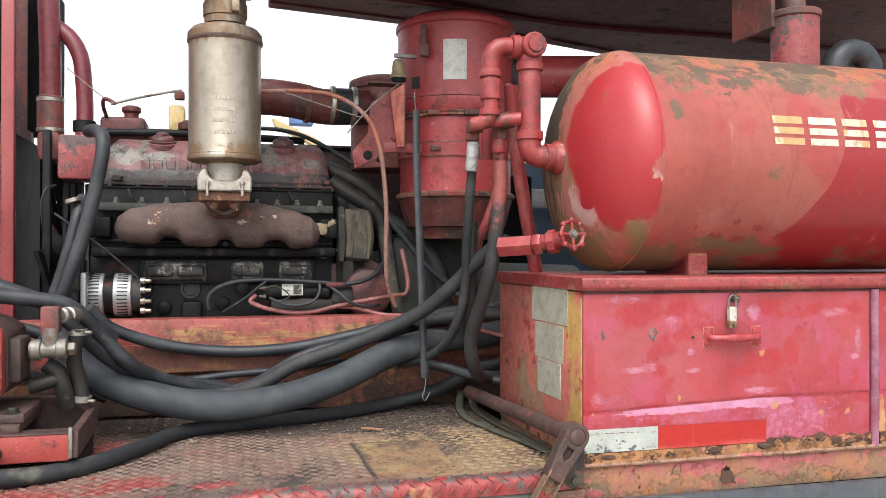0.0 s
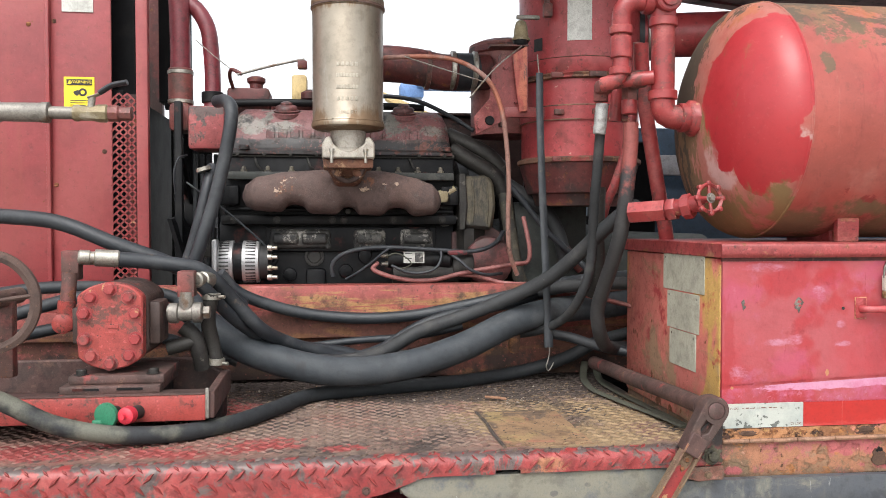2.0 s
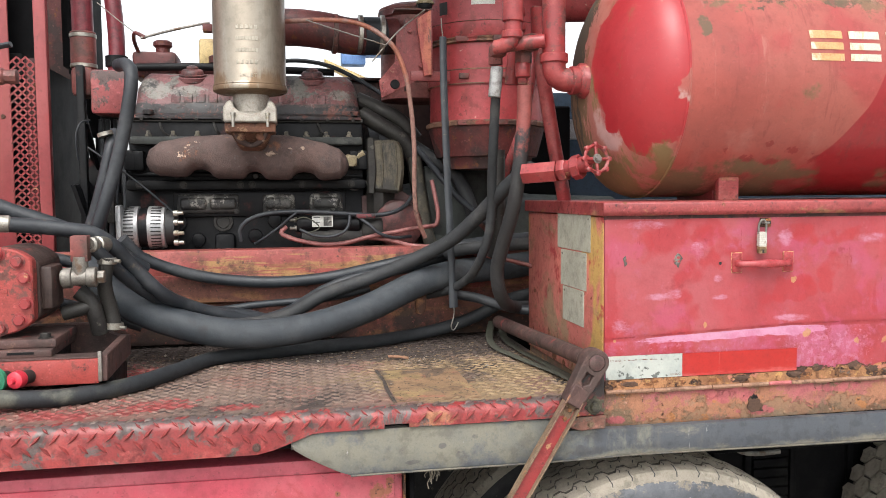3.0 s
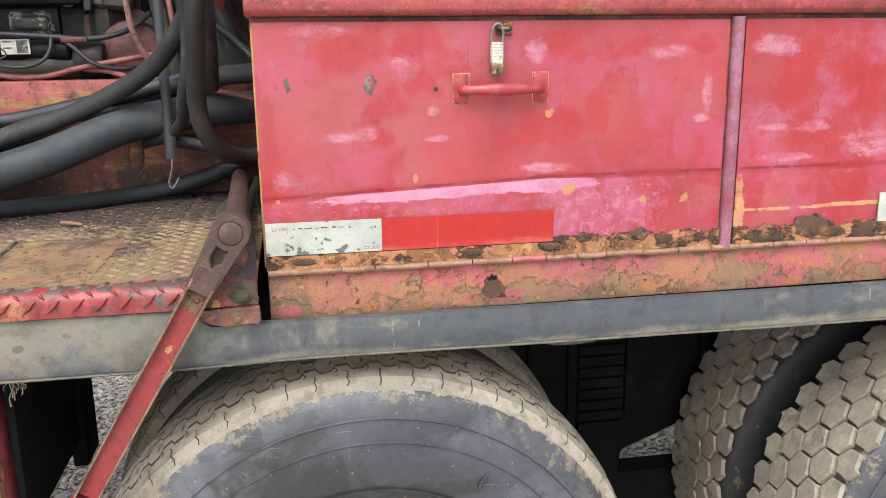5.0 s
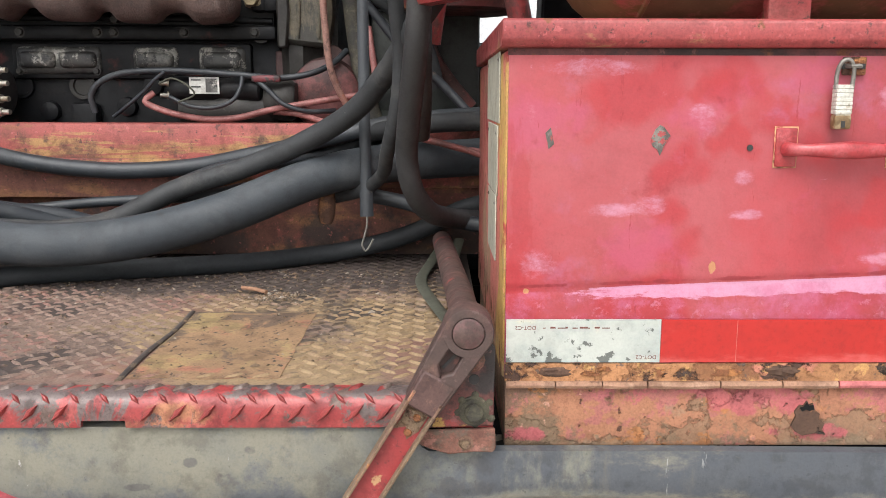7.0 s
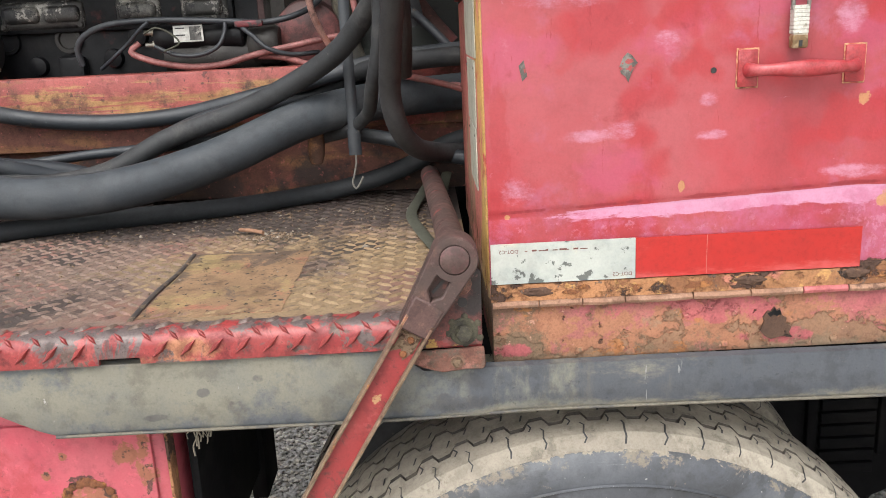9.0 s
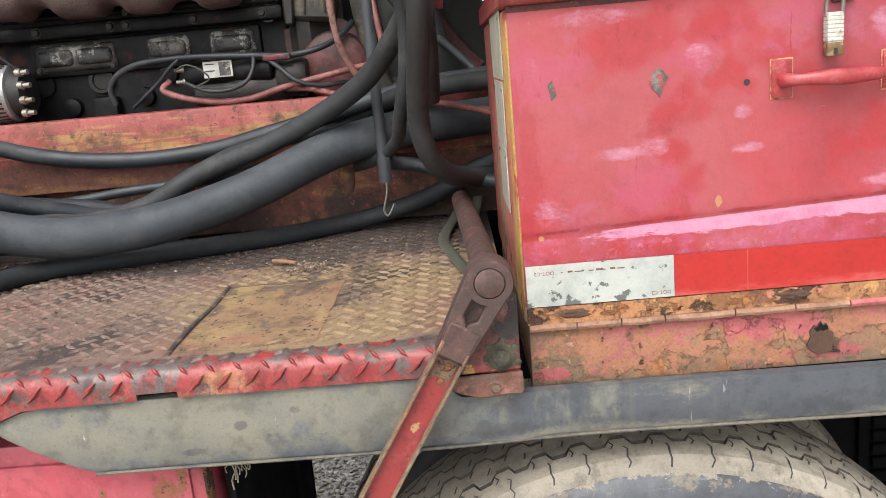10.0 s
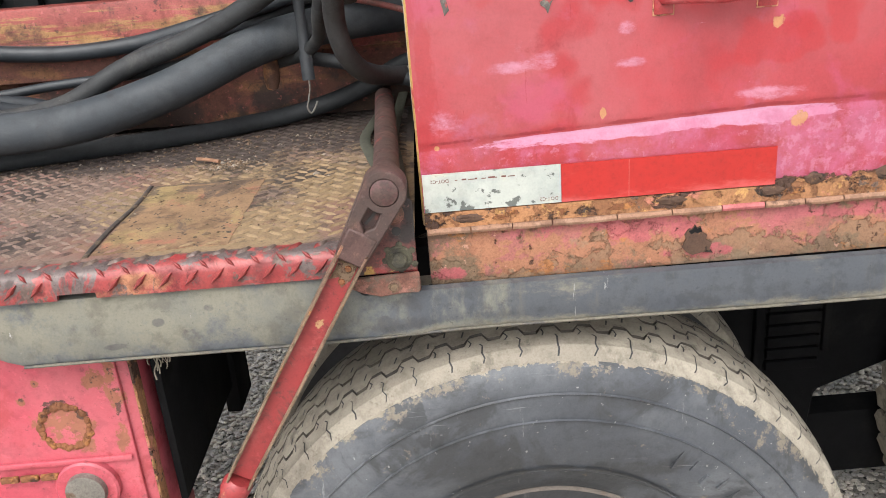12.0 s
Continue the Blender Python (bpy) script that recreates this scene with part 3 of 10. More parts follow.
rubber_olive = layered("olive_faded_hose", (0.06, 0.061, 0.05), 0.7, layers=[
    dict(c=(0.125, 0.125, 0.098), s=6, lo=0.48, hi=0.64, w=0.8, zone=[("x", -0.95, -1.15, 0.14)]),
    dict(c=(0.016, 0.019, 0.022), s=7, lo=0.45, hi=0.6, w=1.0, zone=[("x", -1.05, -0.9, 0.35)]),
    dict(c=(0.04, 0.043, 0.045), s=12, lo=0.56, hi=0.70, w=0.6, ro=0.7)])
strip_grey = layered("grey_rubber_fender_strip", micro=0.2, base=(0.135, 0.137, 0.122), rough=0.42, grime=0.35, gs=30, layers=[
    dict(c=(0.185, 0.175, 0.135), s=5, lo=0.42, hi=0.62, w=0.85, r=0.65, st=(0.9, 1, 0.7), warp=0.3, ro=0.7, d=9.0, zone=[("x", -0.12, -0.2, 0.05)]),
    dict(c=(0.066, 0.078, 0.098), s=9, lo=0.49, hi=0.64, w=0.8, r=0.45, ro=0.72, d=9.0, zone=[("z", 1.08, 1.055, 0.08), ("z", 1.135, 1.148, 0.08)]),
    dict(c=(0.058, 0.066, 0.080), s=5, lo=0.48, hi=0.58, w=0.92, r=0.36, st=(1.2, 1, 0.5), ro=0.7, d=9.0, zone=[("x", 0.08, 0.18, 0.20), ("x", 0.06, 0.0, -0.06), ("x", -0.12, -0.2, -0.20), ("z", 1.072, 1.056, -0.16)]),
    dict(c=(0.15, 0.135, 0.10), s=6, lo=0.58, hi=0.76, w=0.6, r=0.8, st=(2.2, 1, 0.35), ro=0.74, d=9.0, zone=[("x", -0.05, 0.0, 0.03), ("x", 0.16, 0.22, -0.02)]),
    dict(c=(0.050, 0.052, 0.056), s=20, lo=0.62, hi=0.68, w=0.6, r=0.6, ro=0.72),
    dict(c=(0.225, 0.205, 0.155), s=16, lo=0.54, hi=0.74, w=0.8, r=0.8, st=(0.5, 1, 1.0), ro=0.74, d=9.0, zone=[("z", 1.074, 1.050, 0.20), ("x", 0.0, -0.2, -0.15)]),
    dict(c=(0.42, 0.42, 0.40), s=60, lo=0.72, hi=0.74, w=0.8, r=0.7, st=(1, 1, 0.5)),
    dict(c=(0.34, 0.34, 0.33), s=22, lo=0.68, hi=0.70, w=0.6, r=0.7, st=(3, 1, 0.35), ro=0.7),
    dict(c=(0.05, 0.05, 0.055), s=30, lo=0.74, hi=0.90, w=0.6, spots=[(-0.36, 1.105, 0.008, 0.006), (-0.44, 1.10, 0.006, 0.005), (-0.47, 1.125, 0.012, 0.006), (-0.29, 1.12, 0.007, 0.006), (-0.42, 1.075, 0.02, 0.005), (-0.32, 1.085, 0.012, 0.008), (-0.05, 1.075, 0.05, 0.012), (-0.03, 1.10, 0.03, 0.012)], amount=0.38)], bump=0.22)
def sidewall(cx):
    """Scuffed rubber with dried mud caked over the shoulder round the hub at cx."""
    hub = (cx, 0.510 if cx < 1 else 0.496)
    return layered("tyre_sidewall", micro=0.22, base=(0.056, 0.061, 0.070), rough=0.5, grime=0.2, layers=[
        dict(c=(0.115, 0.122, 0.132), s=5, lo=0.45, hi=0.65, w=0.7, r=0.55, warp=0.2),
        dict(c=(0.034, 0.036, 0.039), s=7, lo=0.50, hi=0.60, w=0.85, r=0.4, ro=0.66, warp=0.8, ring=(hub, 0.40, 0.36, 0.06)),
        dict(c=(0.030, 0.032, 0.035), s=10, lo=0.80, hi=0.84, w=0.8, r=0.4, spots=[(cx - 0.20, 0.92, 0.035, 0.04), (cx - 0.17, 0.88, 0.03, 0.02)], amount=0.32),
        dict(c=(0.24, 0.245, 0.245), s=26, lo=0.66, hi=0.70, w=0.6, r=0.6, st=(1, 1, 0.3), ro=0.75),
        dict(c=(0.30, 0.30, 0.29), s=120, lo=0.72, hi=0.74, w=0.7, r=0.6, d=2),
        dict(c=(0.26, 0.265, 0.27), s=9, lo=0.60, hi=0.66, w=0.45, r=0.6, st=(0.25, 1, 4.5), ro=0.8, d=9.0),
        dict(c=(0.30, 0.30, 0.30), s=8, lo=0.63, hi=0.67, w=0.45, r=0.6, st=(5.5, 1, 0.35), ro=0.8, d=9.0),
        dict(c=(0.20, 0.17, 0.13), s=30, lo=0.62, hi=0.70, w=0.8, r=0.9, ro=0.75, ring=(hub, 0.43, 0.466, 0.10)),
        dict(c=(0.25, 0.22, 0.172), s=34, lo=0.98, hi=1.02, r=0.95, h=1.2, ro=0.72, d=8.0, ring=(hub, 0.446, 0.508, 1.0)),
        dict(c=(0.30, 0.262, 0.205), s=11, lo=1.46, hi=1.60, w=0.6, r=0.95, ring=(hub, 0.472, 0.482, 1.0), ro=0.7),
        dict(c=(0.12, 0.105, 0.085), s=34, lo=1.60, hi=1.66, w=0.7, r=0.95, h=-0.8, ring=(hub, 0.474, 0.482, 1.0))], bump=0.25)
tyre_mud = layered("muddy_tread", micro=0.25, base=(0.25, 0.222, 0.178), rough=0.9, grime=0.3, layers=[
    dict(c=(0.34, 0.305, 0.245), s=9, lo=0.45, hi=0.62, w=0.8, ro=0.7),
    dict(c=(0.13, 0.115, 0.09), s=26, lo=0.56, hi=0.66, w=0.7, ro=0.7)], bump=0.4)
# Dirty rubber of the grooves, with their shade put into the colour.
tyre_groove = layered("dirty_groove", (0.085, 0.073, 0.058), 0.9, layers=[
    dict(c=(0.05, 0.045, 0.04), s=18, lo=0.5, hi=0.62, w=0.8)])
tyre_black = layered("tyre_black", (0.02, 0.02, 0.021), 0.6, layers=[dict(c=(0.14, 0.12, 0.09), s=25, lo=0.6, hi=0.66, w=0.8)])
pocket_rust = layered("pocket_rust", (0.055, 0.030, 0.026), 0.8, layers=[dict(c=(0.13, 0.05, 0.04), s=40, lo=0.5, hi=0.6, w=0.8, ro=0.74)])
hub_red = layered("worn_red_pin_head", (0.105, 0.050, 0.047), 0.6, grime=0.4, layers=[
    dict(c=(0.33, 0.06, 0.055), s=45, lo=0.61, hi=0.64, w=0.9, ro=0.7),
    dict(c=(0.075, 0.045, 0.038), s=40, lo=0.45, hi=0.52, w=0.9, ro=0.75)])
iron_rust = layered("rusted_cast_iron", (0.085, 0.052, 0.042), 0.9, layers=[
    dict(c=(0.13, 0.072, 0.053), s=8, lo=0.45, hi=0.65, w=0.7, ro=0.7),
    dict(c=(0.05, 0.035, 0.03), s=14, lo=0.54, hi=0.64, w=0.75, ro=0.7),
    dict(c=(0.38, 0.21, 0.13), s=24, lo=0.665, hi=0.685, r=0.95, h=0.5, warp=0.5, zone=[("z", 1.70, 1.80, 0.03)]),
    dict(c=(0.24, 0.13, 0.08), s=120, lo=0.64, hi=0.68, w=0.6)], bump=0.8, bscale=220)
engine_black = layered("oily_engine_iron", (0.0055, 0.006, 0.0072), 0.5, spec=0.2, layers=[
    dict(c=(0.015, 0.0145, 0.0145), s=14, lo=0.5, hi=0.65, w=0.8, r=0.6),
    dict(c=(0.10, 0.025, 0.02), s=9, lo=0.60, hi=0.68, w=0.7)], bump=0.4)
engine_grey = layered("greasy_grey_metal", (0.034, 0.032, 0.029), 0.5, spec=0.3, metal=0.1, layers=[
    dict(c=(0.025, 0.023, 0.022), s=14, lo=0.5, hi=0.6, w=0.9),
    dict(c=(0.12, 0.11, 0.095), s=28, lo=0.62, hi=0.68, w=0.8)])
cover_bare = layered("bare_cover_plate", (0.055, 0.053, 0.050), 0.5, metal=0.2, layers=[
    dict(c=(0.15, 0.145, 0.13), s=14, lo=0.50, hi=0.62, w=0.85, ro=0.75),
    dict(c=(0.36, 0.345, 0.31), s=34, lo=0.57, hi=0.61, w=0.85, ro=0.75, zone=[("z", 1.585, 1.60, 0.05)]),
    dict(c=(0.018, 0.018, 0.019), s=20, lo=0.53, hi=0.58, w=0.95, r=0.5, ro=0.72)])
rocker_paint = layered("peeling_rocker_cover", (0.155, 0.058, 0.058), 0.5, chips=0.7, grime=0.5, layers=[
    dict(c=(0.215, 0.075, 0.075), s=10, lo=0.50, hi=0.64, w=0.7, ro=0.7),
    dict(c=(0.135, 0.128, 0.112), s=9, lo=0.56, hi=0.59, r=0.55, m=0.2, h=-0.5, st=(0.8, 1, 1), zone=[("z", 1.985, 1.945, 0.06), ("z", 1.93, 1.90, -0.04)], ro=0.75, warp=0.6, d=9.0),
    dict(c=(0.20, 0.19, 0.168), s=7, lo=0.72, hi=0.78, w=0.85, r=0.55, ro=0.76, d=9.0, spots=[(-1.06, 1.945, 0.06, 0.035), (-0.93, 1.94, 0.07, 0.02), (-0.50, 1.935, 0.05, 0.022), (-0.66, 1.955, 0.05, 0.012)], amount=0.30),
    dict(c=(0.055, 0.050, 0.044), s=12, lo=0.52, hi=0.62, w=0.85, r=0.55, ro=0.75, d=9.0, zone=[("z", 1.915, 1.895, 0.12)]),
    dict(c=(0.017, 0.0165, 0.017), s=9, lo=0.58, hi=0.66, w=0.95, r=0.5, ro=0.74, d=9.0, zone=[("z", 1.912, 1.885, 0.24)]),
    dict(c=(0.17, 0.062, 0.045), s=26, lo=0.60, hi=0.66, w=0.75, r=0.7, ro=0.76, zone=[("z", 1.89, 1.875, 0.06), ("x", -0.60, -0.46, 0.05)]),
    dict(c=(0.18, 0.17, 0.15), s=60, lo=0.76, hi=0.80, w=0.8, r=0.7, ro=0.75, spots=[(-0.575, 1.905, 0.05, 0.022)], amount=0.20)], bump=0.4)
manifold_iron = layered("flaking_manifold_iron", (0.092, 0.060, 0.053), 0.9, grime=0.35, layers=[
    dict(c=(0.128, 0.080, 0.068), s=6, lo=0.45, hi=0.65, w=0.75, ro=0.72),
    dict(c=(0.062, 0.043, 0.040), s=16, lo=0.54, hi=0.66, w=0.75, ro=0.72),
    dict(c=(0.155, 0.155, 0.15), s=90, lo=0.62, hi=0.68, w=0.45, ro=0.7, d=3.0),
    dict(c=(0.27, 0.115, 0.06), s=20, lo=0.74, hi=0.82, w=0.7, r=0.95, ro=0.76, spots=[(-0.94, 1.752, 0.045, 0.03), (-0.70, 1.765, 0.03, 0.022), (-0.76, 1.79, 0.07, 0.02)], amount=0.26),
    dict(c=(0.56, 0.42, 0.32), s=46, lo=0.80, hi=0.83, w=0.9, r=0.9, h=0.5, ro=0.76, spots=[(-0.950, 1.742, 0.020, 0.010), (-0.918, 1.775, 0.028, 0.008), (-0.708, 1.745, 0.022, 0.012), (-0.635, 1.760, 0.038, 0.006), (-0.935, 1.76, 0.012, 0.02), (-0.72, 1.772, 0.02, 0.008)], amount=0.27)], bump=0.9, bscale=240)
flange_rust = layered("flaking_flange_rust", (0.17, 0.075, 0.045), 0.9, grime=0.4, layers=[
    dict(c=(0.33, 0.20, 0.12), s=30, lo=0.52, hi=0.58, w=0.9, h=0.4, ro=0.75),
    dict(c=(0.07, 0.035, 0.025), s=22, lo=0.54, hi=0.60, w=0.9, ro=0.75)], bump=0.8, bscale=200)
dusty_hose = layered("dusty_black_hose", micro=0.22, base=(0.030, 0.032, 0.034), rough=0.65, spec=0.35, grime=0.25, layers=[
    dict(c=(0.066, 0.064, 0.062), s=8, lo=0.50, hi=0.66, w=0.8, r=0.8, ro=0.72, warp=0.5),
    dict(c=(0.020, 0.021, 0.023), s=16, lo=0.56, hi=0.64, w=0.8, ro=0.72),
    dict(c=(0.19, 0.18, 0.165), s=44, lo=0.66, hi=0.70, w=0.6, r=0.8, ro=0.75)], bump=0.2)
steel_muffler = layered("heat_stained_steel", micro=0.12, base=(0.29, 0.252, 0.200), rough=0.34, grime=0.2, metal=0.75, layers=[
    dict(c=(0.20, 0.15, 0.10), s=6, lo=0.50, hi=0.68, w=0.7, r=0.6, st=(1.6, 1.6, 0.25), warp=0.5, ro=0.7),
    dict(c=(0.36, 0.325, 0.265), s=4, lo=0.46, hi=0.64, w=0.7, r=0.38, st=(1.3, 1.3, 0.2), warp=0.3),
    dict(c=(0.20, 0.125, 0.07), s=9, lo=0.58, hi=0.72, w=0.85, r=0.65, st=(1.4, 1.4, 0.3), ro=0.72, zone=[("z", 1.98, 1.91, 0.2), ("z", 2.19, 2.24, 0.2)]),
    dict(c=(0.46, 0.44, 0.40), s=9, lo=0.60, hi=0.72, w=0.5, r=0.4, st=(1.5, 1.5, 0.3), ro=0.7),
    dict(c=(0.10, 0.07, 0.05), s=30, lo=0.66, hi=0.70, w=0.7, r=0.8)], bump=0.1)
steel_pale = layered("pale_clamp_steel", (0.40, 0.37, 0.32), 0.5, metal=0.3, grime=0.35, layers=[
    dict(c=(0.24, 0.15, 0.09), s=16, lo=0.55, hi=0.66, w=0.8, r=0.7, ro=0.72, zone=[("z", 1.78, 1.76, 0.1)])])
aluminium = layered("cast_aluminium", (0.42, 0.42, 0.42), 0.4, grime=0.15, metal=0.55, layers=[
    dict(c=(0.35, 0.34, 0.33), s=20, lo=0.55, hi=0.65, w=0.6)])
zinc = layered("zinc_plated_steel", (0.42, 0.40, 0.35), 0.4, metal=0.8, layers=[
    dict(c=(0.3, 0.25, 0.17), s=25, lo=0.55, hi=0.66, w=0.7, r=0.6)])
steel_dull = layered("dull_steel", (0.24, 0.225, 0.20), 0.5, metal=0.6, layers=[
    dict(c=(0.16, 0.09, 0.05), s=18, lo=0.55, hi=0.65, w=0.8, r=0.8)])
brass = layered("tarnished_brass", (0.27, 0.22, 0.13), 0.55, metal=0.3, layers=[
    dict(c=(0.36, 0.33, 0.26), s=18, lo=0.5, hi=0.6, w=0.8)])
orange_loom = layered("faded_orange_conduit", (0.33, 0.115, 0.07), 0.6, grime=0.4, layers=[
    dict(c=(0.30, 0.17, 0.14), s=14, lo=0.50, hi=0.60, w=0.9, zone=[("z", 2.05, 1.9, 0.2)]),
    dict(c=(0.1, 0.06, 0.05), s=30, lo=0.62, hi=0.66, w=0.7)])
pink_loom = layered("faded_pink_conduit", (0.27, 0.10, 0.092), 0.55, grime=0.4, layers=[
    dict(c=(0.14, 0.042, 0.038), s=12, lo=0.48, hi=0.62, w=0.8, ro=0.72),
    dict(c=(0.35, 0.19, 0.17), s=20, lo=0.60, hi=0.66, w=0.7, ro=0.72)])
plate_alu = layered("weathered_data_plate", (0.42, 0.41, 0.33), 0.6, metal=0.1, layers=[
    dict(c=(0.33, 0.32, 0.25), s=12, lo=0.5, hi=0.62, w=0.7),
    dict(c=(0.3, 0.17, 0.08), s=30, lo=0.68, hi=0.72)])
tape_white = layered("white_reflective_tape", micro=0.1, base=(0.44, 0.46, 0.42), rough=0.4, layers=[
    dict(c=(0.30, 0.33, 0.31), s=14, lo=0.46, hi=0.66, w=0.8, ro=0.7, zone=[("z", 1.262, 1.23, 0.06)]),
    dict(c=(0.05, 0.055, 0.05), s=70, lo=0.62, hi=0.66, w=0.85, r=0.6, zone=[("z", 1.236, 1.222, 0.07)]),
    dict(c=(0.52, 0.48, 0.36), s=18, lo=0.60, hi=0.68, w=0.6, zone=[("z", 1.232, 1.222, 0.06)])], bump=0.05, grime=0.15)
tape_red = layered("red_reflective_tape", (0.345, 0.016, 0.013), 0.35, layers=[
    dict(c=(0.44, 0.075, 0.07), s=14, lo=0.55, hi=0.72, w=0.8, st=(0.5, 1, 1.5), ro=0.7, zone=[("z", 1.238, 1.221, 0.18)])], grain=0.03, bump=0.04, grime=0.1)
label_white = layered("white_paper_label", (0.55, 0.55, 0.51), 0.6, layers=[
    dict(c=(0.45, 0.45, 0.42), s=14, lo=0.6, hi=0.7, w=0.6)])
label_yellow = layered("yellow_warning_label", (0.80, 0.62, 0.02), 0.5, grain=0.03, bump=0.05)
ink = layered("black_ink", (0.02, 0.02, 0.02), 0.6, bump=0.02)
mark_white = layered("cream_stencil_paint", (0.62, 0.57, 0.46), 0.5, layers=[
    dict(c=(0.50, 0.24, 0.06), s=9, lo=0.46, hi=0.62, w=0.85, ro=0.7, warp=0.6, zone=[("x", 0.62, 0.48, 0.12)], st=(2, 1, 1))])
lock_metal = layered("laminated_lock_steel", (0.62, 0.56, 0.45), 0.45, metal=0.4, layers=[
    dict(c=(0.30, 0.2, 0.08), s=30, lo=0.5, hi=0.6, zone=[("z", 1.485, 1.475, 0.2)])])
green_cap = layered("green_plastic_cap", (0.025, 0.17, 0.09), 0.45, layers=[dict(c=(0.01, 0.12, 0.07), s=30, lo=0.55, hi=0.65, w=0.6)])
pinkred_cap = layered("red_plastic_cap", (0.62, 0.035, 0.06), 0.4, layers=[dict(c=(0.4, 0.02, 0.03), s=30, lo=0.55, hi=0.65, w=0.6)])
# Near black: the deep shade under and behind the truck is in the colour.
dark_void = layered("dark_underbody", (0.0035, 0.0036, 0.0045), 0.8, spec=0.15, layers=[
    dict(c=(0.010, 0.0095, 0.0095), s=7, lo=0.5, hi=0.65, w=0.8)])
webbing = layered("olive_webbing", (0.062, 0.064, 0.046), 0.85)
cobweb = layered("dusty_rag_threads", (0.19, 0.17, 0.13), 0.9)
debris_mat = layered("dry_leaf_litter", (0.17, 0.115, 0.07), 0.9, layers=[dict(c=(0.06, 0.045, 0.03), s=50, lo=0.45, hi=0.6)])
grit_pale = layered("pale_grit", (0.27, 0.235, 0.19), 0.9)
blue_far = layered("faded_blue_paint", (0.10, 0.2, 0.42), 0.5)
teal_far = layered("dark_blue_paint", (0.03, 0.06, 0.10), 0.6)
yellow_far = layered("faded_yellow_paint", (0.55, 0.42, 0.2), 0.6)
grey_far = layered("pale_grey_paint", (0.5, 0.52, 0.54), 0.6)
gravel_ground = layered("gravel_bed", (0.50, 0.46, 0.40), 0.95, layers=[
    dict(c=(0.42, 0.38, 0.32), s=42, lo=0.5, hi=0.6), dict(c=(0.07, 0.065, 0.06), s=70, lo=0.55, hi=0.62, h=-1.0)], bump=1.0, bscale=60)
pebble_mat = layered("gravel_pebbles", (0.76, 0.70, 0.60), 0.9, layers=[
    dict(c=(0.52, 0.49, 0.45), s=17, lo=0.45, hi=0.5), dict(c=(0.70, 0.64, 0.53), s=25, lo=0.58, hi=0.6)])


# ---- builders ----
def part(name, bm, material, parent=None, label="", smooth=40):
    """Links a bmesh as one mesh object, under a thing or a part."""
    me = bpy.data.meshes.new(name)
    bmesh.ops.recalc_face_normals(bm, faces=bm.faces)
    bm.to_mesh(me)
    bm.free()
    for p in me.polygons:
        p.use_smooth = smooth > 0
    if smooth:
        me.set_sharp_from_angle(angle=radians(smooth))
    me.materials.append(material)
    ob = new(name, me)
    if parent is not None:
        under(ob, parent)
    return tagged(ob, label)


def under(ob, parent):
    """Parents ob and leaves it in its place; parts themselves lie in world coordinates."""
    ob.parent = parent
    ob.matrix_parent_inverse = parent.matrix_basis.inverted() if parent.parent is None else Matrix.Identity(4)


def thing(name, at, label, category, group="", kind=""):
    e = new(name)
    e.empty_display_size = 0.05
    e.location = at
    e.matrix_basis = Matrix.Translation(at)
    return tagged(e, label, category, group, kind)


def bm_box(x0, x1, y0, y1, z0, z1, bevel=0.0, seg=2, bm=None):
    own = bm or bmesh.new()
    g = bmesh.ops.create_cube(own, size=1.0)
    v = g["verts"]
    bmesh.ops.scale(own, vec=(x1 - x0, y1 - y0, z1 - z0), verts=v)
    bmesh.ops.translate(own, vec=((x0 + x1) / 2, (y0 + y1) / 2, (z0 + z1) / 2), verts=v)
    if bevel:
        edges = {e for q in v for e in q.link_edges}
        bmesh.ops.bevel(own, geom=list(edges), offset=bevel, segments=seg, affect="EDGES", profile=0.5)
    return own


def frame_of(axis):
    """Two unit vectors across an axis."""
    a = Vector(axis).normalized()
    u = a.cross(Vector((0, 0, 1)) if abs(a.z) < 0.9 else Vector((0, 1, 0))).normalized()
    return a, u, a.cross(u)


def bm_lathe(profile, origin, axis, seg=32, bm=None, closed=False):
    """Turns rows of (along, radius) about an axis through origin."""
    own = bm or bmesh.new()
    a, u, v = frame_of(axis)
    o = Vector(origin)
    rings = []
    for s, r in profile:
        if r < 1e-5:
            rings.append([own.verts.new(o + a * s)])
        else:
            rings.append([own.verts.new(o + a * s + (u * math.cos(k) + v * math.sin(k)) * r) for k in (2 * math.pi * i / seg for i in range(seg))])
    pairs = list(zip(rings, rings[1:])) + ([(rings[-1], rings[0])] if closed else [])
    for p, q in pairs:
        for i in range(seg):
            j = (i + 1) % seg
            c = [p[i % len(p)], p[j % len(p)], q[j % len(q)], q[i % len(q)]]
            c = [w for k, w in enumerate(c) if w not in c[:k]]
            if len(c) > 2:
                own.faces.new(c)
    if not closed:
        for ring, flip in ((rings[0], True), (rings[-1], False)):
            if len(ring) > 2:
                own.faces.new(ring[::-1] if flip else ring)
    return own


def bm_cyl(p0, p1, r, seg=20, bevel=0.0, bm=None, r2=None):
    p0, p1 = Vector(p0), Vector(p1)
    h = (p1 - p0).length
    e = r if r2 is None else r2
    prof = [(0, r), (h, e)] if not bevel else [(0, r - bevel), (bevel, r), (h - bevel, e), (h, e - bevel)]
    return bm_lathe(prof, p0, p1 - p0, seg, bm)


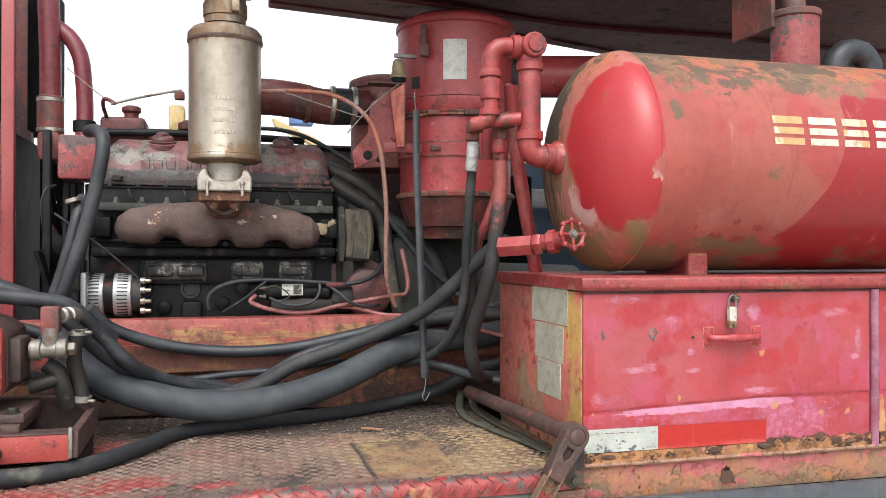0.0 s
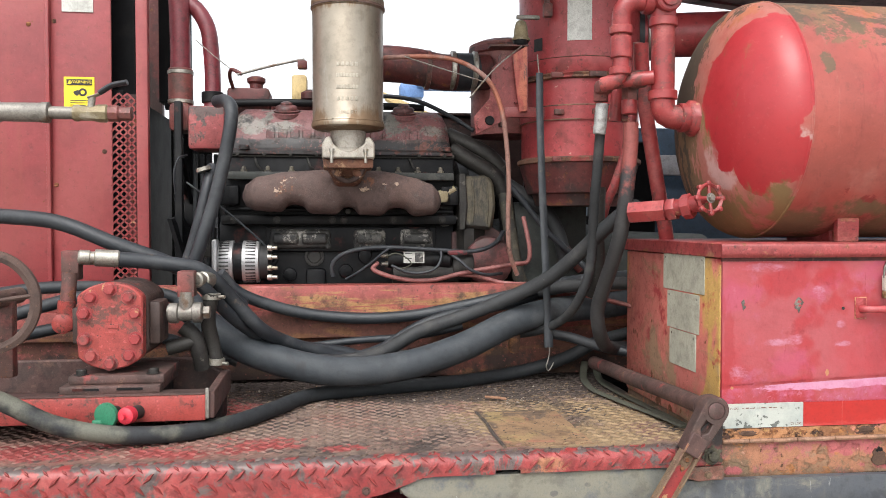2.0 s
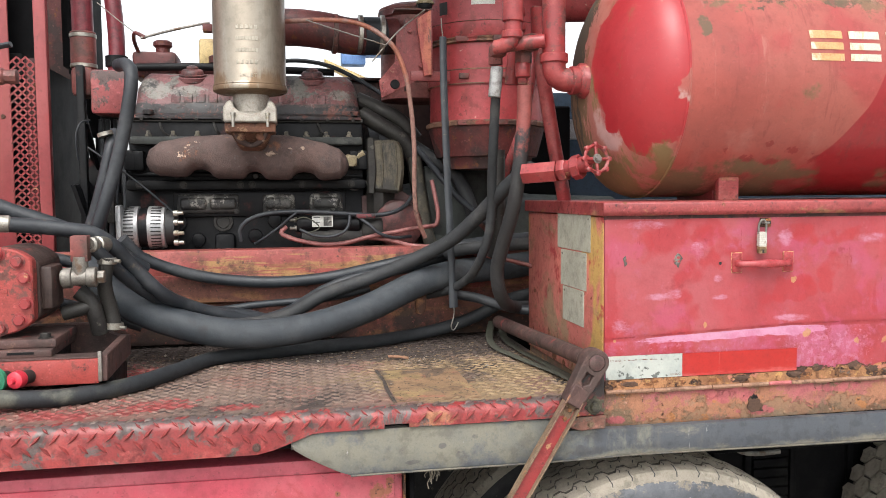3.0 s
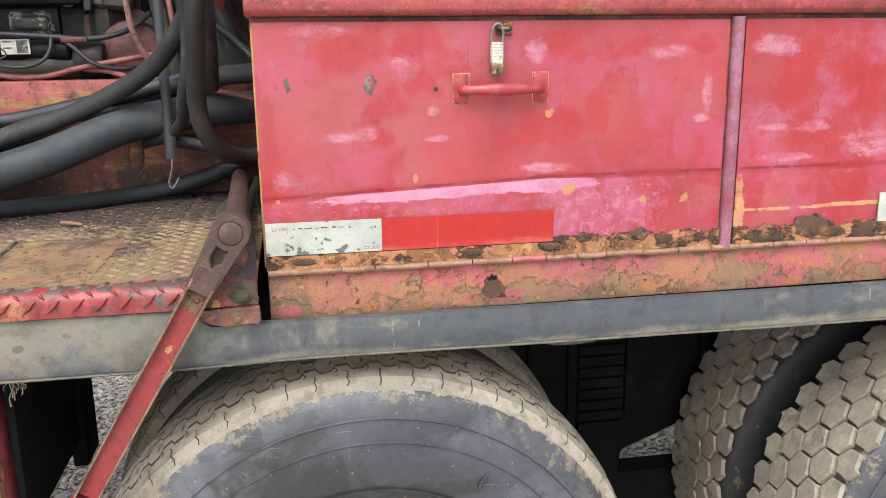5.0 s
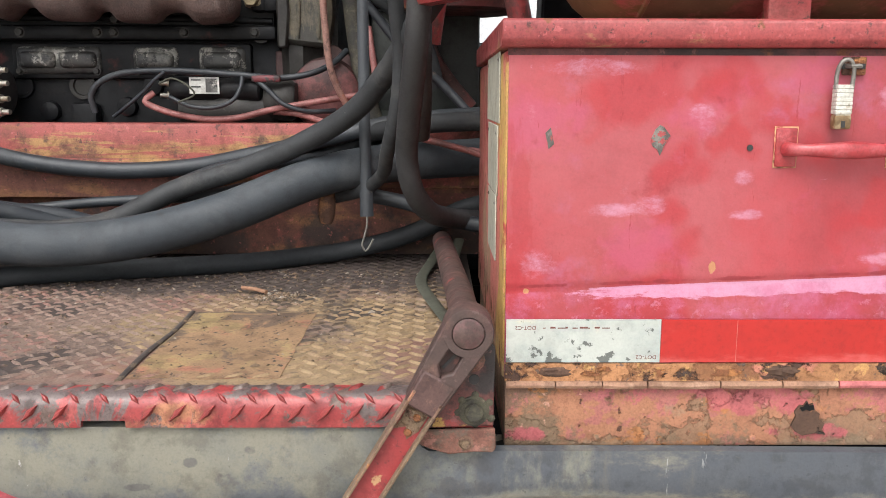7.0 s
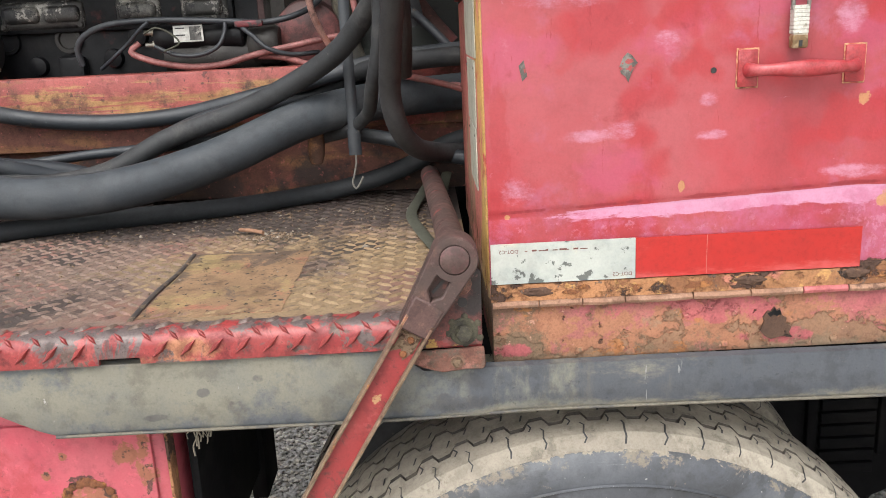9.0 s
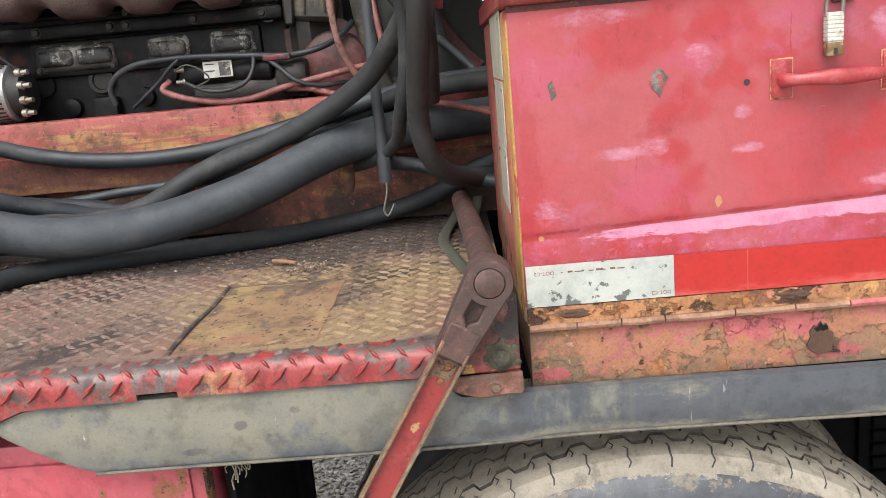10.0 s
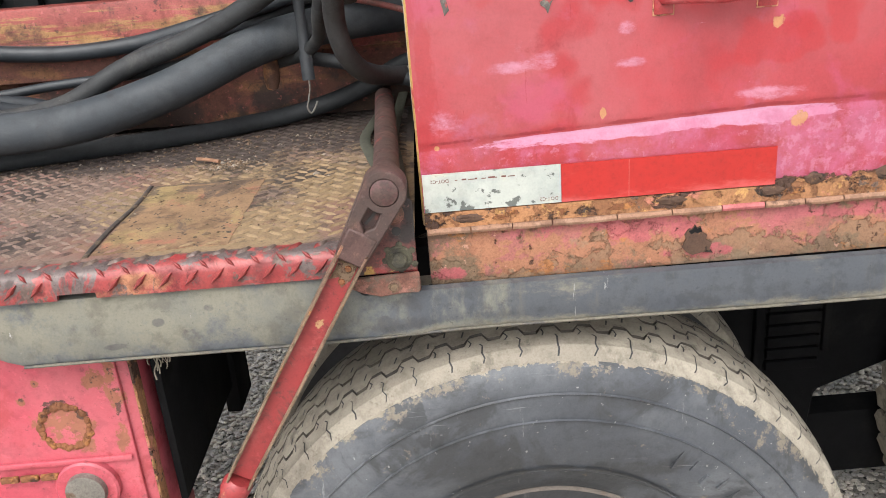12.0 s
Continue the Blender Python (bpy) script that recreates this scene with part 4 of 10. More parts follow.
def bm_prism(poly, axis, lo, hi, bevel=0.0, bm=None):
    """Extrudes a polygon in the plane across axis ("x": y,z; "y": x,z; "z": x,y)."""
    own = bm or bmesh.new()
    put = {"x": lambda a, b, c: (c, a, b), "y": lambda a, b, c: (a, c, b), "z": lambda a, b, c: (a, b, c)}[axis]
    f = [[own.verts.new(put(a, b, c)) for a, b in poly] for c in (lo, hi)]
    n = len(poly)
    faces = [own.faces.new(f[0][::-1]), own.faces.new(f[1])]
    for i in range(n):
        faces.append(own.faces.new((f[0][i], f[0][(i + 1) % n], f[1][(i + 1) % n], f[1][i])))
    if bevel:
        bmesh.ops.recalc_face_normals(own, faces=faces)
        edges = {e for q in f[0] + f[1] for e in q.link_edges}
        bmesh.ops.bevel(own, geom=list(edges), offset=bevel, segments=1, affect="EDGES", profile=0.5)
    return own


def spline(points, step=0.012):
    """A smooth line through points."""
    p = [Vector(q) for q in points]
    p = [p[0] * 2 - p[1]] + p + [p[-1] * 2 - p[-2]]
    out = []
    for a, b, c, d in zip(p, p[1:], p[2:], p[3:]):
        n = max(2, int((c - b).length / step))
        ta, tb, tc = (b - a).length ** 0.5, (c - b).length ** 0.5, (d - c).length ** 0.5
        m1 = (c - b) + ((b - a) / ta - (c - a) / (ta + tb)) * tb
        m2 = (c - b) + ((d - c) / tc - (d - b) / (tb + tc)) * tb
        for i in range(n):
            s = i / n
            out.append(b * (2 * s ** 3 - 3 * s * s + 1) + m1 * (s ** 3 - 2 * s * s + s) + c * (3 * s * s - 2 * s ** 3) + m2 * (s ** 3 - s * s))
    return out + [p[-2]]


def bm_tube(points, r, seg=12, step=0.012, flat=1.0, bm=None, smooth=True):
    own = bm or bmesh.new()
    line = spline(points, step) if smooth else [Vector(q) for q in points]
    tang = [(line[min(i + 1, len(line) - 1)] - line[max(i - 1, 0)]).normalized() for i in range(len(line))]
    _, u, v = frame_of(tang[0])
    rings = []
    for q, t in zip(line, tang):
        u = (u - t * u.dot(t)).normalized()
        v = t.cross(u)
        rings.append([own.verts.new(q + u * math.cos(k) * r + v * math.sin(k) * r * flat) for k in (2 * math.pi * i / seg for i in range(seg))])
    for p, q in zip(rings, rings[1:]):
        for i in range(seg):
            j = (i + 1) % seg
            own.faces.new((p[i], p[j], q[j], q[i]))
    own.faces.new(rings[0][::-1])
    own.faces.new(rings[-1])
    return own


def tube_thing(name, label, category, material, r, points, seg=12, flat=1.0, parent=None):
    ob = part(name, bm_tube(points, r, seg, max(0.008, r * 0.8), flat), material, parent, label if parent is not None else "")
    if parent is None:
        tagged(ob, label, category, {"hose": "hoses over the truck frame", "cable": "cables on the engine", "cable conduit": "coloured conduits", "wire": "thin stay wires", "pipe": "pipes beside the tank"}.get(category, ""))
    return ob


def bm_hex(p0, p1, r, bm=None):
    return bm_lathe([(0, r * 0.9), (0.0015, r), ((Vector(p1) - Vector(p0)).length - 0.0015, r), ((Vector(p1) - Vector(p0)).length, r * 0.88)], p0, Vector(p1) - Vector(p0), 6, bm)


def bm_bolt(p, d, r=0.006, h=0.005, bm=None):
    """A hexagon head with a washer, on a face at p, pointing along d."""
    d = Vector(d).normalized()
    own = bm_lathe([(0, r * 1.45), (0.0012, r * 1.45), (0.0012, r), (h, r), (h + 0.001, r * 0.8)], p, d, 6 if r < 0.004 else 12, bm)
    return bm_hex(Vector(p) + d * 0.001, Vector(p) + d * (h + 0.002), r, own)


def writing(name, text, size, m, material, parent, depth=0.0008, label=""):
    c = bpy.data.curves.new(name, "FONT")
    c.body, c.size, c.extrude, c.align_x, c.align_y = text, size, depth, "CENTER", "CENTER"
    tmp = bpy.data.objects.new(name, c)
    scene.collection.objects.link(tmp)
    dg = bpy.context.evaluated_depsgraph_get()
    me = bpy.data.meshes.new_from_object(tmp.evaluated_get(dg))
    bpy.data.objects.remove(tmp)
    me.transform(m)
    me.materials.clear()
    me.materials.append(material)
    ob = new(name, me)
    if parent is not None:
        under(ob, parent)
    return tagged(ob, label)


FACING = Euler((radians(90), 0, 0)).to_matrix().to_4x4()

# ---- ground ----
bm = bmesh.new()
rows = [-400, -60, -12, -4, -2, -1, 0, 1, 2, 3, 4, 6, 12, 60, 400]
grid = [[bm.verts.new((x, y, 0.012 * noise.noise((x * 0.8, y * 0.8, 0)) if abs(x) < 10 and abs(y) < 10 else 0)) for x in rows] for y in rows]
for a, b in zip(grid, grid[1:]):
    for i in range(len(rows) - 1):
        bm.faces.new((a[i], a[i + 1], b[i + 1], b[i]))
tagged(part("ground", bm, gravel_ground), "grey-brown gravel yard under the truck", "ground", kind="structure")
bm = bmesh.new()
rng = random.Random(5)
verts, faces = [], []
for k in range(20000):
    x, y = rng.uniform(-2.2, 2.6), rng.uniform(0.3, 3.6)
    if rng.random() < 0.5:
        x, y = rng.uniform(-1.3, -0.2), rng.uniform(0.9, 2.9)
    elif rng.random() < 0.75:
        x, y = rng.uniform(0.8, 1.9), rng.uniform(0.6, 2.3)
    s = rng.uniform(0.005, 0.0125)
    h = s * rng.uniform(0.5, 0.8)
    turn = rng.uniform(0, 6.3)
    n0 = len(verts)
    for lev, rad in ((0.0, 0.9), (0.55, 1.0), (1.0, 0.45)):
        for i in range(6):
            a = turn + i * math.pi / 3
            q = s * rad * rng.uniform(0.8, 1.1)
            verts.append((x + q * math.cos(a), y + q * math.sin(a) * 0.8, 0.004 + h * lev))
    for b in (0, 6):
        for i in range(6):
            j = (i + 1) % 6
            faces.append((n0 + b + i, n0 + b + j, n0 + b + 6 + j, n0 + b + 6 + i))
    faces.append(tuple(n0 + 12 + i for i in range(6)))
me = bpy.data.meshes.new("gravel")
me.from_pydata(verts, [], faces)
me.materials.append(pebble_mat)
for p in me.polygons:
    p.use_smooth = True
bm.free()
tagged(new("gravel", me), "loose pale and grey gravel pebbles", "gravel", kind="stuff")

# ---- truck wheels ----
RIM_MAT = layered("dusty_wheel_steel", (0.12, 0.10, 0.085), 0.7, layers=[dict(c=RUST, s=9, lo=0.5, hi=0.62, w=0.8)])


truck = thing("truck_chassis", (0, 0.9, 0.0), "steel truck frame, near black for shade, on muddy dual wheels", "truck frame")


def wheel(cx, y0, cz, R, W, label, style, muddy):
    """A tyre from y0 to y0 + W with its tread blocks, and the rim inside it."""
    o = (cx, y0, cz)
    T = R - 0.014
    prof = [(0.055, 0.240), (0.042, 0.252), (0.014, 0.31), (0.0, 0.385), (0.004, 0.43), (0.010, 0.458), (0.018, T - 0.020), (0.029, T - 0.011), (0.041, T - 0.006)] if style == "rib" else [(0.055, 0.240), (0.042, 0.252), (0.014, 0.31), (0.0, 0.385), (0.006, 0.43), (0.014, 0.450), (0.022, T - 0.014), (0.04, T - 0.004)]
    prof = prof + [(W - s, r) for s, r in prof[::-1]]
    side = sidewall(cx) if muddy else tyre_black
    e = part("wheel", bm_lathe(prof, o, (0, 1, 0), 128), side, truck, label, 60)
    if muddy:
        for rr in (0.435, 0.395, 0.300):
            part("moulding_ring", bm_lathe([(0.004, rr - 0.002), (0.001, rr), (0.004, rr + 0.002)] if rr > 0.42 else [(-0.001, rr - 0.0015), (-0.0035, rr), (0.0, rr + 0.0015)] if rr > 0.35 else [(0.016, rr - 0.003), (0.0125, rr), (0.012, rr + 0.003)], o, (0, 1, 0), 128, closed=True), side, e)
        rg = random.Random(17)
        for k in range(9):
            a = radians(58 - k * 4.4)
            ca, sa = math.cos(a), math.sin(a)
            r0, r1, h = 0.345 + 0.01 * (k % 2), 0.388 - 0.012 * (k % 3), 0.0022
            bar = []
            for r, u in ((r0, -h), (r1, -h), (r1, h), (r0, h)):
                bar.append((cx + r * ca - u * sa, cz + r * sa + u * ca))
            part("moulded_mark", bm_prism(bar, "y", y0 + 0.0006, y0 + 0.02), side, e)
    low = 0.013 if style == "rib" else 0.0
    base = bm_lathe([(0.038, T - 0.004), (0.040, T - 0.004 - low), (W / 2, T + 0.0015 - low * 0.2), (W - 0.040, T + 0.0015 - low), (W - 0.038, T - 0.004)], o, (0, 1, 0), 96, closed=True)
    part("tread_base", base, tyre_groove, e)
    verts, faces = [], []

    def block(k0, poly, r0, r1):
        """poly: (along in metres at the tread, across)"""
        n0, n = len(verts), len(poly)
        ca, cs = sum(a for a, _ in poly) / n, sum(s for _, s in poly) / n
        for r, sh in ((r0, 1.0), (r1 - 0.004, 0.985), (r1 - 0.0012, 0.955), (r1, 0.90)):
            for a, s in poly:
                a2, s2 = ca + (a - ca) * sh, cs + (s - cs) * sh
                k = k0 + a2 / R
                verts.append((cx + r * math.cos(k), y0 + s2, cz + r * math.sin(k)))
        for b in (0, n, 2 * n):
            for i in range(n):
                j = (i + 1) % n
                faces.append((n0 + b + i, n0 + b + j, n0 + b + n + j, n0 + b + n + i))
        faces.append(tuple(n0 + 3 * n + i for i in range(n)))

    cols = 5
    inner = W - 0.05
    if style == "rib":
        n = 60
        pitch = 2 * math.pi * R / n
        cw = inner / cols
        rg = random.Random(int(y0 * 100) + 9)
        steps = ((-0.5, -1), (-0.16, -1), (-0.02, 1), (0.34, 1))

        def edge_line(c, up):
            """One zigzag groove wall: (turn in radians, distance across)."""
            s = 0.025 + c * cw
            out = []
            for i in range(n):
                for along, sgn in steps:
                    k = 2 * math.pi * (i + along + 0.5 * (c % 2)) / n
                    out.append((k, s + 0.0075 * sgn + up * 0.0024 + rg.uniform(-0.0006, 0.0006)))
            return out

        def crown(s):
            """Tread radius, falling off from the middle towards the shoulders."""
            return R - 0.024 * (abs(s - W / 2) / (W / 2)) ** 2

        for c in range(cols):
            lo = [(k, 0.0195) for k, _ in edge_line(1, -1)] if c == 0 else edge_line(c, 1)
            hi = edge_line(c + 1, -1) if c < cols - 1 else [(k, W - 0.0395) for k, _ in edge_line(c, 1)]
            n0, m = len(verts), len(lo)
            for (ka, sa), (kb, sb) in zip(lo, hi):
                ins = 0.015 if c == 0 else 0.0012
                sc, sd = sa + ins, sb - (0.011 if c == cols - 1 else 0.0012)
                first = T - 0.0175 if c == 0 else crown(sa) - 0.013
                last = crown(sb) if c == cols - 1 else crown(sb) - 0.013
                for k, r, sx in ((ka, first, sa), (ka, crown(sc), sc), (kb, crown(sd), sd), (kb, last, sb)):
                    verts.append((cx + r * math.cos(k), y0 + sx, cz + r * math.sin(k)))
            for i in range(m):
                j = (i + 1) % m
                for q in range(3):
                    faces.append((n0 + 4 * i + q, n0 + 4 * j + q, n0 + 4 * j + q + 1, n0 + 4 * i + q + 1))
    else:
        n, rows_n = 46, 5
        rg = random.Random(int(y0 * 100) + 3)
        pitch = 2 * math.pi * R / n
        cw = (W - 0.03) / rows_n
        for i in range(n):
            for c in range(rows_n):
                k = 2 * math.pi * (i + 0.5 * (c % 2)) / n
                m = 0.015 + (c + 0.5) * cw
                g, u, v = pitch * 0.465, cw * 0.62, cw * 0.305
                hexa = [(0, m - u), (g, m - v), (g, m + v), (0, m + u), (-g, m + v), (-g, m - v)]
                if c in (0, 4):
                    out = -1 if c == 0 else 1
                    hexa = [(0, m - u), (g * 0.9, m - v), (g * 0.9, m + v), (0, m + u), (-g * 0.9, m + v), (-g * 0.9, m - v)]
                    hexa[0 if c == 0 else 3] = (0, m + out * (u - 0.007))
                    hexa.insert(4 if c == 4 else 1, (g * 0.16 * -out, m + out * u * 0.98))
                hexa = [(a + rg.uniform(-0.0016, 0.0016), b + rg.uniform(-0.0016, 0.0016)) for a, b in hexa]
                block(k, hexa, T - 0.002, R - 0.012 * (abs(m - W / 2) / (W / 2)) ** 2)
    if style == "rib":
        sv, sf = [], []

        def slit(k, line, half):
            """A dark crooked slit along (across, radius, sideways) stations."""
            n0 = len(sv)
            for yy, rr, off in line:
                for sd in (-half, half):
                    kk = k + (off + sd) / R
                    sv.append((cx + rr * math.cos(kk), y0 + yy, cz + rr * math.sin(kk)))
            for j in range(len(line) - 1):
                q = n0 + 2 * j
                sf.append((q, q + 1, q + 3, q + 2))

        for i in range(n):
            k = 2 * math.pi * (i + 0.5 + rg.uniform(-0.06, 0.06)) / n
            w = rg.uniform(0.001, 0.003)
            d = rg.uniform(0.0, 0.006)
            slit(k, [(0.0235 + d * 0.3, T - 0.0118 + d * 0.7, w), (0.0300, T - 0.0035, -w), (0.0360, crown(0.0360) + 0.0012, w * 0.4), (0.0505, crown(0.0505) + 0.0007, -w), (0.056, crown(0.056) + 0.0006, w)], rg.uniform(0.0008, 0.0015))

            def cut(k, stations, half):
                slit(k, [(s, crown(s) + 0.0007, off) for s, off in stations], half)

            g1 = 0.025 + cw
            cut(2 * math.pi * (i + 0.34 + 0.5) / n, [(g1 - 0.016, w), (g1 - 0.009, -w), (g1 - 0.001, w)], 0.0012)
            for c in (1, 2, 3):
                a0 = 0.025 + c * cw
                cut(2 * math.pi * (i + 0.5 * (c % 2)) / n, [(a0 + cw - 0.010, -w), (a0 + cw * 0.5, w)], 0.0014)
                cut(2 * math.pi * (i + 0.5 + 0.5 * (c % 2)) / n, [(a0 + 0.010, w), (a0 + cw * 0.5, -w)], 0.0014)
        ms = bpy.data.meshes.new("tread_sipe")
        ms.from_pydata(sv, [], sf)
        ms.materials.append(tyre_black)
        sp = new("tread_sipe", ms)
        under(sp, e)
        tagged(sp, "dark crooked slits cut in the tread", kind="stuff")
    me = bpy.data.meshes.new("tread")
    me.from_pydata(verts, [], faces)
    me.materials.append(tyre_mud)
    if style == "rib":
        # groove walls get the darker colour for the shade inside them
        me.materials.append(tyre_groove)
        for i, p in enumerate(me.polygons):
            c = i // (12 * n)
            if (i % 3 == 0 and c > 0) or (i % 3 == 2 and c < cols - 1):
                p.material_index = 1
    for p in me.polygons:
        p.use_smooth = False
    tread = new("tread", me)
    under(tread, e)
    tagged(tread, "mud-caked tread blocks")
    rim = bm_lathe([(0.062, 0.244), (0.050, 0.244), (0.048, 0.238), (0.06, 0.232), (0.10, 0.225), (0.13, 0.18), (0.12, 0.13), (0.09, 0.11), (0.09, 0.0)], o, (0, 1, 0), 64)
    part("rim", rim, RIM_MAT, e, "rusty steel rim")
    return e


wheel(0.147, -0.030, 0.510, 0.510, 0.275, "dual tyre with mud-caked tread and grey sidewall", "rib", True)
wheel(0.147, 0.325, 0.510, 0.510, 0.275, "inner dual tyre with mud-caked tread", "rib", False)
wheel(1.475, -0.030, 0.496, 0.496, 0.275, "outer tyre with muddy hexagonal tread blocks", "lug", True)
wheel(1.475, 0.325, 0.496, 0.496, 0.275, "inner tyre with muddy hexagonal tread blocks", "lug", False)

# ---- chassis in the dark ----
e = truck
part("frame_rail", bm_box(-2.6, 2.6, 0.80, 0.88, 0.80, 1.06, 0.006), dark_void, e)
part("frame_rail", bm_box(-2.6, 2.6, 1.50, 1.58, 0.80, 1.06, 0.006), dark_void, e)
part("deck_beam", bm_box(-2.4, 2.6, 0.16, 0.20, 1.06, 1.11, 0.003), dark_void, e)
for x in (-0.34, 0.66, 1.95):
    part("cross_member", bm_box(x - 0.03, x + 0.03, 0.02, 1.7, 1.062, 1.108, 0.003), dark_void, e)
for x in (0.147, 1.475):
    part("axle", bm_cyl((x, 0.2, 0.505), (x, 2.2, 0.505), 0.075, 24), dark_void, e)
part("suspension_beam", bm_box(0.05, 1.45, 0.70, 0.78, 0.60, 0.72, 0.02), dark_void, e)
part("spring_box", bm_prism([(0.44, 0.22), (0.84, 0.22), (0.862, 0.49), (1.01, 0.548), (1.30, 0.64), (1.30, 0.86), (0.44, 0.86)], "y", 0.62, 0.70, 0.008), dark_void, e, "spring hanger box, near black for shade")
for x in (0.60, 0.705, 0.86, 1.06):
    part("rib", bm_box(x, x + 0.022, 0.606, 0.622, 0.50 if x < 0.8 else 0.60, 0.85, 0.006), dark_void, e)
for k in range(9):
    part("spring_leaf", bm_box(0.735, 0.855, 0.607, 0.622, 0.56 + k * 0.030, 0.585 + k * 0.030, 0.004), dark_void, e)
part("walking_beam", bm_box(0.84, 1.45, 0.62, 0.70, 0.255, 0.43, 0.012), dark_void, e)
# added beam: closes the gap under the strip with near-black shade
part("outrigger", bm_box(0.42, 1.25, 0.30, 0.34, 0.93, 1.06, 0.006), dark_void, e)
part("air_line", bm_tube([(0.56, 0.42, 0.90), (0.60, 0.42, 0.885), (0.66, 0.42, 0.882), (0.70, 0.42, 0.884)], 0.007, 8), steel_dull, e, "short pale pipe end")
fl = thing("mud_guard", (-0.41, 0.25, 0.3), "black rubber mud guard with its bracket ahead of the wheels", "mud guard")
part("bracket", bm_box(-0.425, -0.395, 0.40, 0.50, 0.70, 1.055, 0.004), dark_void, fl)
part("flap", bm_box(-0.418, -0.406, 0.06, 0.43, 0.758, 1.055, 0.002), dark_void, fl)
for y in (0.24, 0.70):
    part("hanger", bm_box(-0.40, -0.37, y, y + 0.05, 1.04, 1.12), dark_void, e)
# ---- far wheels and body on the truck's other side ----
for x in (0.147, 1.475):
    part("far_tyre", bm_lathe([(0, 0.29), (0.0, 0.47), (0.03, 0.52), (0.36, 0.52), (0.4, 0.47), (0.4, 0.29)], (x, 1.98, 0.522), (0, 1, 0), 48), tyre_black, e)

# ---- deck ----
DZ = 1.19
deck_x = sorted([-2.4, -2.0, -1.6, -1.2, -0.735, -0.70, -0.66, -0.625, -0.6, -0.4805, -0.48, -0.43, -0.4295, -0.3, -0.15, -0.012])


def lip_bottom(x):
    if x < -0.72:
        return 1.113
    if x < -0.62:
        return 1.113 + (x + 0.72) / 0.1 * 0.037
    return 1.158 if -0.4801 < x < -0.4299 else 1.150


def deck_line(x):
    zb = lip_bottom(x)
    return [(0.95, DZ), (0.0, DZ), (-0.014, DZ - 0.001), (-0.0225, DZ - 0.0045), (-0.028, DZ - 0.010), (-0.031, DZ - 0.019), (-0.031, zb)]


bm = bmesh.new()
cols = []
for x in deck_x:
    top = [bm.verts.new((x, y, z)) for y, z in deck_line(x)]
    low = [bm.verts.new((x, y + (0.005 if y < 0 else 0), z - (0.005 if y >= -0.02 else 0.0))) for y, z in deck_line(x)[::-1]]
    cols.append(top + low)
for a, b in zip(cols, cols[1:]):
    for i in range(len(a)):
        j = (i + 1) % len(a)
        bm.faces.new((a[i], a[j], b[j], b[i]))
bm.faces.new(cols[0])
bm.faces.new(cols[-1][::-1])
for f in bm.faces:
    f.material_index = 1 if sum(v.co.y for v in f.verts) / len(f.verts) < 0.0 else 0
deck = thing("tread_plate_deck", (-1.2, 0.4, DZ), "steel tread-plate deck with a worn red rolled edge and brown dirt, darker along the frame", "deck", kind="structure")
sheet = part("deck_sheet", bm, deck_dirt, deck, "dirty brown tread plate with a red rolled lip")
sheet.data.materials.append(lip_paint)
verts, faces = [], []


def lug(at, tangent, normal, side, length=0.029, width=0.0072, high=0.0040):
    c, t, n = Vector(at), Vector(tangent), Vector(normal)
    s = n.cross(t)
    d = (t + s * side).normalized()
    w = n.cross(d)
    n0 = len(verts)
    for a, b, h in ((-0.5, 0, 0), (0, -0.5, 0), (0.5, 0, 0), (0, 0.5, 0), (-0.32, 0, 1), (0, -0.15, 1), (0.32, 0, 1), (0, 0.15, 1)):
        verts.append(c + d * (a * length) + w * (b * width) + n * (h * high - 0.0003))
    for i in range(4):
        faces.append((n0 + i, n0 + (i + 1) % 4, n0 + 4 + (i + 1) % 4, n0 + 4 + i))
    faces.append((n0 + 4, n0 + 5, n0 + 6, n0 + 7))


PX, PY = 0.0335, 0.0168
path_s = [(-0.052, (-0.031, 1.1245), (0, -1, 0)), (-0.034, (-0.031, 1.146), (0, -1, 0)), (0.0, (-0.031, 1.1675), (0, -1, 0)), (0.018, (-0.0262, 1.1835), (0, -0.75, 0.66)), (0.036, (-0.008, 1.1893), (0, -0.06, 0.998))]
for k, (_, (y, z), nrm) in enumerate(path_s):
    x = -2.38 + (PX / 2 if k % 2 else 0)
    while x < -0.03:
        if z - 0.012 > lip_bottom(x) and not (k < 3 and abs(x + 0.455) < 0.035 and z < 1.15):
            lug((x, y, z), (1, 0, 0), nrm, 1 if k % 2 == 0 else -1, 0.030 if k < 3 else 0.020 if k == 3 else 0.026, 0.0085 if k < 3 else 0.006 if k == 3 else 0.0075, 0.0052 if k < 3 else 0.0028 if k == 3 else 0.0042)
        x += PX
lip_faces = len(faces)
for k in range(1, 54):
    y = 0.012 + k * PY
    x = -2.38 + (PX / 2 if k % 2 else 0)
    while x < -0.03:
        if not (-0.466 < x < -0.265 and 0.035 < y < 0.335) and not (abs(x + 0.454) < 0.012 and y < 0.345):
            lug((x, y, DZ), (1, 0, 0), (0, 0, 1), -0.75 if k % 2 == 0 else 0.75, high=0.0034)
        x += PX
me = bpy.data.meshes.new("tread_lugs")
me.from_pydata(verts, [], faces)
me.materials.append(lug_worn)
me.materials.append(lug_deck)
for i, p in enumerate(me.polygons):
    p.material_index = 1 if i >= lip_faces else 0
lugs = new("tread_lugs", me)
under(lugs, deck)
tagged(lugs, "raised slanted tread bars, worn bright", kind="stuff")
edge = []
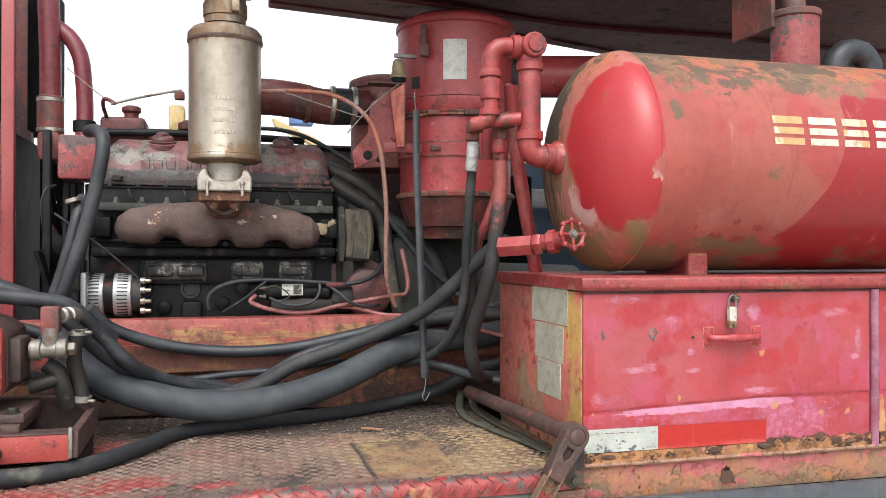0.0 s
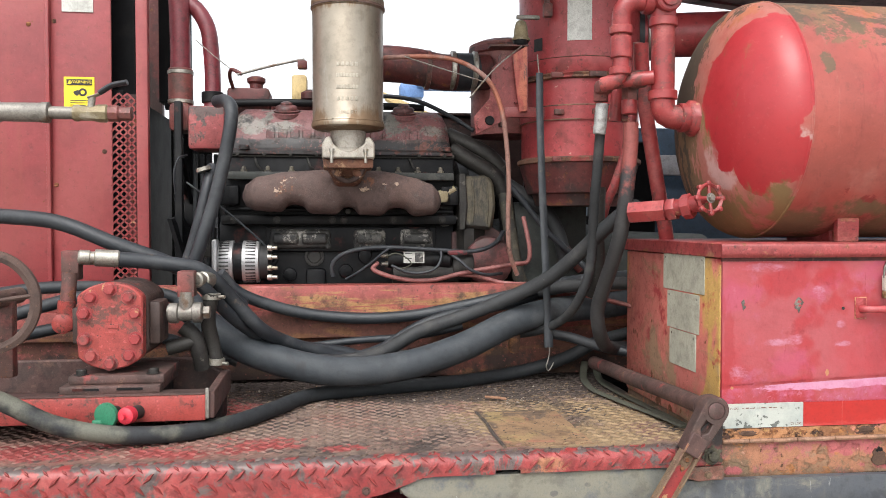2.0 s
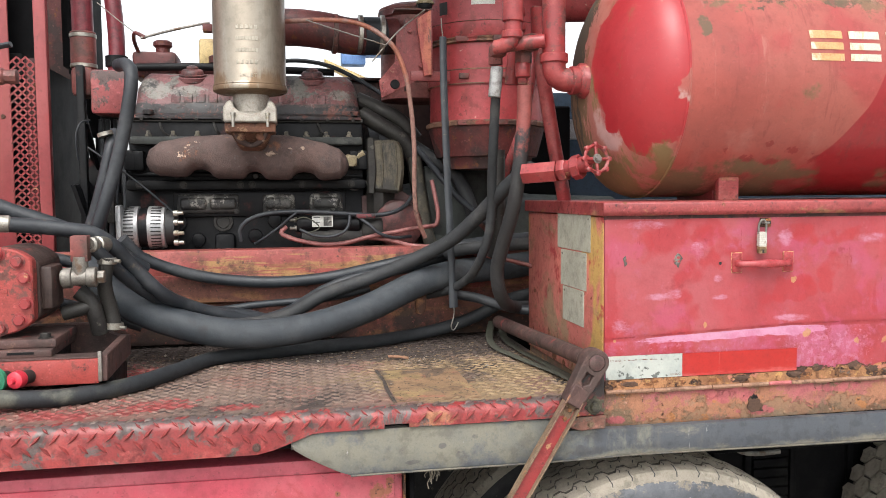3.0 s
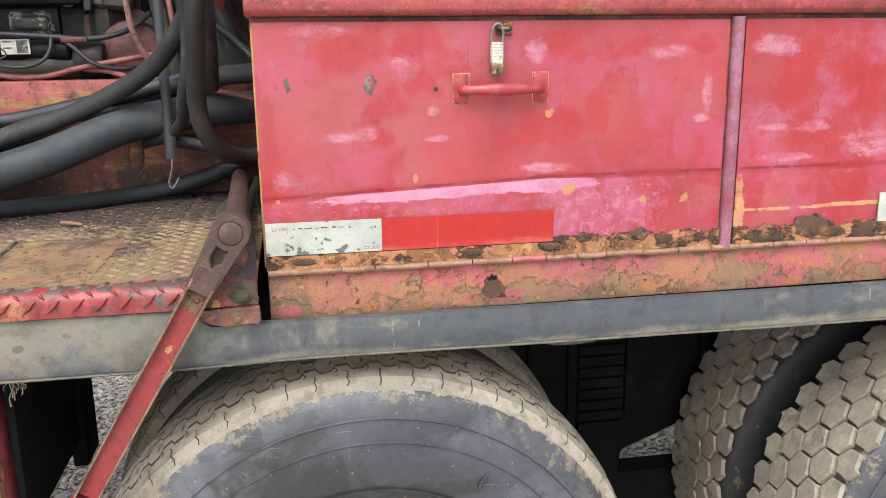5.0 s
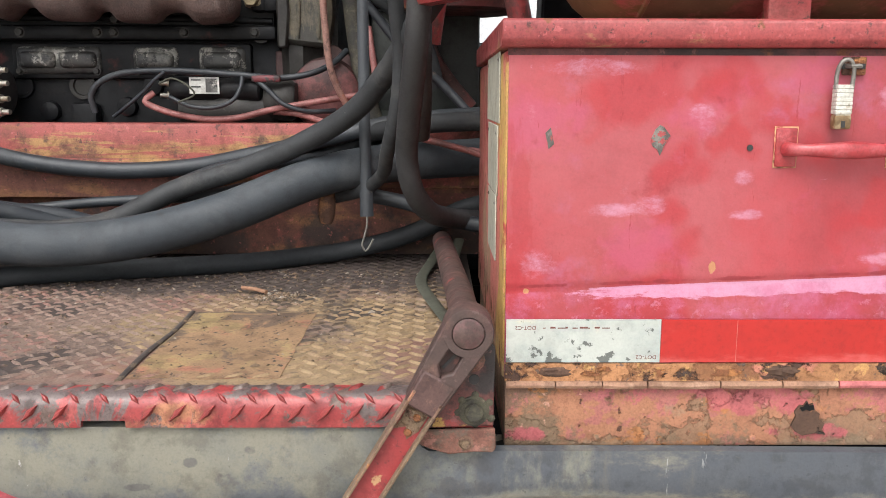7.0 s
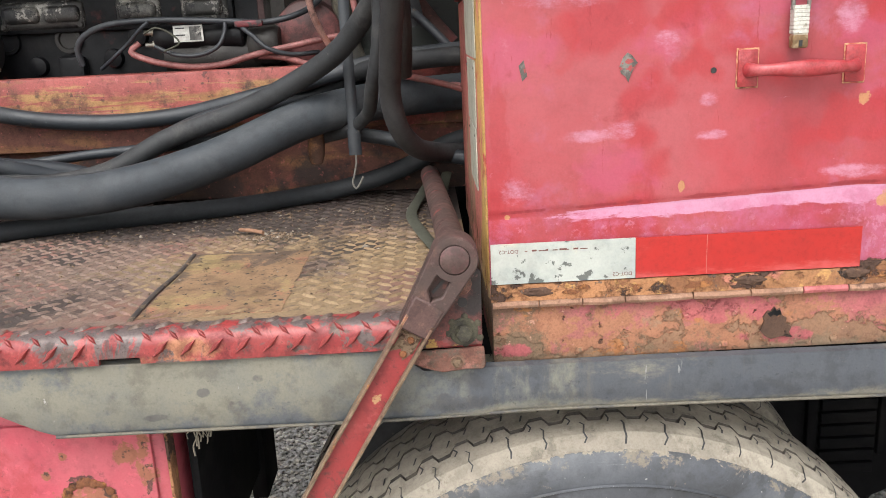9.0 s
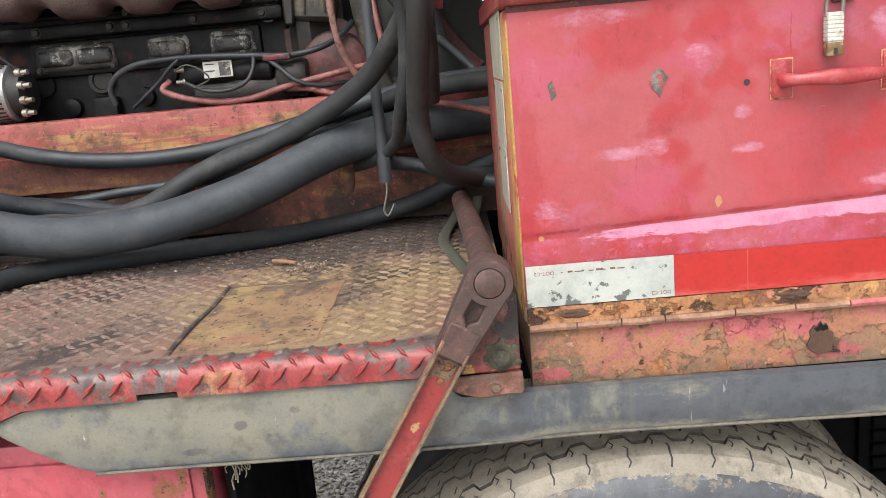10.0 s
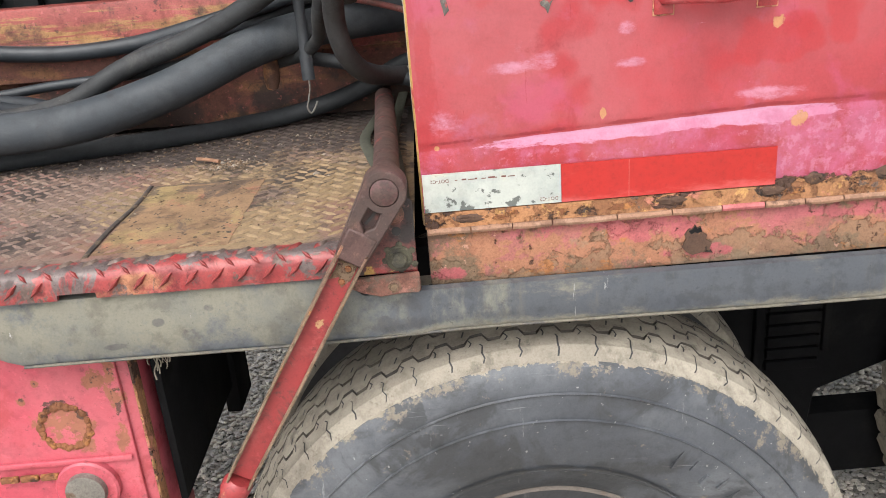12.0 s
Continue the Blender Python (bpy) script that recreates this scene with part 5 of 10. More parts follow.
for k in range(40):
    a = 2 * math.pi * k / 40
    ux, uy = math.cos(a), math.sin(a)
    m = max(abs(ux), abs(uy))
    q = 1 + 0.05 * noise.noise((ux * 3, uy * 3, 4)) + 0.015 * math.sin(k * 5.3)
    x = -0.355 + 0.092 * ux / m * q
    edge.append((max(x, -0.447), 0.175 + 0.155 * uy / m * q))
weld_dark = layered("dirty_weld_bead", (0.05, 0.04, 0.035), 0.8, layers=[dict(c=(0.12, 0.09, 0.06), s=40, lo=0.5, hi=0.6)], bump=0.6)
part("patch_plate", bm_prism(edge, "z", DZ, DZ + 0.0009), patch_tan, deck, "flat tan-painted patch plate")
part("weld_seam", bm_tube([(-0.452, 0.012, DZ + 0.001), (-0.455, 0.12, DZ + 0.002), (-0.452, 0.23, DZ + 0.001), (-0.457, 0.335, DZ + 0.001)], 0.0042, 8, 0.01, 0.5), weld_dark, deck, "dark weld seam")
bm = bm_bolt((-0.735, -0.031, 1.128), (0, -1, 0), 0.006, 0.004)
part("bolt", bm, red_oily, deck)

# ---- deck corner bracket by the cabinet ----
bracket_paint = layered("grimy_bracket_paint", (0.12, 0.04, 0.035), 0.6, chips=0.6, grime=0.55, layers=[
    dict(c=(0.30, 0.12, 0.06), s=16, lo=0.60, hi=0.68, w=0.85, r=0.8, ro=0.72, zone=[("z", 1.168, 1.156, 0.14)]),
    dict(c=(0.028, 0.025, 0.024), s=10, lo=0.56, hi=0.66, w=0.95, r=0.8, ro=0.7, zone=[("z", 1.182, 1.20, 0.22)]),
    dict(c=(0.27, 0.04, 0.038), s=14, lo=0.52, hi=0.57, w=0.85, r=0.5, ro=0.72), dict(c=(0.045, 0.036, 0.032), s=12, lo=0.54, hi=0.62, w=0.85, ro=0.72),
    dict(c=(0.40, 0.24, 0.06), s=18, lo=0.65, hi=0.68, w=0.9)])
bolt_grime = layered("greasy_green_grime", (0.075, 0.070, 0.045), 0.85, grime=0.5, layers=[
    dict(c=(0.035, 0.032, 0.025), s=40, lo=0.48, hi=0.6, w=0.9, ro=0.72), dict(c=(0.16, 0.13, 0.09), s=55, lo=0.6, hi=0.66, w=0.7)], bump=0.9, bscale=140)
lower_plate_rust = layered("grimy_pink_rust", (0.20, 0.085, 0.06), 0.75, grime=0.55, layers=[
    dict(c=(0.10, 0.075, 0.055), s=20, lo=0.46, hi=0.58, w=0.9, ro=0.74, d=9.0), dict(c=(0.30, 0.13, 0.10), s=30, lo=0.56, hi=0.62, w=0.7, ro=0.72)], bump=0.7)
e = thing("corner_bracket", (-0.05, -0.02, 1.12), "rusty bolted corner plates at the deck's end", "bracket")
part("upper_plate", bm_prism([(-0.110, 1.151), (-0.0115, 1.154), (-0.0105, 1.246), (-0.022, 1.258), (-0.045, 1.258), (-0.07, 1.20), (-0.110, 1.195)], "y", -0.036, -0.0315, 0.001), bracket_paint, e, "grime-caked corner plate")
part("lower_plate", bm_prism([(-0.105, 1.149), (-0.010, 1.152), (-0.0085, 1.128), (-0.012, 1.123), (-0.030, 1.124), (-0.062, 1.121), (-0.085, 1.128), (-0.105, 1.138)], "y", -0.040, -0.034, 0.0015), lower_plate_rust, e, "rusted lower plate")
part("washer", bm_lathe([(-0.001, 0.018), (0.0018, 0.0175), (0.003, 0.014), (0.003, 0)], (-0.034, -0.036, 1.172), (0, -1, 0), 24), bolt_grime, e, "washer caked in green-grey grease")
part("bolt", bm_bolt((-0.034, -0.039, 1.172), (0, -1, 0), 0.0105, 0.007), bolt_grime, e, "bolt caked in green-grey grease")
part("bolt", bm_bolt((-0.036, -0.036, 1.232), (0, -1, 0), 0.010, 0.007), lower_plate_rust, e, "reddish bolt head")
rng = random.Random(4)
for k in range(6):
    a, q = rng.uniform(0, 6.28), rng.uniform(0.016, 0.024)
    part("grease_lump", bm_lathe([(-0.001, 0.005), (0.001, 0.0042), (0.0018, 0.002), (0.002, 0)], (-0.034 + q * math.cos(a), -0.036, 1.174 + q * math.sin(a)), (0, -1, 0), 8), bolt_grime, e)
part("bolt", bm_bolt((-0.043, -0.040, 1.135), (0, -1, 0), 0.006, 0.004), skirt_rust, e)
part("bolt_hole", bm_lathe([(0, 0.0062), (0.0006, 0.0058), (0.0006, 0)], (-0.034, -0.036, 1.209), (0, -1, 0), 14), ink, e, "empty dark bolt hole")

# ---- fender strip ----
e = thing("fender_strip", (0.3, 0.0, 1.05), "long grey weathered rubber fender strip above the wheels", "fender strip")
bm = bmesh.new()
ring = []
stations = [-0.668, -0.662, -0.655, -0.645, -0.63, -0.61, -0.59, -0.57] + [-0.55 + i * (2.645 / 74) for i in range(75)]
for x in stations:
    top = 1.113 + (x + 0.72) / 0.1 * 0.036 if x < -0.62 else 1.149 if x < -0.1 else 1.120 if x < 0 else 1.1165 - 0.004 * min(1, x)
    bot = 1.056 if x < 0 else 1.056 - 0.010 * min(1, x)
    if x < -0.555:
        f = min(1.0, (x + 0.668) / 0.113)
        bot = 1.122 - (1.122 - bot) * f ** 0.8
    wob = 0.003 * noise.noise((x * 3, 0, 0))
    y0 = -0.023 + wob if x < 0 else -0.016 + wob
    prof = [(y0 + 0.012, top), (y0, top - 0.002), (y0 - 0.003, (top + bot) / 2), (y0 - 0.004, bot + 0.006), (y0 - 0.001, bot), (y0 + 0.05, bot - 0.006), (y0 + 0.05, bot - 0.001), (y0 + 0.006, bot + 0.006), (y0 + 0.012, top - 0.02)]
    ring.append([bm.verts.new((x, y, z)) for y, z in prof])
for a, b in zip(ring, ring[1:]):
    for i in range(len(a)):
        j = (i + 1) % len(a)
        bm.faces.new((a[i], a[j], b[j], b[i]))
bm.faces.new(ring[0])
bm.faces.new(ring[-1][::-1])
part("strip", bm, strip_grey, e, "", 50)
bead = layered("pale_worn_bead", (0.13, 0.118, 0.09), 0.6, layers=[dict(c=(0.06, 0.06, 0.06), s=22, lo=0.5, hi=0.6, w=0.8, ro=0.7)])
part("edge_bead", bm_tube([(x, (-0.0265 if x < 0 else -0.0195) + 0.003 * noise.noise((x * 3, 0, 0)), 1.0555 if x < 0 else 1.0555 - 0.010 * min(1, x)) for x in (-0.55, -0.4, -0.25, -0.1, 0.05, 0.25, 0.45, 0.65, 0.85, 1.05, 1.3, 1.6, 2.0)], 0.0022, 8, 0.04), bead, e, "pale worn lower bead")
tagged(part("deck_support", bm_box(-2.4, -0.02, 0.0, 0.05, 1.112, 1.1845, 0.003), dark_void), "steel edge beam under the deck, near black for shade", "beam")

# ---- lower red cabinet below the deck ----
e = thing("under_deck_cabinet", (-1.4, 0.3, 0.3), "faded pink-red steel cabinet under the deck, rust-pitted", "cabinet")
rng_w = random.Random(31)
part("body", bm_box(-2.4, -0.435, 0.035, 0.17, 0.42, 1.075, 0.008), under_red, e)
part("front_panel", bm_prism([(-2.35, 0.46), (-0.455, 0.46), (-0.455, 1.03), (-0.47, 1.045), (-2.35, 1.06)], "y", 0.028, 0.034, 0.001), under_red, e)
part("edge_strip", bm_box(-0.4352, -0.431, 0.024, 0.05, 0.45, 1.045, 0.001), leaf_rust, e, "rusty corner edge")
for k in range(34):
    a = 2 * math.pi * k / 34
    q = rng_w.uniform(0.0042, 0.0072)
    part("weld_blob", bm_lathe([(-0.001, q * 1.1), (0.0012, q), (0.0024 + rng_w.uniform(0, 0.001), q * 0.55), (0.0036, 0)], (-0.548 + 0.0355 * math.cos(a) + rng_w.uniform(-0.002, 0.002), 0.028, 0.925 + 0.0355 * math.sin(a) + rng_w.uniform(-0.002, 0.002)), (0, -1, 0), 7), rust_flake, e)
part("fold", bm_box(-2.35, -0.46, 0.022, 0.029, 0.862, 0.872, 0.003), under_red, e)
part("filler_flange", bm_lathe([(0, 0.047), (0.010, 0.047), (0.013, 0.044), (0.013, 0.0)], (-0.535, 0.028, 0.822), (0, -1, 0), 36), under_red, e)
part("filler_cap", bm_lathe([(0.012, 0.031), (0.022, 0.029), (0.024, 0.0)], (-0.535, 0.028, 0.822), (0, -1, 0), 30), steel_dull, e)
for k in range(3):
    part("hinge_rust", bm_box(-0.66 + k * 0.03, -0.633 + k * 0.03, 0.017, 0.024, 0.842, 0.852, 0.002), rust_flake, e)
# threads hanging below the strip
bm = bmesh.new()
rng_t = random.Random(12)
for k in range(12):
    x, drop = -0.385 + 0.0014 * k, rng_t.uniform(0.02, 0.052)
    sway = rng_t.uniform(-0.010, 0.008)
    bm_tube([(x, -0.005, 1.058), (x + sway * 0.3, -0.007, 1.058 - drop * 0.4), (x + sway * 1.2, -0.004, 1.058 - drop * 0.75), (x + sway, -0.006, 1.058 - drop)], rng_t.uniform(0.0006, 0.0013), 5, 0.006, bm=bm)
tagged(part("hanging_threads", bm, cobweb), "frayed dusty threads hanging under the strip", "threads")

# ---- tool cabinet ----
cab = thing("tool_cabinet", (0.9, 0.28, 1.11), "faded red steel tool cabinet with rusted lower edge", "tool cabinet")
part("body", bm_box(0.0, 2.1, 0.006, 0.56, 1.196, 1.572, 0.004), red_side, cab, "faded red side with yellow corner wear")
part("base_board", bm_box(0.004, 2.1, 0.004, 0.56, 1.112, 1.196, 0.003), skirt_rust, cab, "rusted pink skirt board")
# Dark red strip paints the shadow gap below the lid's rim.
part("seal_gap", bm_box(0.002, 2.1, 0.0028, 0.0058, 1.5662, 1.5735), red_dark, cab, "dark strip for the shade under the lid")
part("lid", bm_prism([(-0.016, 1.582), (-0.016, 1.600), (-0.012, 1.604), (0.575, 1.604), (0.575, 1.574), (-0.010, 1.574)], "x", -0.006, 2.1, 0.0015), red_rim, cab, "red lid with a rolled rim")


def cabinet_door(x0, x1, parent):
    bm = bmesh.new()
    zs = [(1.566, 0.0), (1.45, -0.0005), (1.34, -0.0008), (1.3135, -0.0018), (1.3075, -0.0016), (1.3035, 0.0001), (1.298, -0.0004), (1.272, -0.0012), (1.235, 0.0), (1.21, 0.0), (1.198, -0.001)]
    n = 30
    g = []
    for z, y in zs:
        row = []
        for i in range(n + 1):
            x = x0 + (x1 - x0) * i / n
            tilt = 0.04 * min(x, 0.45) if 1.26 < z < 1.32 else 0
            dent = 0.0012 * noise.noise((x * 5, z * 6, 2)) if 0 < i < n else 0
            row.append(bm.verts.new((x, y + dent, z + tilt)))
        g.append(row)
    for a, b in zip(g, g[1:]):
        for i in range(n):
            bm.faces.new((a[i], a[i + 1], b[i + 1], b[i]))
    bmesh.ops.recalc_face_normals(bm, faces=bm.faces)
    edge = [e for e in bm.edges if len(e.link_faces) == 1]
    r = bmesh.ops.extrude_edge_only(bm, edges=edge)
    for v in r["geom"]:
        if isinstance(v, bmesh.types.BMVert):
            v.co.y = 0.0055
    return part("door", bm, red_door, parent, "faded red door with chalky pink patches")


d1 = cabinet_door(0.003, 0.752, cab)
d2 = cabinet_door(0.781, 1.55, cab)
part("centre_post", bm_tube([(0.7665, 0.0, 1.192), (0.7665, -0.001, 1.38), (0.7665, 0.0, 1.570)], 0.0105, 12, 0.03), layered("post_paint", (0.25, 0.075, 0.115), 0.45, layers=[dict(c=(0.32, 0.14, 0.20), s=8, lo=0.45, hi=0.62, w=0.8, ro=0.7), dict(c=(0.30, 0.03, 0.05), s=12, lo=0.58, hi=0.64, w=0.7)]), cab, "purple-faded door post")
# rolled hinge in sections
rng = random.Random(8)
x = 0.004
while x < 1.55:
    w = rng.uniform(0.05, 0.085)
    if not 0.75 < x < 0.78:
        part("hinge_knuckle", bm_tube([(x + 0.001, -0.003, 1.1915), (x + w / 2, -0.0035, 1.191 + rng.uniform(-0.0012, 0.0012)), (x + w - 0.0008, -0.003, 1.1915)], 0.0050, 8, 0.03), knuckle_pink if 0.36 < x + w / 2 < 0.44 else knuckle_tan, cab)
    x += w
# rusted hinge leaf along the doors' lower edge
for x0, x1 in ((0.003, 0.755), (0.779, 1.55)):
    n = int((x1 - x0) / 0.012)
    tops = []
    for i in range(n + 1):
        x = x0 + (x1 - x0) * i / n
        z = 1.2175 + 0.001 * noise.noise((x * 30, 0, 5))
        if x > 0.461:
            z = 1.2215 + 0.012 * noise.noise((x * 22, 0, 9)) + 0.005 * rng.uniform(-1, 1)
        tops.append((x, z))
    part("hinge_leaf", bm_prism(tops + [(x1, 1.196), (x0, 1.196)], "y", -0.0048, -0.0008), leaf_rust, cab, "rust-eaten hinge leaf")
for k in range(40):
    x = rng.uniform(0.02, 1.5)
    if 0.735 < x < 0.795:
        continue
    z = rng.uniform(1.200, 1.212) + (rng.uniform(0.0, 0.008) if x > 0.47 else 0)
    n = rng.randint(9, 13)
    rx, rz = rng.uniform(0.006, 0.018), rng.uniform(0.003, 0.006)
    poly = []
    for i in range(n):
        a = 2 * math.pi * i / n
        q = rng.uniform(0.6, 1.15)
        poly.append((x + rx * q * math.cos(a), z + rz * q * math.sin(a)))
    part("rust_flake", bm_prism(poly, "y", -0.0058 - rng.uniform(0, 0.0012), -0.003, 0.0), leaf_rust if k % 3 else rust_flake, cab)
scab = layered("dark_rust_scab", (0.085, 0.045, 0.028), 0.95, layers=[
    dict(c=(0.20, 0.10, 0.05), s=40, lo=0.54, hi=0.62, w=0.8, ro=0.7), dict(c=(0.035, 0.025, 0.02), s=30, lo=0.55, hi=0.6, w=0.9, h=-1)], bump=1.0, bscale=110)
for x, z, rx, rz in ((0.835, 1.208, 0.038, 0.013), (0.925, 1.222, 0.034, 0.020), (0.965, 1.208, 0.03, 0.010), (1.045, 1.208, 0.03, 0.016), (0.610, 1.2225, 0.016, 0.012), (0.513, 1.222, 0.013, 0.009), (0.655, 1.213, 0.02, 0.008), (0.325, 1.2085, 0.022, 0.007), (0.06, 1.207, 0.02, 0.006), (0.455, 1.210, 0.02, 0.007)):
    bm = bmesh.new()
    mid = bm.verts.new((x, -0.0068, z))
    for ring_k, (sc, yy) in enumerate(((0.62, -0.0060), (1.0, -0.0035))):
        new_ring = []
        for i in range(18):
            a = 2 * math.pi * i / 18
            q = sc * (1 + 0.35 * noise.noise((x * 40 + math.cos(a) * 2.2, math.sin(a) * 2.2, ring_k)) + rng.uniform(-0.08, 0.08))
            new_ring.append(bm.verts.new((x + rx * q * math.cos(a), yy - 0.002 * rng.random(), z + rz * q * math.sin(a))))
        for i in range(18):
            j = (i + 1) % 18
            if ring_k == 0:
                bm.faces.new((mid, new_ring[i], new_ring[j]))
            else:
                bm.faces.new((last_ring[i], new_ring[i], new_ring[j], last_ring[j]))
        last_ring = new_ring
    part("rust_scab", bm, scab, cab, "dark blistered rust scab")
for x, z in ((0.115, 1.124), (0.168, 1.123), (0.44, 1.122), (0.57, 1.121), (0.82, 1.121), (0.30, 1.122)):
    part("rivet", bm_lathe([(0, 0.005), (0.002, 0.0045), (0.0035, 0)], (x, 0.004, z), (0, -1, 0), 10), skirt_rust, cab)
part("rust_patch", bm_prism([(0.344, 1.138), (0.349, 1.150), (0.347, 1.156), (0.353, 1.164), (0.357, 1.163), (0.361, 1.169), (0.3635, 1.164), (0.368, 1.166), (0.371, 1.158), (0.377, 1.153), (0.376, 1.147), (0.384, 1.141), (0.381, 1.134), (0.386, 1.127), (0.372, 1.129), (0.358, 1.126), (0.350, 1.131)], "y", 0.0012, 0.005), scab, cab, "brown bare patch where the skirt has rusted thin")
part("rust_hole", bm_prism([(0.352, 1.161), (0.357, 1.1625), (0.361, 1.1685), (0.3635, 1.1635), (0.368, 1.165), (0.370, 1.159), (0.364, 1.157), (0.360, 1.159), (0.356, 1.156)], "y", 0.0006, 0.004), engine_black, cab, "jagged rust hole")
# reflective tape
part("reflective_tape", bm_box(0.004, 0.182, -0.0055, -0.0035, 1.219, 1.270), tape_white, cab, "dirty white reflective tape")
part("reflective_tape", bm_box(0.1825, 0.461, -0.0057, -0.0035, 1.219, 1.270), tape_red, cab, "bright red reflective tape")
part("reflective_tape", bm_box(1.052, 1.230, -0.0055, -0.0035, 1.222, 1.273), tape_white, cab, "dirty white reflective tape")
tape_print = layered("tape_print", (0.16, 0.06, 0.05), 0.6)
TURNED = Matrix.Rotation(math.pi, 4, "Y") @ FACING
for x, z, w in ((0.166, 1.2255, 0.0065), (0.026, 1.2605, 0.0065)):
    writing("tape_mark", "DOT-C2", w, Matrix.Translation((x, -0.0057, z)) @ TURNED, tape_print, cab, 0.0001)
part("tape_joint", bm_box(0.2697, 0.2703, -0.0059, -0.0056, 1.2195, 1.2695), layered("tape_seam", (0.48, 0.15, 0.13), 0.5), cab)
for k in range(9):
    part("tape_print", bm_box(0.046 + k * 0.0085, 0.046 + k * 0.0085 + 0.003 + 0.003 * (k % 3), -0.0059, -0.0054, 1.2595, 1.2606 + 0.0010 * (k % 2)), tape_print, cab)
# side data plates
for y0, y1, z0, z1 in ((0.075, 0.30, 1.49, 1.583 - 0.008), (0.10, 0.275, 1.40, 1.487), (0.115, 0.26, 1.315, 1.398)):
    pl = part("data_plate", bm_box(-0.0022, -0.0003, y0, y1, z0, z1, 0.0006, 1), plate_alu, cab, "blank weathered metal data plate")
    for yy in (y0 + 0.012, y1 - 0.012):
        part("rivet", bm_lathe([(0, 0.003), (0.002, 0)], (-0.0022, yy, z1 - 0.01), (-1, 0, 0), 8), steel_dull, pl)
# handles, hasps


handle_red = layered("handle_red_paint", (0.34, 0.034, 0.040), 0.38, grime=0.2, layers=[dict(c=(0.37, 0.08, 0.085), s=18, lo=0.48, hi=0.62, w=0.8, ro=0.7), dict(c=(0.24, 0.02, 0.02), s=26, lo=0.6, hi=0.66, w=0.7)])
pale_rust = layered("pale_rust_outline", (0.46, 0.24, 0.13), 0.9, layers=[dict(c=(0.33, 0.06, 0.05), s=45, lo=0.5, hi=0.56, w=0.9), dict(c=(0.14, 0.06, 0.03), s=70, lo=0.58, hi=0.62, w=0.9)])


def handle(x, z, parent):
    for dx in (0, 0.126):
        part("plate_edge", bm_box(x + dx - 0.0132, x + dx + 0.0132, -0.0018, -0.0006, z - 0.0230, z + 0.0230, 0.0004, 1), pale_rust, parent, "rusty outline of the handle plate")
        part("handle_plate", bm_box(x + dx - 0.0118, x + dx + 0.0118, -0.0040, -0.0008, z - 0.0215, z + 0.0215, 0.0015), handle_red, parent)
    g = [(0, 0.003, 0.009), (0.004, 0.014, 0.0075), (0.016, 0.021, 0.0065), (0.040, 0.023, 0.0085), (0.063, 0.0235, 0.0098), (0.086, 0.023, 0.0085), (0.110, 0.021, 0.0065), (0.122, 0.014, 0.0075), (0.126, 0.003, 0.009)]
    bm = bmesh.new()
    rings = []
    for k, (dx, dy, r) in enumerate(g):
        a = g[min(k + 1, 8)]
        b = g[max(k - 1, 0)]
        t = Vector((a[0] - b[0], -(a[1] - b[1]), 0)).normalized()
        u = Vector((-t.y, t.x, 0))
        c = Vector((x + dx, -dy, z - 0.002))
        rings.append([bm.verts.new(c + u * math.cos(q) * r * 0.8 + Vector((0, 0, 1)) * math.sin(q) * r) for q in (2 * math.pi * i / 14 for i in range(14))])
    for p, q in zip(rings, rings[1:]):
        for i in range(14):
            bm.faces.new((p[i], p[(i + 1) % 14], q[(i + 1) % 14], q[i]))
    bm.faces.new(rings[0])
    bm.faces.new(rings[-1][::-1])
    part("grip", bm, handle_red, parent, "red bowed pull handle", 80)


handle(0.3115, 1.4665, d1)
handle(1.0915, 1.4665, d2)
part("hasp", bm_box(0.366, 0.392, -0.006, -0.001, 1.545, 1.565, 0.002), rust_flake, d1, "rusty hasp slot")
part("hasp_slot", bm_box(0.364, 0.390, -0.0075, -0.0055, 1.5515, 1.5575, 0.0008), ink, d1)
part("staple", bm_tube([(0.369, -0.005, 1.5545), (0.372, -0.014, 1.5545), (0.381, -0.014, 1.5545), (0.384, -0.005, 1.5545)], 0.0025, 8), steel_dull, d1)
part("keyhole", bm_lathe([(0, 0.0035), (0.0008, 0.0035), (0.0008, 0)], (0.272, -0.0012, 1.466), (0, -1, 0), 12), ink, d1, "small black hole")
chip_mat = layered("bare_grey_chip", (0.085, 0.075, 0.066), 0.7, layers=[dict(c=(0.17, 0.16, 0.14), s=40, lo=0.5, hi=0.6), dict(c=(0.3, 0.05, 0.05), s=60, lo=0.6, hi=0.63)])
part("paint_chip", bm_prism([(0.161, 1.474), (0.166, 1.486), (0.171, 1.491), (0.176, 1.488), (0.183, 1.479), (0.177, 1.470), (0.172, 1.457), (0.169, 1.464), (0.164, 1.467)], "y", -0.0018, -0.0003), chip_mat, d1, "diamond-shaped bare chip")
part("paint_chip", bm_prism([(0.044, 1.482), (0.050, 1.488), (0.054, 1.47), (0.048, 1.464)], "y", -0.0018, -0.0003), chip_mat, d1)
# padlock
lock_white = layered("dirty_white_lock_paint", (0.55, 0.54, 0.48), 0.6, grime=0.4, layers=[dict(c=(0.25, 0.2, 0.14), s=60, lo=0.56, hi=0.62, w=0.8)])
brass_dark = layered("dark_brass", (0.19, 0.12, 0.055), 0.5, metal=0.3, layers=[dict(c=(0.32, 0.24, 0.14), s=60, lo=0.52, hi=0.6)])
lock = thing("padlock", (0.364, -0.013, 1.487), "worn brass-bottomed padlock hanging on the cabinet hasp", "padlock")
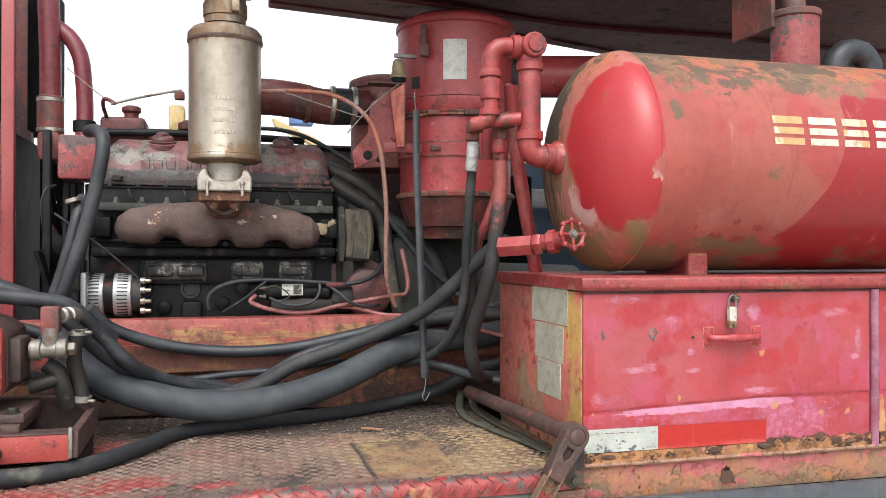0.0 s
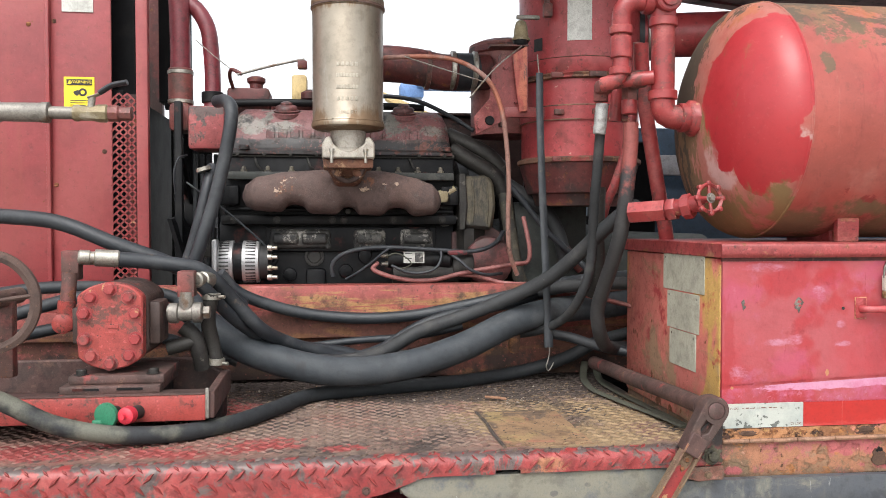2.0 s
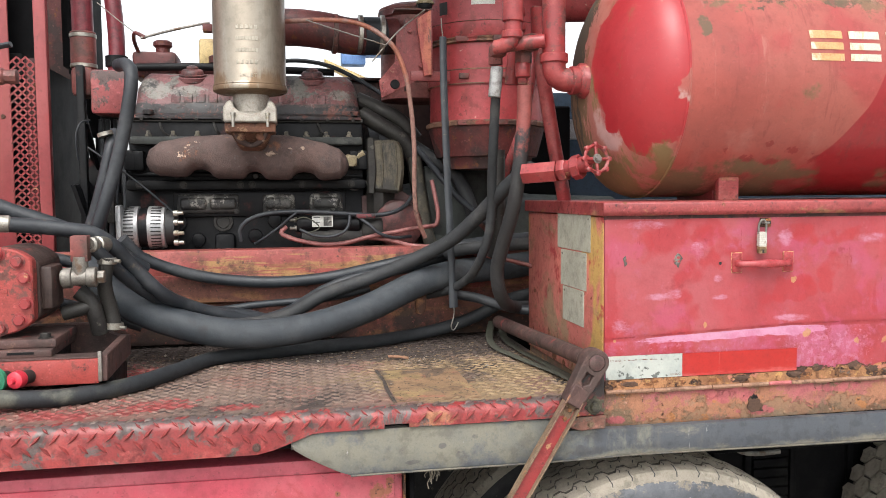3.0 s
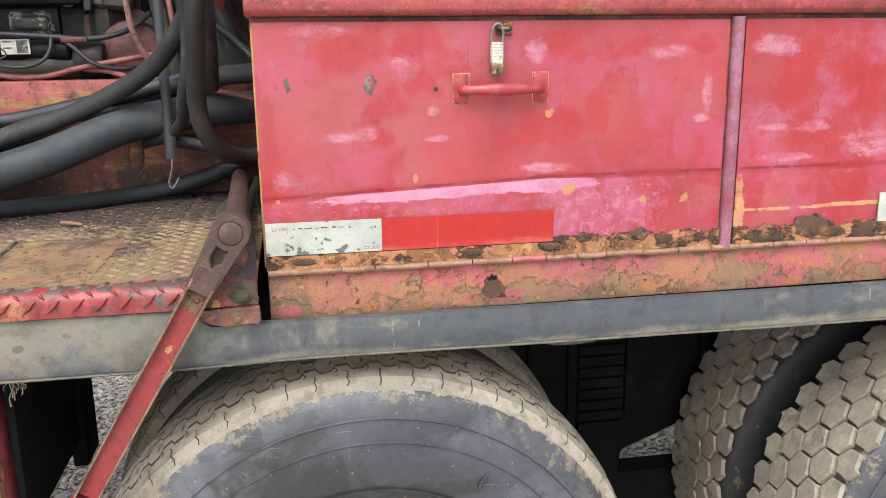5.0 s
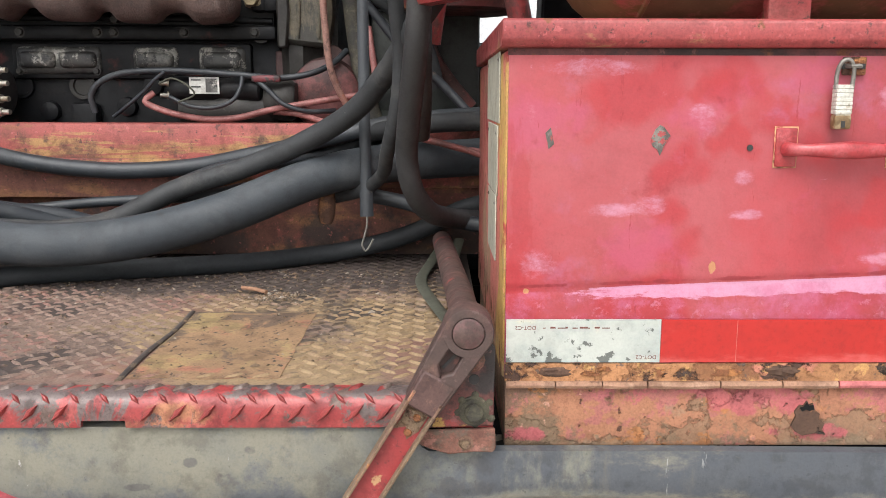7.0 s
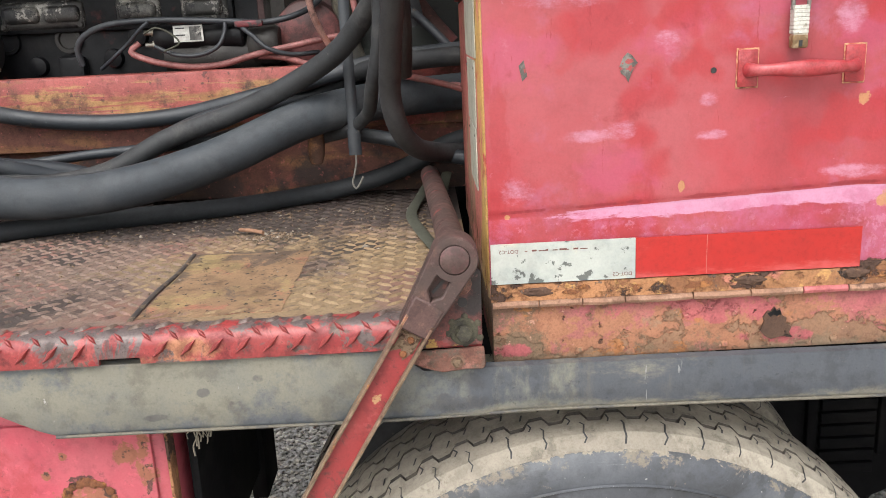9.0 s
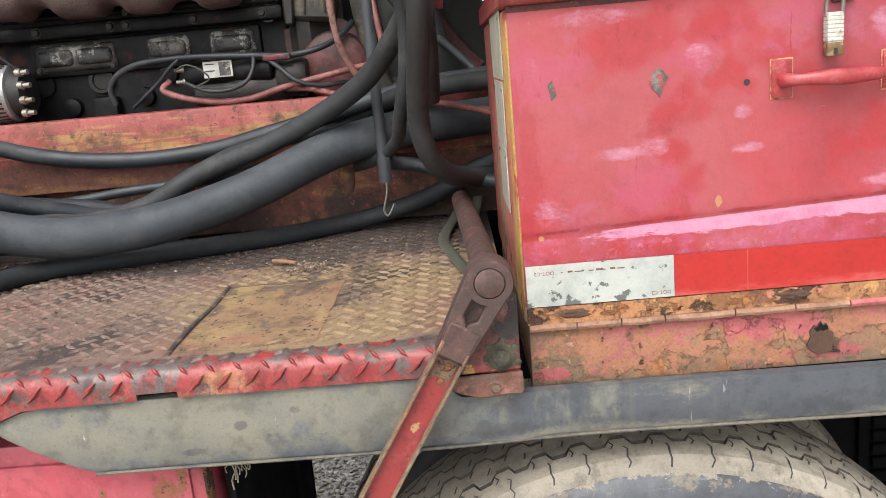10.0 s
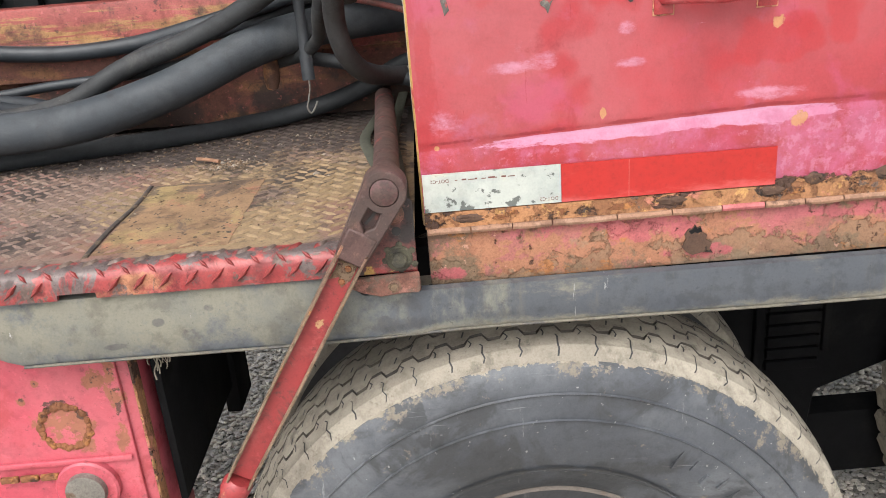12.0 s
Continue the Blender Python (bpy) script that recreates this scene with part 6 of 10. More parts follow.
part("shackle", bm_tube([(0.3565, -0.013, 1.530), (0.357, -0.013, 1.548), (0.361, -0.0135, 1.559), (0.368, -0.014, 1.5615), (0.3735, -0.014, 1.555), (0.374, -0.0135, 1.530)], 0.0024, 10, 0.004), steel_dull, lock, "thin steel shackle")
for k in range(7):
    part("lamination", bm_box(0.3555, 0.3735, -0.0195, -0.0075, 1.5035 + k * 0.0045, 1.5078 + k * 0.0045, 0.0006, 1), lock_white, lock)
part("lock_core", bm_box(0.3565, 0.3725, -0.0185, -0.0085, 1.490, 1.533), lock_metal, lock)
part("lock_base", bm_box(0.3552, 0.3738, -0.0198, -0.0072, 1.487, 1.5025, 0.0025), brass_dark, lock, "tarnished brass lock base")
part("key_slot", bm_box(0.362, 0.366, -0.0212, -0.0203, 1.489, 1.496), ink, lock)

# ---- folding lever at the deck's corner ----
lev = thing("folding_lever", (-0.04, -0.05, 1.19), "red rusty folding lever arm hinged on a shaft over the deck", "lever")
part("shaft", bm_tube([(-0.042, -0.045, 1.268), (-0.045, 0.10, 1.266), (-0.054, 0.35, 1.258), (-0.066, 0.64, 1.252)], 0.0185, 16, 0.03), lever_iron, lev, "dark red round shaft")
part("hub", bm_lathe([(0, 0.025), (0.003, 0.0278), (0.036, 0.0278), (0.039, 0.0262), (0.039, 0.0182), (0.0365, 0.0178), (0.0365, 0)], (-0.042, -0.033, 1.272), (0, -1, 0), 40), lever_iron, lev, "rusty round lever head")
part("pin", bm_lathe([(0, 0.0168), (0.0032, 0.0168), (0.0042, 0.0155), (0.0044, 0)], (-0.042, -0.0690, 1.272), (0, -1, 0), 28), hub_red, lev, "worn red pin head")
part("shaft_collar", bm_lathe([(0, 0.023), (0.004, 0.026), (0.012, 0.0265), (0.02, 0.024), (0.026, 0.019)], (-0.042, -0.036, 1.270), (-0.01, 1, -0.01), 28), lever_iron, lev, "rusty welded collar")
LD = Vector((-0.245, 0, -0.405)).normalized()
LP = Vector((-0.042, 0, 1.272))
LN = Vector((LD.z, 0, -LD.x))


def along(a, b):
    q = LP + LD * a + LN * b
    return (q.x, q.z)


for s in (-1, 1):
    part("cheek", bm_prism([along(0.0, s * 0.0276), along(0.012, s * 0.0176), along(0.022, s * 0.006), along(0.027, s * 0.0085), along(0.047, s * 0.0092), along(0.055, s * 0.0004), along(0.100, s * 0.0004), along(0.100, s * 0.0200), along(0.050, s * 0.0240)], "y", -0.0715, -0.040, 0.0018), lever_iron, lev)
part("pocket", bm_prism([along(0.020, -0.011), along(0.020, 0.011), along(0.058, 0.011), along(0.058, -0.011)], "y", -0.060, -0.041), pocket_rust, lev, "rust-brown cast pocket")
part("pocket_slot", bm_prism([along(0.022, -0.0060), along(0.022, -0.0025), along(0.049, 0.0040), along(0.050, 0.0002)], "y", -0.0612, -0.0602), ink, lev, "dark slot in the pocket")
part("neck", bm_prism([along(0.058, -0.0205), along(0.058, 0.0205), along(0.102, 0.0188), along(0.102, -0.0188)], "y", -0.0735, -0.044, 0.003), lever_iron, lev)
part("weld_scar", bm_prism([along(0.100, -0.013), along(0.098, 0.004), along(0.101, 0.013), along(0.122, 0.011), along(0.137, 0.013), along(0.128, 0.002), along(0.141, -0.006), along(0.126, -0.013)], "y", -0.0612, -0.0595), skirt_rust, lev, "orange rust scar below the neck")
# channel-shaped arm
part("arm_web", bm_prism([along(0.085, -0.015), along(0.085, 0.015), along(0.462, 0.0155), along(0.462, -0.0155)], "y", -0.060, -0.055), red_pipe, lev, "faded red channel web")
for s in (-1, 1):
    part("arm_flange", bm_prism([along(0.083, s * 0.0145), along(0.083, s * 0.0185), along(0.30, s * 0.0185), along(0.47, s * 0.0170), along(0.47, s * 0.0140), along(0.30, s * 0.0155)], "y", -0.074, -0.050, 0.001), skirt_rust, lev, "rust-edged flange")
tip = LP + LD * 0.467
part("tip", bm_lathe([(0, 0.016), (0.006, 0.021), (0.022, 0.021), (0.03, 0.017), (0.07, 0.016)], (tip.x, -0.060, tip.z), LD, 20), red_pipe, lev, "round socket end")
for a in (0.115, 0.135):
    q = LP + LD * a
    part("weld_bead", bm_lathe([(0, 0.005), (0.003, 0.004), (0.004, 0)], (q.x + 0.004, -0.060, q.z), (0, -1, 0), 8), rust_flake, lev)
for line in ([(-0.058, 0.755, 1.235), (-0.085, 0.678, 1.206), (-0.104, 0.531, 1.199), (-0.087, 0.395, 1.199), (-0.062, 0.266, 1.199), (-0.045, 0.181, 1.199), (-0.035, 0.10, 1.199)],
             [(-0.03, 0.755, 1.235), (-0.046, 0.651, 1.203), (-0.050, 0.495, 1.199), (-0.040, 0.329, 1.199), (-0.032, 0.209, 1.199), (-0.028, 0.12, 1.199)]):
    tagged(part("webbing_strap", bm_tube(line, 0.0105, 10, 0.02, 0.3), webbing), "olive webbing strap lying along the deck beside the shaft", "strap", "webbing straps")

# ---- air tank ----
TY, TZ, TR = 0.245, 1.886, 0.274
tank = thing("air_receiver_tank", (0.9, TY, 1.61), "red steel air receiver tank with rust-brown stained top", "air tank")
prof = [(0.185, TR), (1.55, TR)]
prof += [(1.55 + 0.13 * math.sin(a), TR * math.cos(a)) for a in (0.3, 0.6, 0.9, 1.2, 1.4)] + [(1.68, 0)]
part("shell", bm_lathe(prof, (0, TY, TZ), (1, 0, 0), 72), tank_red, tank, "red shell with brown stains along the top", 30)
head = [(0.047, 0.0)] + [(0.178 - 0.131 * math.cos(a), TR * math.sin(a) ** 0.9) for a in (0.15, 0.3, 0.5, 0.7, 0.9, 1.1, 1.25, 1.4, 1.5)] + [(0.178, TR), (0.186, TR), (0.186, 0.0)]
part("dished_head", bm_lathe(head, (0, TY, TZ), (1, 0, 0), 72), tank_cap, tank, "dished end with a bright red repaint patch", 60)
part("seam", bm_lathe([(0.177, TR - 0.001), (0.180, TR + 0.0025), (0.184, TR + 0.0025), (0.187, TR - 0.001)], (0, TY, TZ), (1, 0, 0), 72, closed=True), tank_cap, tank, "welded seam")
for x in (0.345, 1.25):
    part("foot", bm_box(x - 0.026, x + 0.026, 0.095, 0.115, 1.604, 1.70, 0.003), red_rim, tank, "flat red foot")
    part("saddle", bm_prism([(0.15, 1.604), (0.33, 1.604), (0.33, 1.65), (0.24, 1.632), (0.15, 1.65)], "x", x - 0.012, x + 0.012), red_rim, tank)
part("nozzle", bm_lathe([(-0.008, 0.036), (0.0, 0.043), (0.03, 0.043), (0.034, 0.036)], (0.035, TY, 1.893), (1, 0, 0), 8), red_pipe, tank, "hexagonal port")
part("top_stub", bm_cyl((0.728, 0.24, 2.13), (0.728, 0.24, 2.292), 0.062, 32, 0.003), red_peel, tank, "peeling red riser")
part("stub_ring", bm_cyl((0.728, 0.24, 2.285), (0.728, 0.24, 2.305), 0.067, 32, 0.003), red_oily, tank)
# stencil shapes on the shell: stacked plain bars in the letters' places
for x0, x1 in ((0.468, 0.548), (0.564, 0.640), (0.658, 0.728), (0.748, 0.822), (0.842, 0.93), (0.948, 1.04)):
    for z0, z1 in ((1.909, 1.925), (1.934, 1.950), (1.959, 1.977)):
        bm = bmesh.new()
        rowsv = []
        for k in range(4):
            z = z0 + (z1 - z0) * k / 3
            y = TY - math.sqrt(TR ** 2 - (z - TZ) ** 2) - 0.0012
            rowsv.append((bm.verts.new((x0, y, z)), bm.verts.new((x1, y, z))))
        for a, b in zip(rowsv, rowsv[1:]):
            bm.faces.new((a[0], a[1], b[1], b[0]))
        part("stencil_bar", bm, mark_white, tank, "cream and orange painted bar")

# ---- valve manifold beside the tank ----
man = thing("pipe_manifold", (-0.03, 0.25, 1.6), "red steel pipe manifold with elbows, tees and a hand valve", "pipe manifold")


def pipe(p, r, name="pipe", label="", m=None, seg=20):
    return part(name, bm_tube(p, r, seg, 0.012, 1.0, None, len(p) > 2), m or red_pipe, man, label)


def collar(p, d, r, h, name="collar", m=None, sides=24):
    d = Vector(d).normalized()
    return part(name, bm_lathe([(-h / 2, r * 0.93), (-h / 2 + 0.002, r), (h / 2 - 0.002, r), (h / 2, r * 0.93)], p, d, sides), m or red_pipe, man)


pipe([(-0.030, 0.245, 2.13), (-0.030, 0.245, 1.95)], 0.0275, label="thick vertical pipe")
pipe([(-0.030, 0.245, 1.955), (-0.030, 0.245, 1.925), (-0.022, 0.245, 1.902), (0.0, 0.242, 1.894), (0.045, 0.24, 1.893)], 0.0285, "elbow")
collar((-0.030, 0.245, 1.945), (0, 0, 1), 0.034, 0.022)
collar((0.018, 0.241, 1.893), (1, 0, 0), 0.034, 0.02)
collar((-0.030, 0.245, 2.115), (0, 0, 1), 0.033, 0.022)
pipe([(-0.030, 0.245, 2.12), (-0.031, 0.245, 2.185)], 0.030, "tee")
part("plug", bm_lathe([(0, 0.030), (0.03, 0.031), (0.034, 0.027), (0.034, 0.020), (0.040, 0.019), (0.042, 0.0)], (-0.031, 0.235, 2.162), (0, -1, 0), 12), red_pipe, man, "round pipe plug")
pipe([(-0.031, 0.245, 2.162), (-0.075, 0.245, 2.162)], 0.021, "nipple")
collar((-0.068, 0.245, 2.162), (1, 0, 0), 0.029, 0.022)
pipe([(-0.080, 0.245, 2.162), (-0.112, 0.246, 2.158), (-0.128, 0.248, 2.14), (-0.130, 0.25, 2.10)], 0.022, "elbow")
collar((-0.130, 0.25, 2.095), (0, 0, 1), 0.027, 0.02)
pipe([(-0.130, 0.25, 2.10), (-0.130, 0.25, 1.99)], 0.0195)
collar((-0.130, 0.25, 2.055), (0, 0, 1), 0.025, 0.05, "union")
collar((-0.132, 0.25, 2.0), (0, 0, 1), 0.025, 0.018)
pipe([(-0.132, 0.25, 2.0), (-0.134, 0.25, 1.985), (-0.15, 0.255, 1.975), (-0.165, 0.27, 1.972)], 0.018, "elbow")
pipe([(-0.165, 0.29, 1.975), (-0.10, 0.255, 1.982), (-0.055, 0.235, 1.985)], 0.0165)
part("tee_body", bm_box(-0.172, -0.13, 0.29, 0.33, 1.955, 1.99, 0.012), red_oily, man)
collar((-0.153, 0.326, 1.955), (0, 0, 1), 0.018, 0.03, "hose_nut", red_oily, 6)
ferrule_zinc = layered("dull_zinc_ferrule", (0.42, 0.42, 0.41), 0.45, metal=0.2, grime=0.4, layers=[dict(c=(0.22, 0.21, 0.2), s=40, lo=0.5, hi=0.6, w=0.8, ro=0.72)])
part("ferrule", bm_lathe([(0, 0.0145), (0.003, 0.0158), (0.012, 0.0152), (0.014, 0.0158), (0.026, 0.0152), (0.028, 0.0158), (0.07, 0.0155), (0.074, 0.014)], (-0.1555, 0.33, 1.862), (0.008, 0, 0.08), 20), ferrule_zinc, man, "white crimped ferrule")
collar((-0.082, 0.272, 1.985), (0.3, -1, 0), 0.022, 0.045, "hex_cap", red_oily, 6)
collar((-0.090, 0.298, 1.955), (0, 0, 1), 0.021, 0.03, "hose_nut", red_oily, 6)
collar((-0.091, 0.299, 1.925), (0, 0, 1), 0.019, 0.035, "ferrule", red_pipe)
pipe([(-0.088, 0.37, 2.16), (-0.092, 0.37, 2.0), (-0.098, 0.38, 1.90)], 0.0165, label="thin pipe behind the manifold")
pipe([(-0.070, 0.42, 2.17), (-0.070, 0.42, 1.99)], 0.017)
for z in (2.13, 2.09, 2.05):
    collar((-0.070, 0.42, z), (0, 0, 1), 0.0215, 0.018)
# valve with a cast hand wheel
pipe([(-0.094, 0.278, 1.671), (-0.028, 0.222, 1.676)], 0.027, "hex_body", "squared valve nipple", red_pipe, 6)
pipe([(-0.030, 0.224, 1.676), (0.022, 0.150, 1.692)], 0.019)
collar((-0.018, 0.210, 1.678), (0.8, -0.7, 0.15), 0.027, 0.020, "valve_nut", red_pipe, 6)
collar((0.006, 0.180, 1.684), (0.75, -0.75, 0.2), 0.029, 0.022, "valve_nut", red_pipe, 8)
hub = Vector((0.030, 0.120, 1.701))
ax = Vector((0.22, -0.95, 0.15)).normalized()
_, hu, hv = frame_of(ax)
hw = part("hand_wheel", bm_lathe([(-0.005, 0.028), (0, 0.035), (0.005, 0.031), (0, 0.026)], hub, ax, 40, closed=True), red_pipe, man, "scalloped red hand wheel")
for k in range(8):
    a = 2 * math.pi * k / 8
    d = hu * math.cos(a) + hv * math.sin(a)
    part("lobe", bm_lathe([(-0.006, 0.003), (-0.004, 0.006), (0.004, 0.006), (0.006, 0.003)], hub + d * 0.034, ax, 10), red_pipe, hw)
    if k % 2 == 0:
        part("spoke", bm_tube([hub, hub + d * 0.030], 0.0042, 8, 0.01, 1, None, False), red_pipe, hw)
part("wheel_nut", bm_bolt(hub + ax * 0.003, ax, 0.008, 0.006), steel_dull, hw)
pipe([(0.015, 0.160, 1.690), (0.030, 0.120, 1.701)], 0.007, "stem")

# ---- air cleaner ----
band_rust = layered("rusty_band_steel", (0.17, 0.085, 0.055), 0.75, grime=0.4, layers=[
    dict(c=(0.27, 0.15, 0.08), s=22, lo=0.52, hi=0.62, w=0.8, ro=0.74), dict(c=(0.06, 0.035, 0.028), s=16, lo=0.53, hi=0.6, w=0.85, ro=0.74), dict(c=(0.27, 0.04, 0.04), s=12, lo=0.58, hi=0.63, w=0.85)])
ac = thing("air_cleaner", (-0.03, 0.90, 1.70), "large red drum air cleaner with clamp bands", "air cleaner")
AX, AY = -0.035, 0.905
part("upper_drum", bm_lathe([(2.085, 0.184), (2.09, 0.188), (2.13, 0.188), (2.134, 0.184), (2.15, 0.184), (2.355, 0.186), (2.36, 0.192), (2.372, 0.193), (2.382, 0.188), (2.40, 0.15), (2.41, 0.0)], (AX, AY, 0), (0, 0, 1), 64), red_can, ac, "red lidded drum")
part("middle_drum", bm_lathe([(1.842, 0.178), (1.95, 0.178), (1.952, 0.183), (1.992, 0.183), (1.994, 0.178), (2.075, 0.178)], (AX, AY, 0), (0, 0, 1), 64), red_can, ac, "red drum with a riveted band")
part("clamp_band", bm_lathe([(2.070, 0.180), (2.073, 0.189), (2.079, 0.186), (2.085, 0.190), (2.091, 0.184)], (AX, AY, 0), (0, 0, 1), 64, closed=True), band_rust, ac, "rusty clamp band")
part("bowl_flange", bm_lathe([(1.826, 0.18), (1.828, 0.190), (1.838, 0.192), (1.844, 0.184)], (AX, AY, 0), (0, 0, 1), 64), band_rust, ac)
for z in (2.132, 1.951, 1.993):
    part("rust_seam", bm_lathe([(z - 0.002, 0.184), (z, 0.1895 if z > 2.1 else 0.1845), (z + 0.002, 0.184)], (AX, AY, 0), (0, 0, 1), 64, closed=True), band_rust, ac)
part("dust_bowl", bm_lathe([(1.70, 0.0), (1.70, 0.135), (1.735, 0.145), (1.738, 0.16), (1.826, 0.184)], (AX, AY, 0), (0, 0, 1), 56), red_dark, ac, "dark red dust bowl")
for z, w in ((2.08, 0.05), (1.972, 0.03), (1.835, 0.04)):
    for k in (-0.6, 0.0, 0.55):
        q = Vector((AX + 0.187 * math.sin(k), AY - 0.187 * math.cos(k), z))
        part("toggle_clip", bm_box(q.x - w / 2, q.x + w / 2, q.y - 0.008, q.y + 0.004, z - 0.008, z + 0.008, 0.002), red_oily, ac)


def patch_on_drum(name, x0, x1, z0, z1, r, material, label):
    b = bmesh.new()
    cols = []
    for i in range(9):
        a = x0 + (x1 - x0) * i / 8
        cols.append([b.verts.new((AX + r * math.sin(a), AY - r * math.cos(a), z)) for z in (z0, z1)])
    for p, q in zip(cols, cols[1:]):
        b.faces.new((p[0], q[0], q[1], p[1]))
    part(name, b, material, ac, label)


patch_on_drum("paper_label", -0.47, -0.09, 2.178, 2.300, 0.1865, label_white, "blank white paper label")
patch_on_drum("small_label", -1.08, -0.90, 2.158, 2.195, 0.1863, ink, "small black printed label")
part("lid_latch", bm_box(-0.183, -0.170, 0.745, 0.765, 2.25, 2.345, 0.003), red_oily, ac)
part("latch_toggle", bm_box(-0.190, -0.164, 0.735, 0.757, 2.245, 2.285, 0.004), red_oily, ac)
part("outlet_duct", bm_cyl((0.10, 0.92, 2.235), (0.55, 0.80, 2.235), 0.068, 32), red_can, ac, "dark red outlet duct")
part("outlet_clamp", bm_lathe([(-0.012, 0.070), (-0.009, 0.076), (0.009, 0.076), (0.012, 0.070)], (0.19, 0.895, 2.235), (0.966, -0.25, 0), 36), zinc, ac, "steel band clamp")
part("outlet_sleeve", bm_lathe([(-0.03, 0.069), (-0.028, 0.074), (0.0, 0.074)], (0.17, 0.90, 2.235), (0.966, -0.25, 0), 36), rubber, ac)
# smaller drum beside it
drum_dull = layered("dull_drum_red", (0.215, 0.062, 0.055), 0.55, chips=0.5, grime=0.4, layers=[
    dict(c=(0.14, 0.055, 0.045), s=7, lo=0.48, hi=0.62, w=0.8, ro=0.72, st=(1.5, 1.5, 0.5)),
    dict(c=(0.30, 0.125, 0.105), s=10, lo=0.55, hi=0.66, w=0.7, ro=0.72)])
pc = thing("precleaner_drum", (-0.26, 1.06, 1.9), "smaller dark red drum beside the air cleaner", "air cleaner")
part("drum", bm_lathe([(1.93, 0.115), (2.205, 0.115), (2.21, 0.120), (2.222, 0.120), (2.235, 0.09), (2.24, 0)], (-0.235, 1.06, 0), (0, 0, 1), 40), drum_dull, pc)
part("rim_band", bm_lathe([(2.19, 0.117), (2.195, 0.122), (2.212, 0.122), (2.216, 0.117)], (-0.235, 1.06, 0), (0, 0, 1), 40, closed=True), red_dark, pc)
# intake duct
du = thing("intake_duct", (-0.5, 0.97, 2.05), "rust-brown intake duct with band clamps above the engine", "duct")
part("duct", bm_tube([(-0.80, 1.06, 2.03), (-0.79, 1.02, 2.09), (-0.73, 0.98, 2.135), (-0.64, 0.96, 2.140), (-0.54, 0.955, 2.132), (-0.46, 0.96, 2.118), (-0.31, 0.98, 2.125)], 0.056, 28, 0.02), red_dark, du)
for x, m in ((-0.505, red_oily), (-0.428, zinc), (-0.36, zinc)):
    part("band_clamp", bm_lathe([(-0.008, 0.055), (-0.006, 0.0605), (0.006, 0.0605), (0.008, 0.055)], (x, 0.957, 2.123), (1, 0.03, -0.05), 32), m, du)
part("rubber_sleeve", bm_tube([(-0.42, 0.96, 2.12), (-0.35, 0.972, 2.123)], 0.058, 28, 0.02, 1, None, False), rubber, du)
# bracket with the bell-shaped lamp
bracket_red = layered("scuffed_bracket_paint", (0.225, 0.042, 0.040), 0.5, chips=0.6, grime=0.45, layers=[
    dict(c=(0.13, 0.040, 0.035), s=8, lo=0.49, hi=0.60, w=0.85, ro=0.74, d=9.0, st=(1.5, 1, 0.5)),
    dict(c=(0.30, 0.10, 0.085), s=11, lo=0.56, hi=0.66, w=0.7, ro=0.74),
    dict(c=(0.36, 0.22, 0.13), s=30, lo=0.66, hi=0.69, w=0.85, ro=0.76)])
br = thing("lamp_bracket", (-0.31, 0.75, 1.9), "red folded steel bracket beside the air cleaner", "bracket")
part("web", bm_prism([(-0.338, 2.10), (-0.245, 2.165), (-0.243, 1.975), (-0.285, 1.955), (-0.385, 1.905), (-0.392, 1.955), (-0.345, 2.01)], "y", 0.758, 0.763, 0.001), bracket_red, br)
# orange colour carries the highlight on the bracket's lit face
part("flange", bm_prism([(-0.283, 2.130), (-0.240, 2.160), (-0.238, 1.972), (-0.262, 1.968)], "y", 0.738, 0.742, 0.0008), layered("orange_faded_paint", (0.43, 0.125, 0.07), 0.45, grime=0.4, layers=[dict(c=(0.30, 0.05, 0.04), s=9, lo=0.48, hi=0.62, ro=0.72, st=(1.5, 1, 0.4)), dict(c=(0.09, 0.05, 0.04), s=14, lo=0.60, hi=0.64, w=0.8, ro=0.74, st=(2, 1, 0.4))]), br, "flange with its lit face painted orange")
part("edge", bm_box(-0.241, -0.236, 0.738, 0.80, 1.97, 2.16, 0.001), bracket_red, br)
part("shelf", bm_prism([(-0.345, 0.745), (-0.235, 0.735), (-0.235, 0.80), (-0.345, 0.80)], "z", 2.158, 2.162), red_oily, br)
part("post", bm_box(-0.312, -0.298, 0.765, 0.80, 1.93, 2.14, 0.002), red_oily, br)
part("bolt_hole", bm_lathe([(0, 0.014), (0.003, 0.012), (0.003, 0)], (-0.345, 0.757, 1.945), (0, -1, 0), 18), engine_black, br)
for x, z in ((-0.375, 1.925), (-0.30, 2.10), (-0.268, 2.0)):
    part("bracket_bolt", bm_bolt((x, 0.757, z), (0, -1, 0), 0.007, 0.005), bracket_red, br)
part("tie", bm_box(-0.30, -0.18, 0.755, 0.768, 1.955, 1.985, 0.003), bracket_red, br)
lamp = thing("marker_lamp", (-0.255, 0.75, 2.16), "small brass bell-shaped lamp on the bracket", "lamp")
part("bell", bm_lathe([(2.176, 0.026), (2.18, 0.027), (2.186, 0.022), (2.215, 0.0185), (2.228, 0.015), (2.234, 0.008), (2.236, 0)], (-0.255, 0.75, 0), (0, 0, 1), 24), brass, lamp)
part("base", bm_lathe([(2.161, 0.018), (2.168, 0.022), (2.177, 0.022)], (-0.255, 0.75, 0), (0, 0, 1), 24), engine_black, lamp)
part("hanger", bm_box(-0.268, -0.20, 0.745, 0.757, 2.238, 2.25, 0.002), steel_dull, lamp)
# bungee strap with hook
bg = thing("bungee_strap", (-0.21, 0.6, 1.25), "black rubber tarp strap with wire hooks, hanging down", "strap")
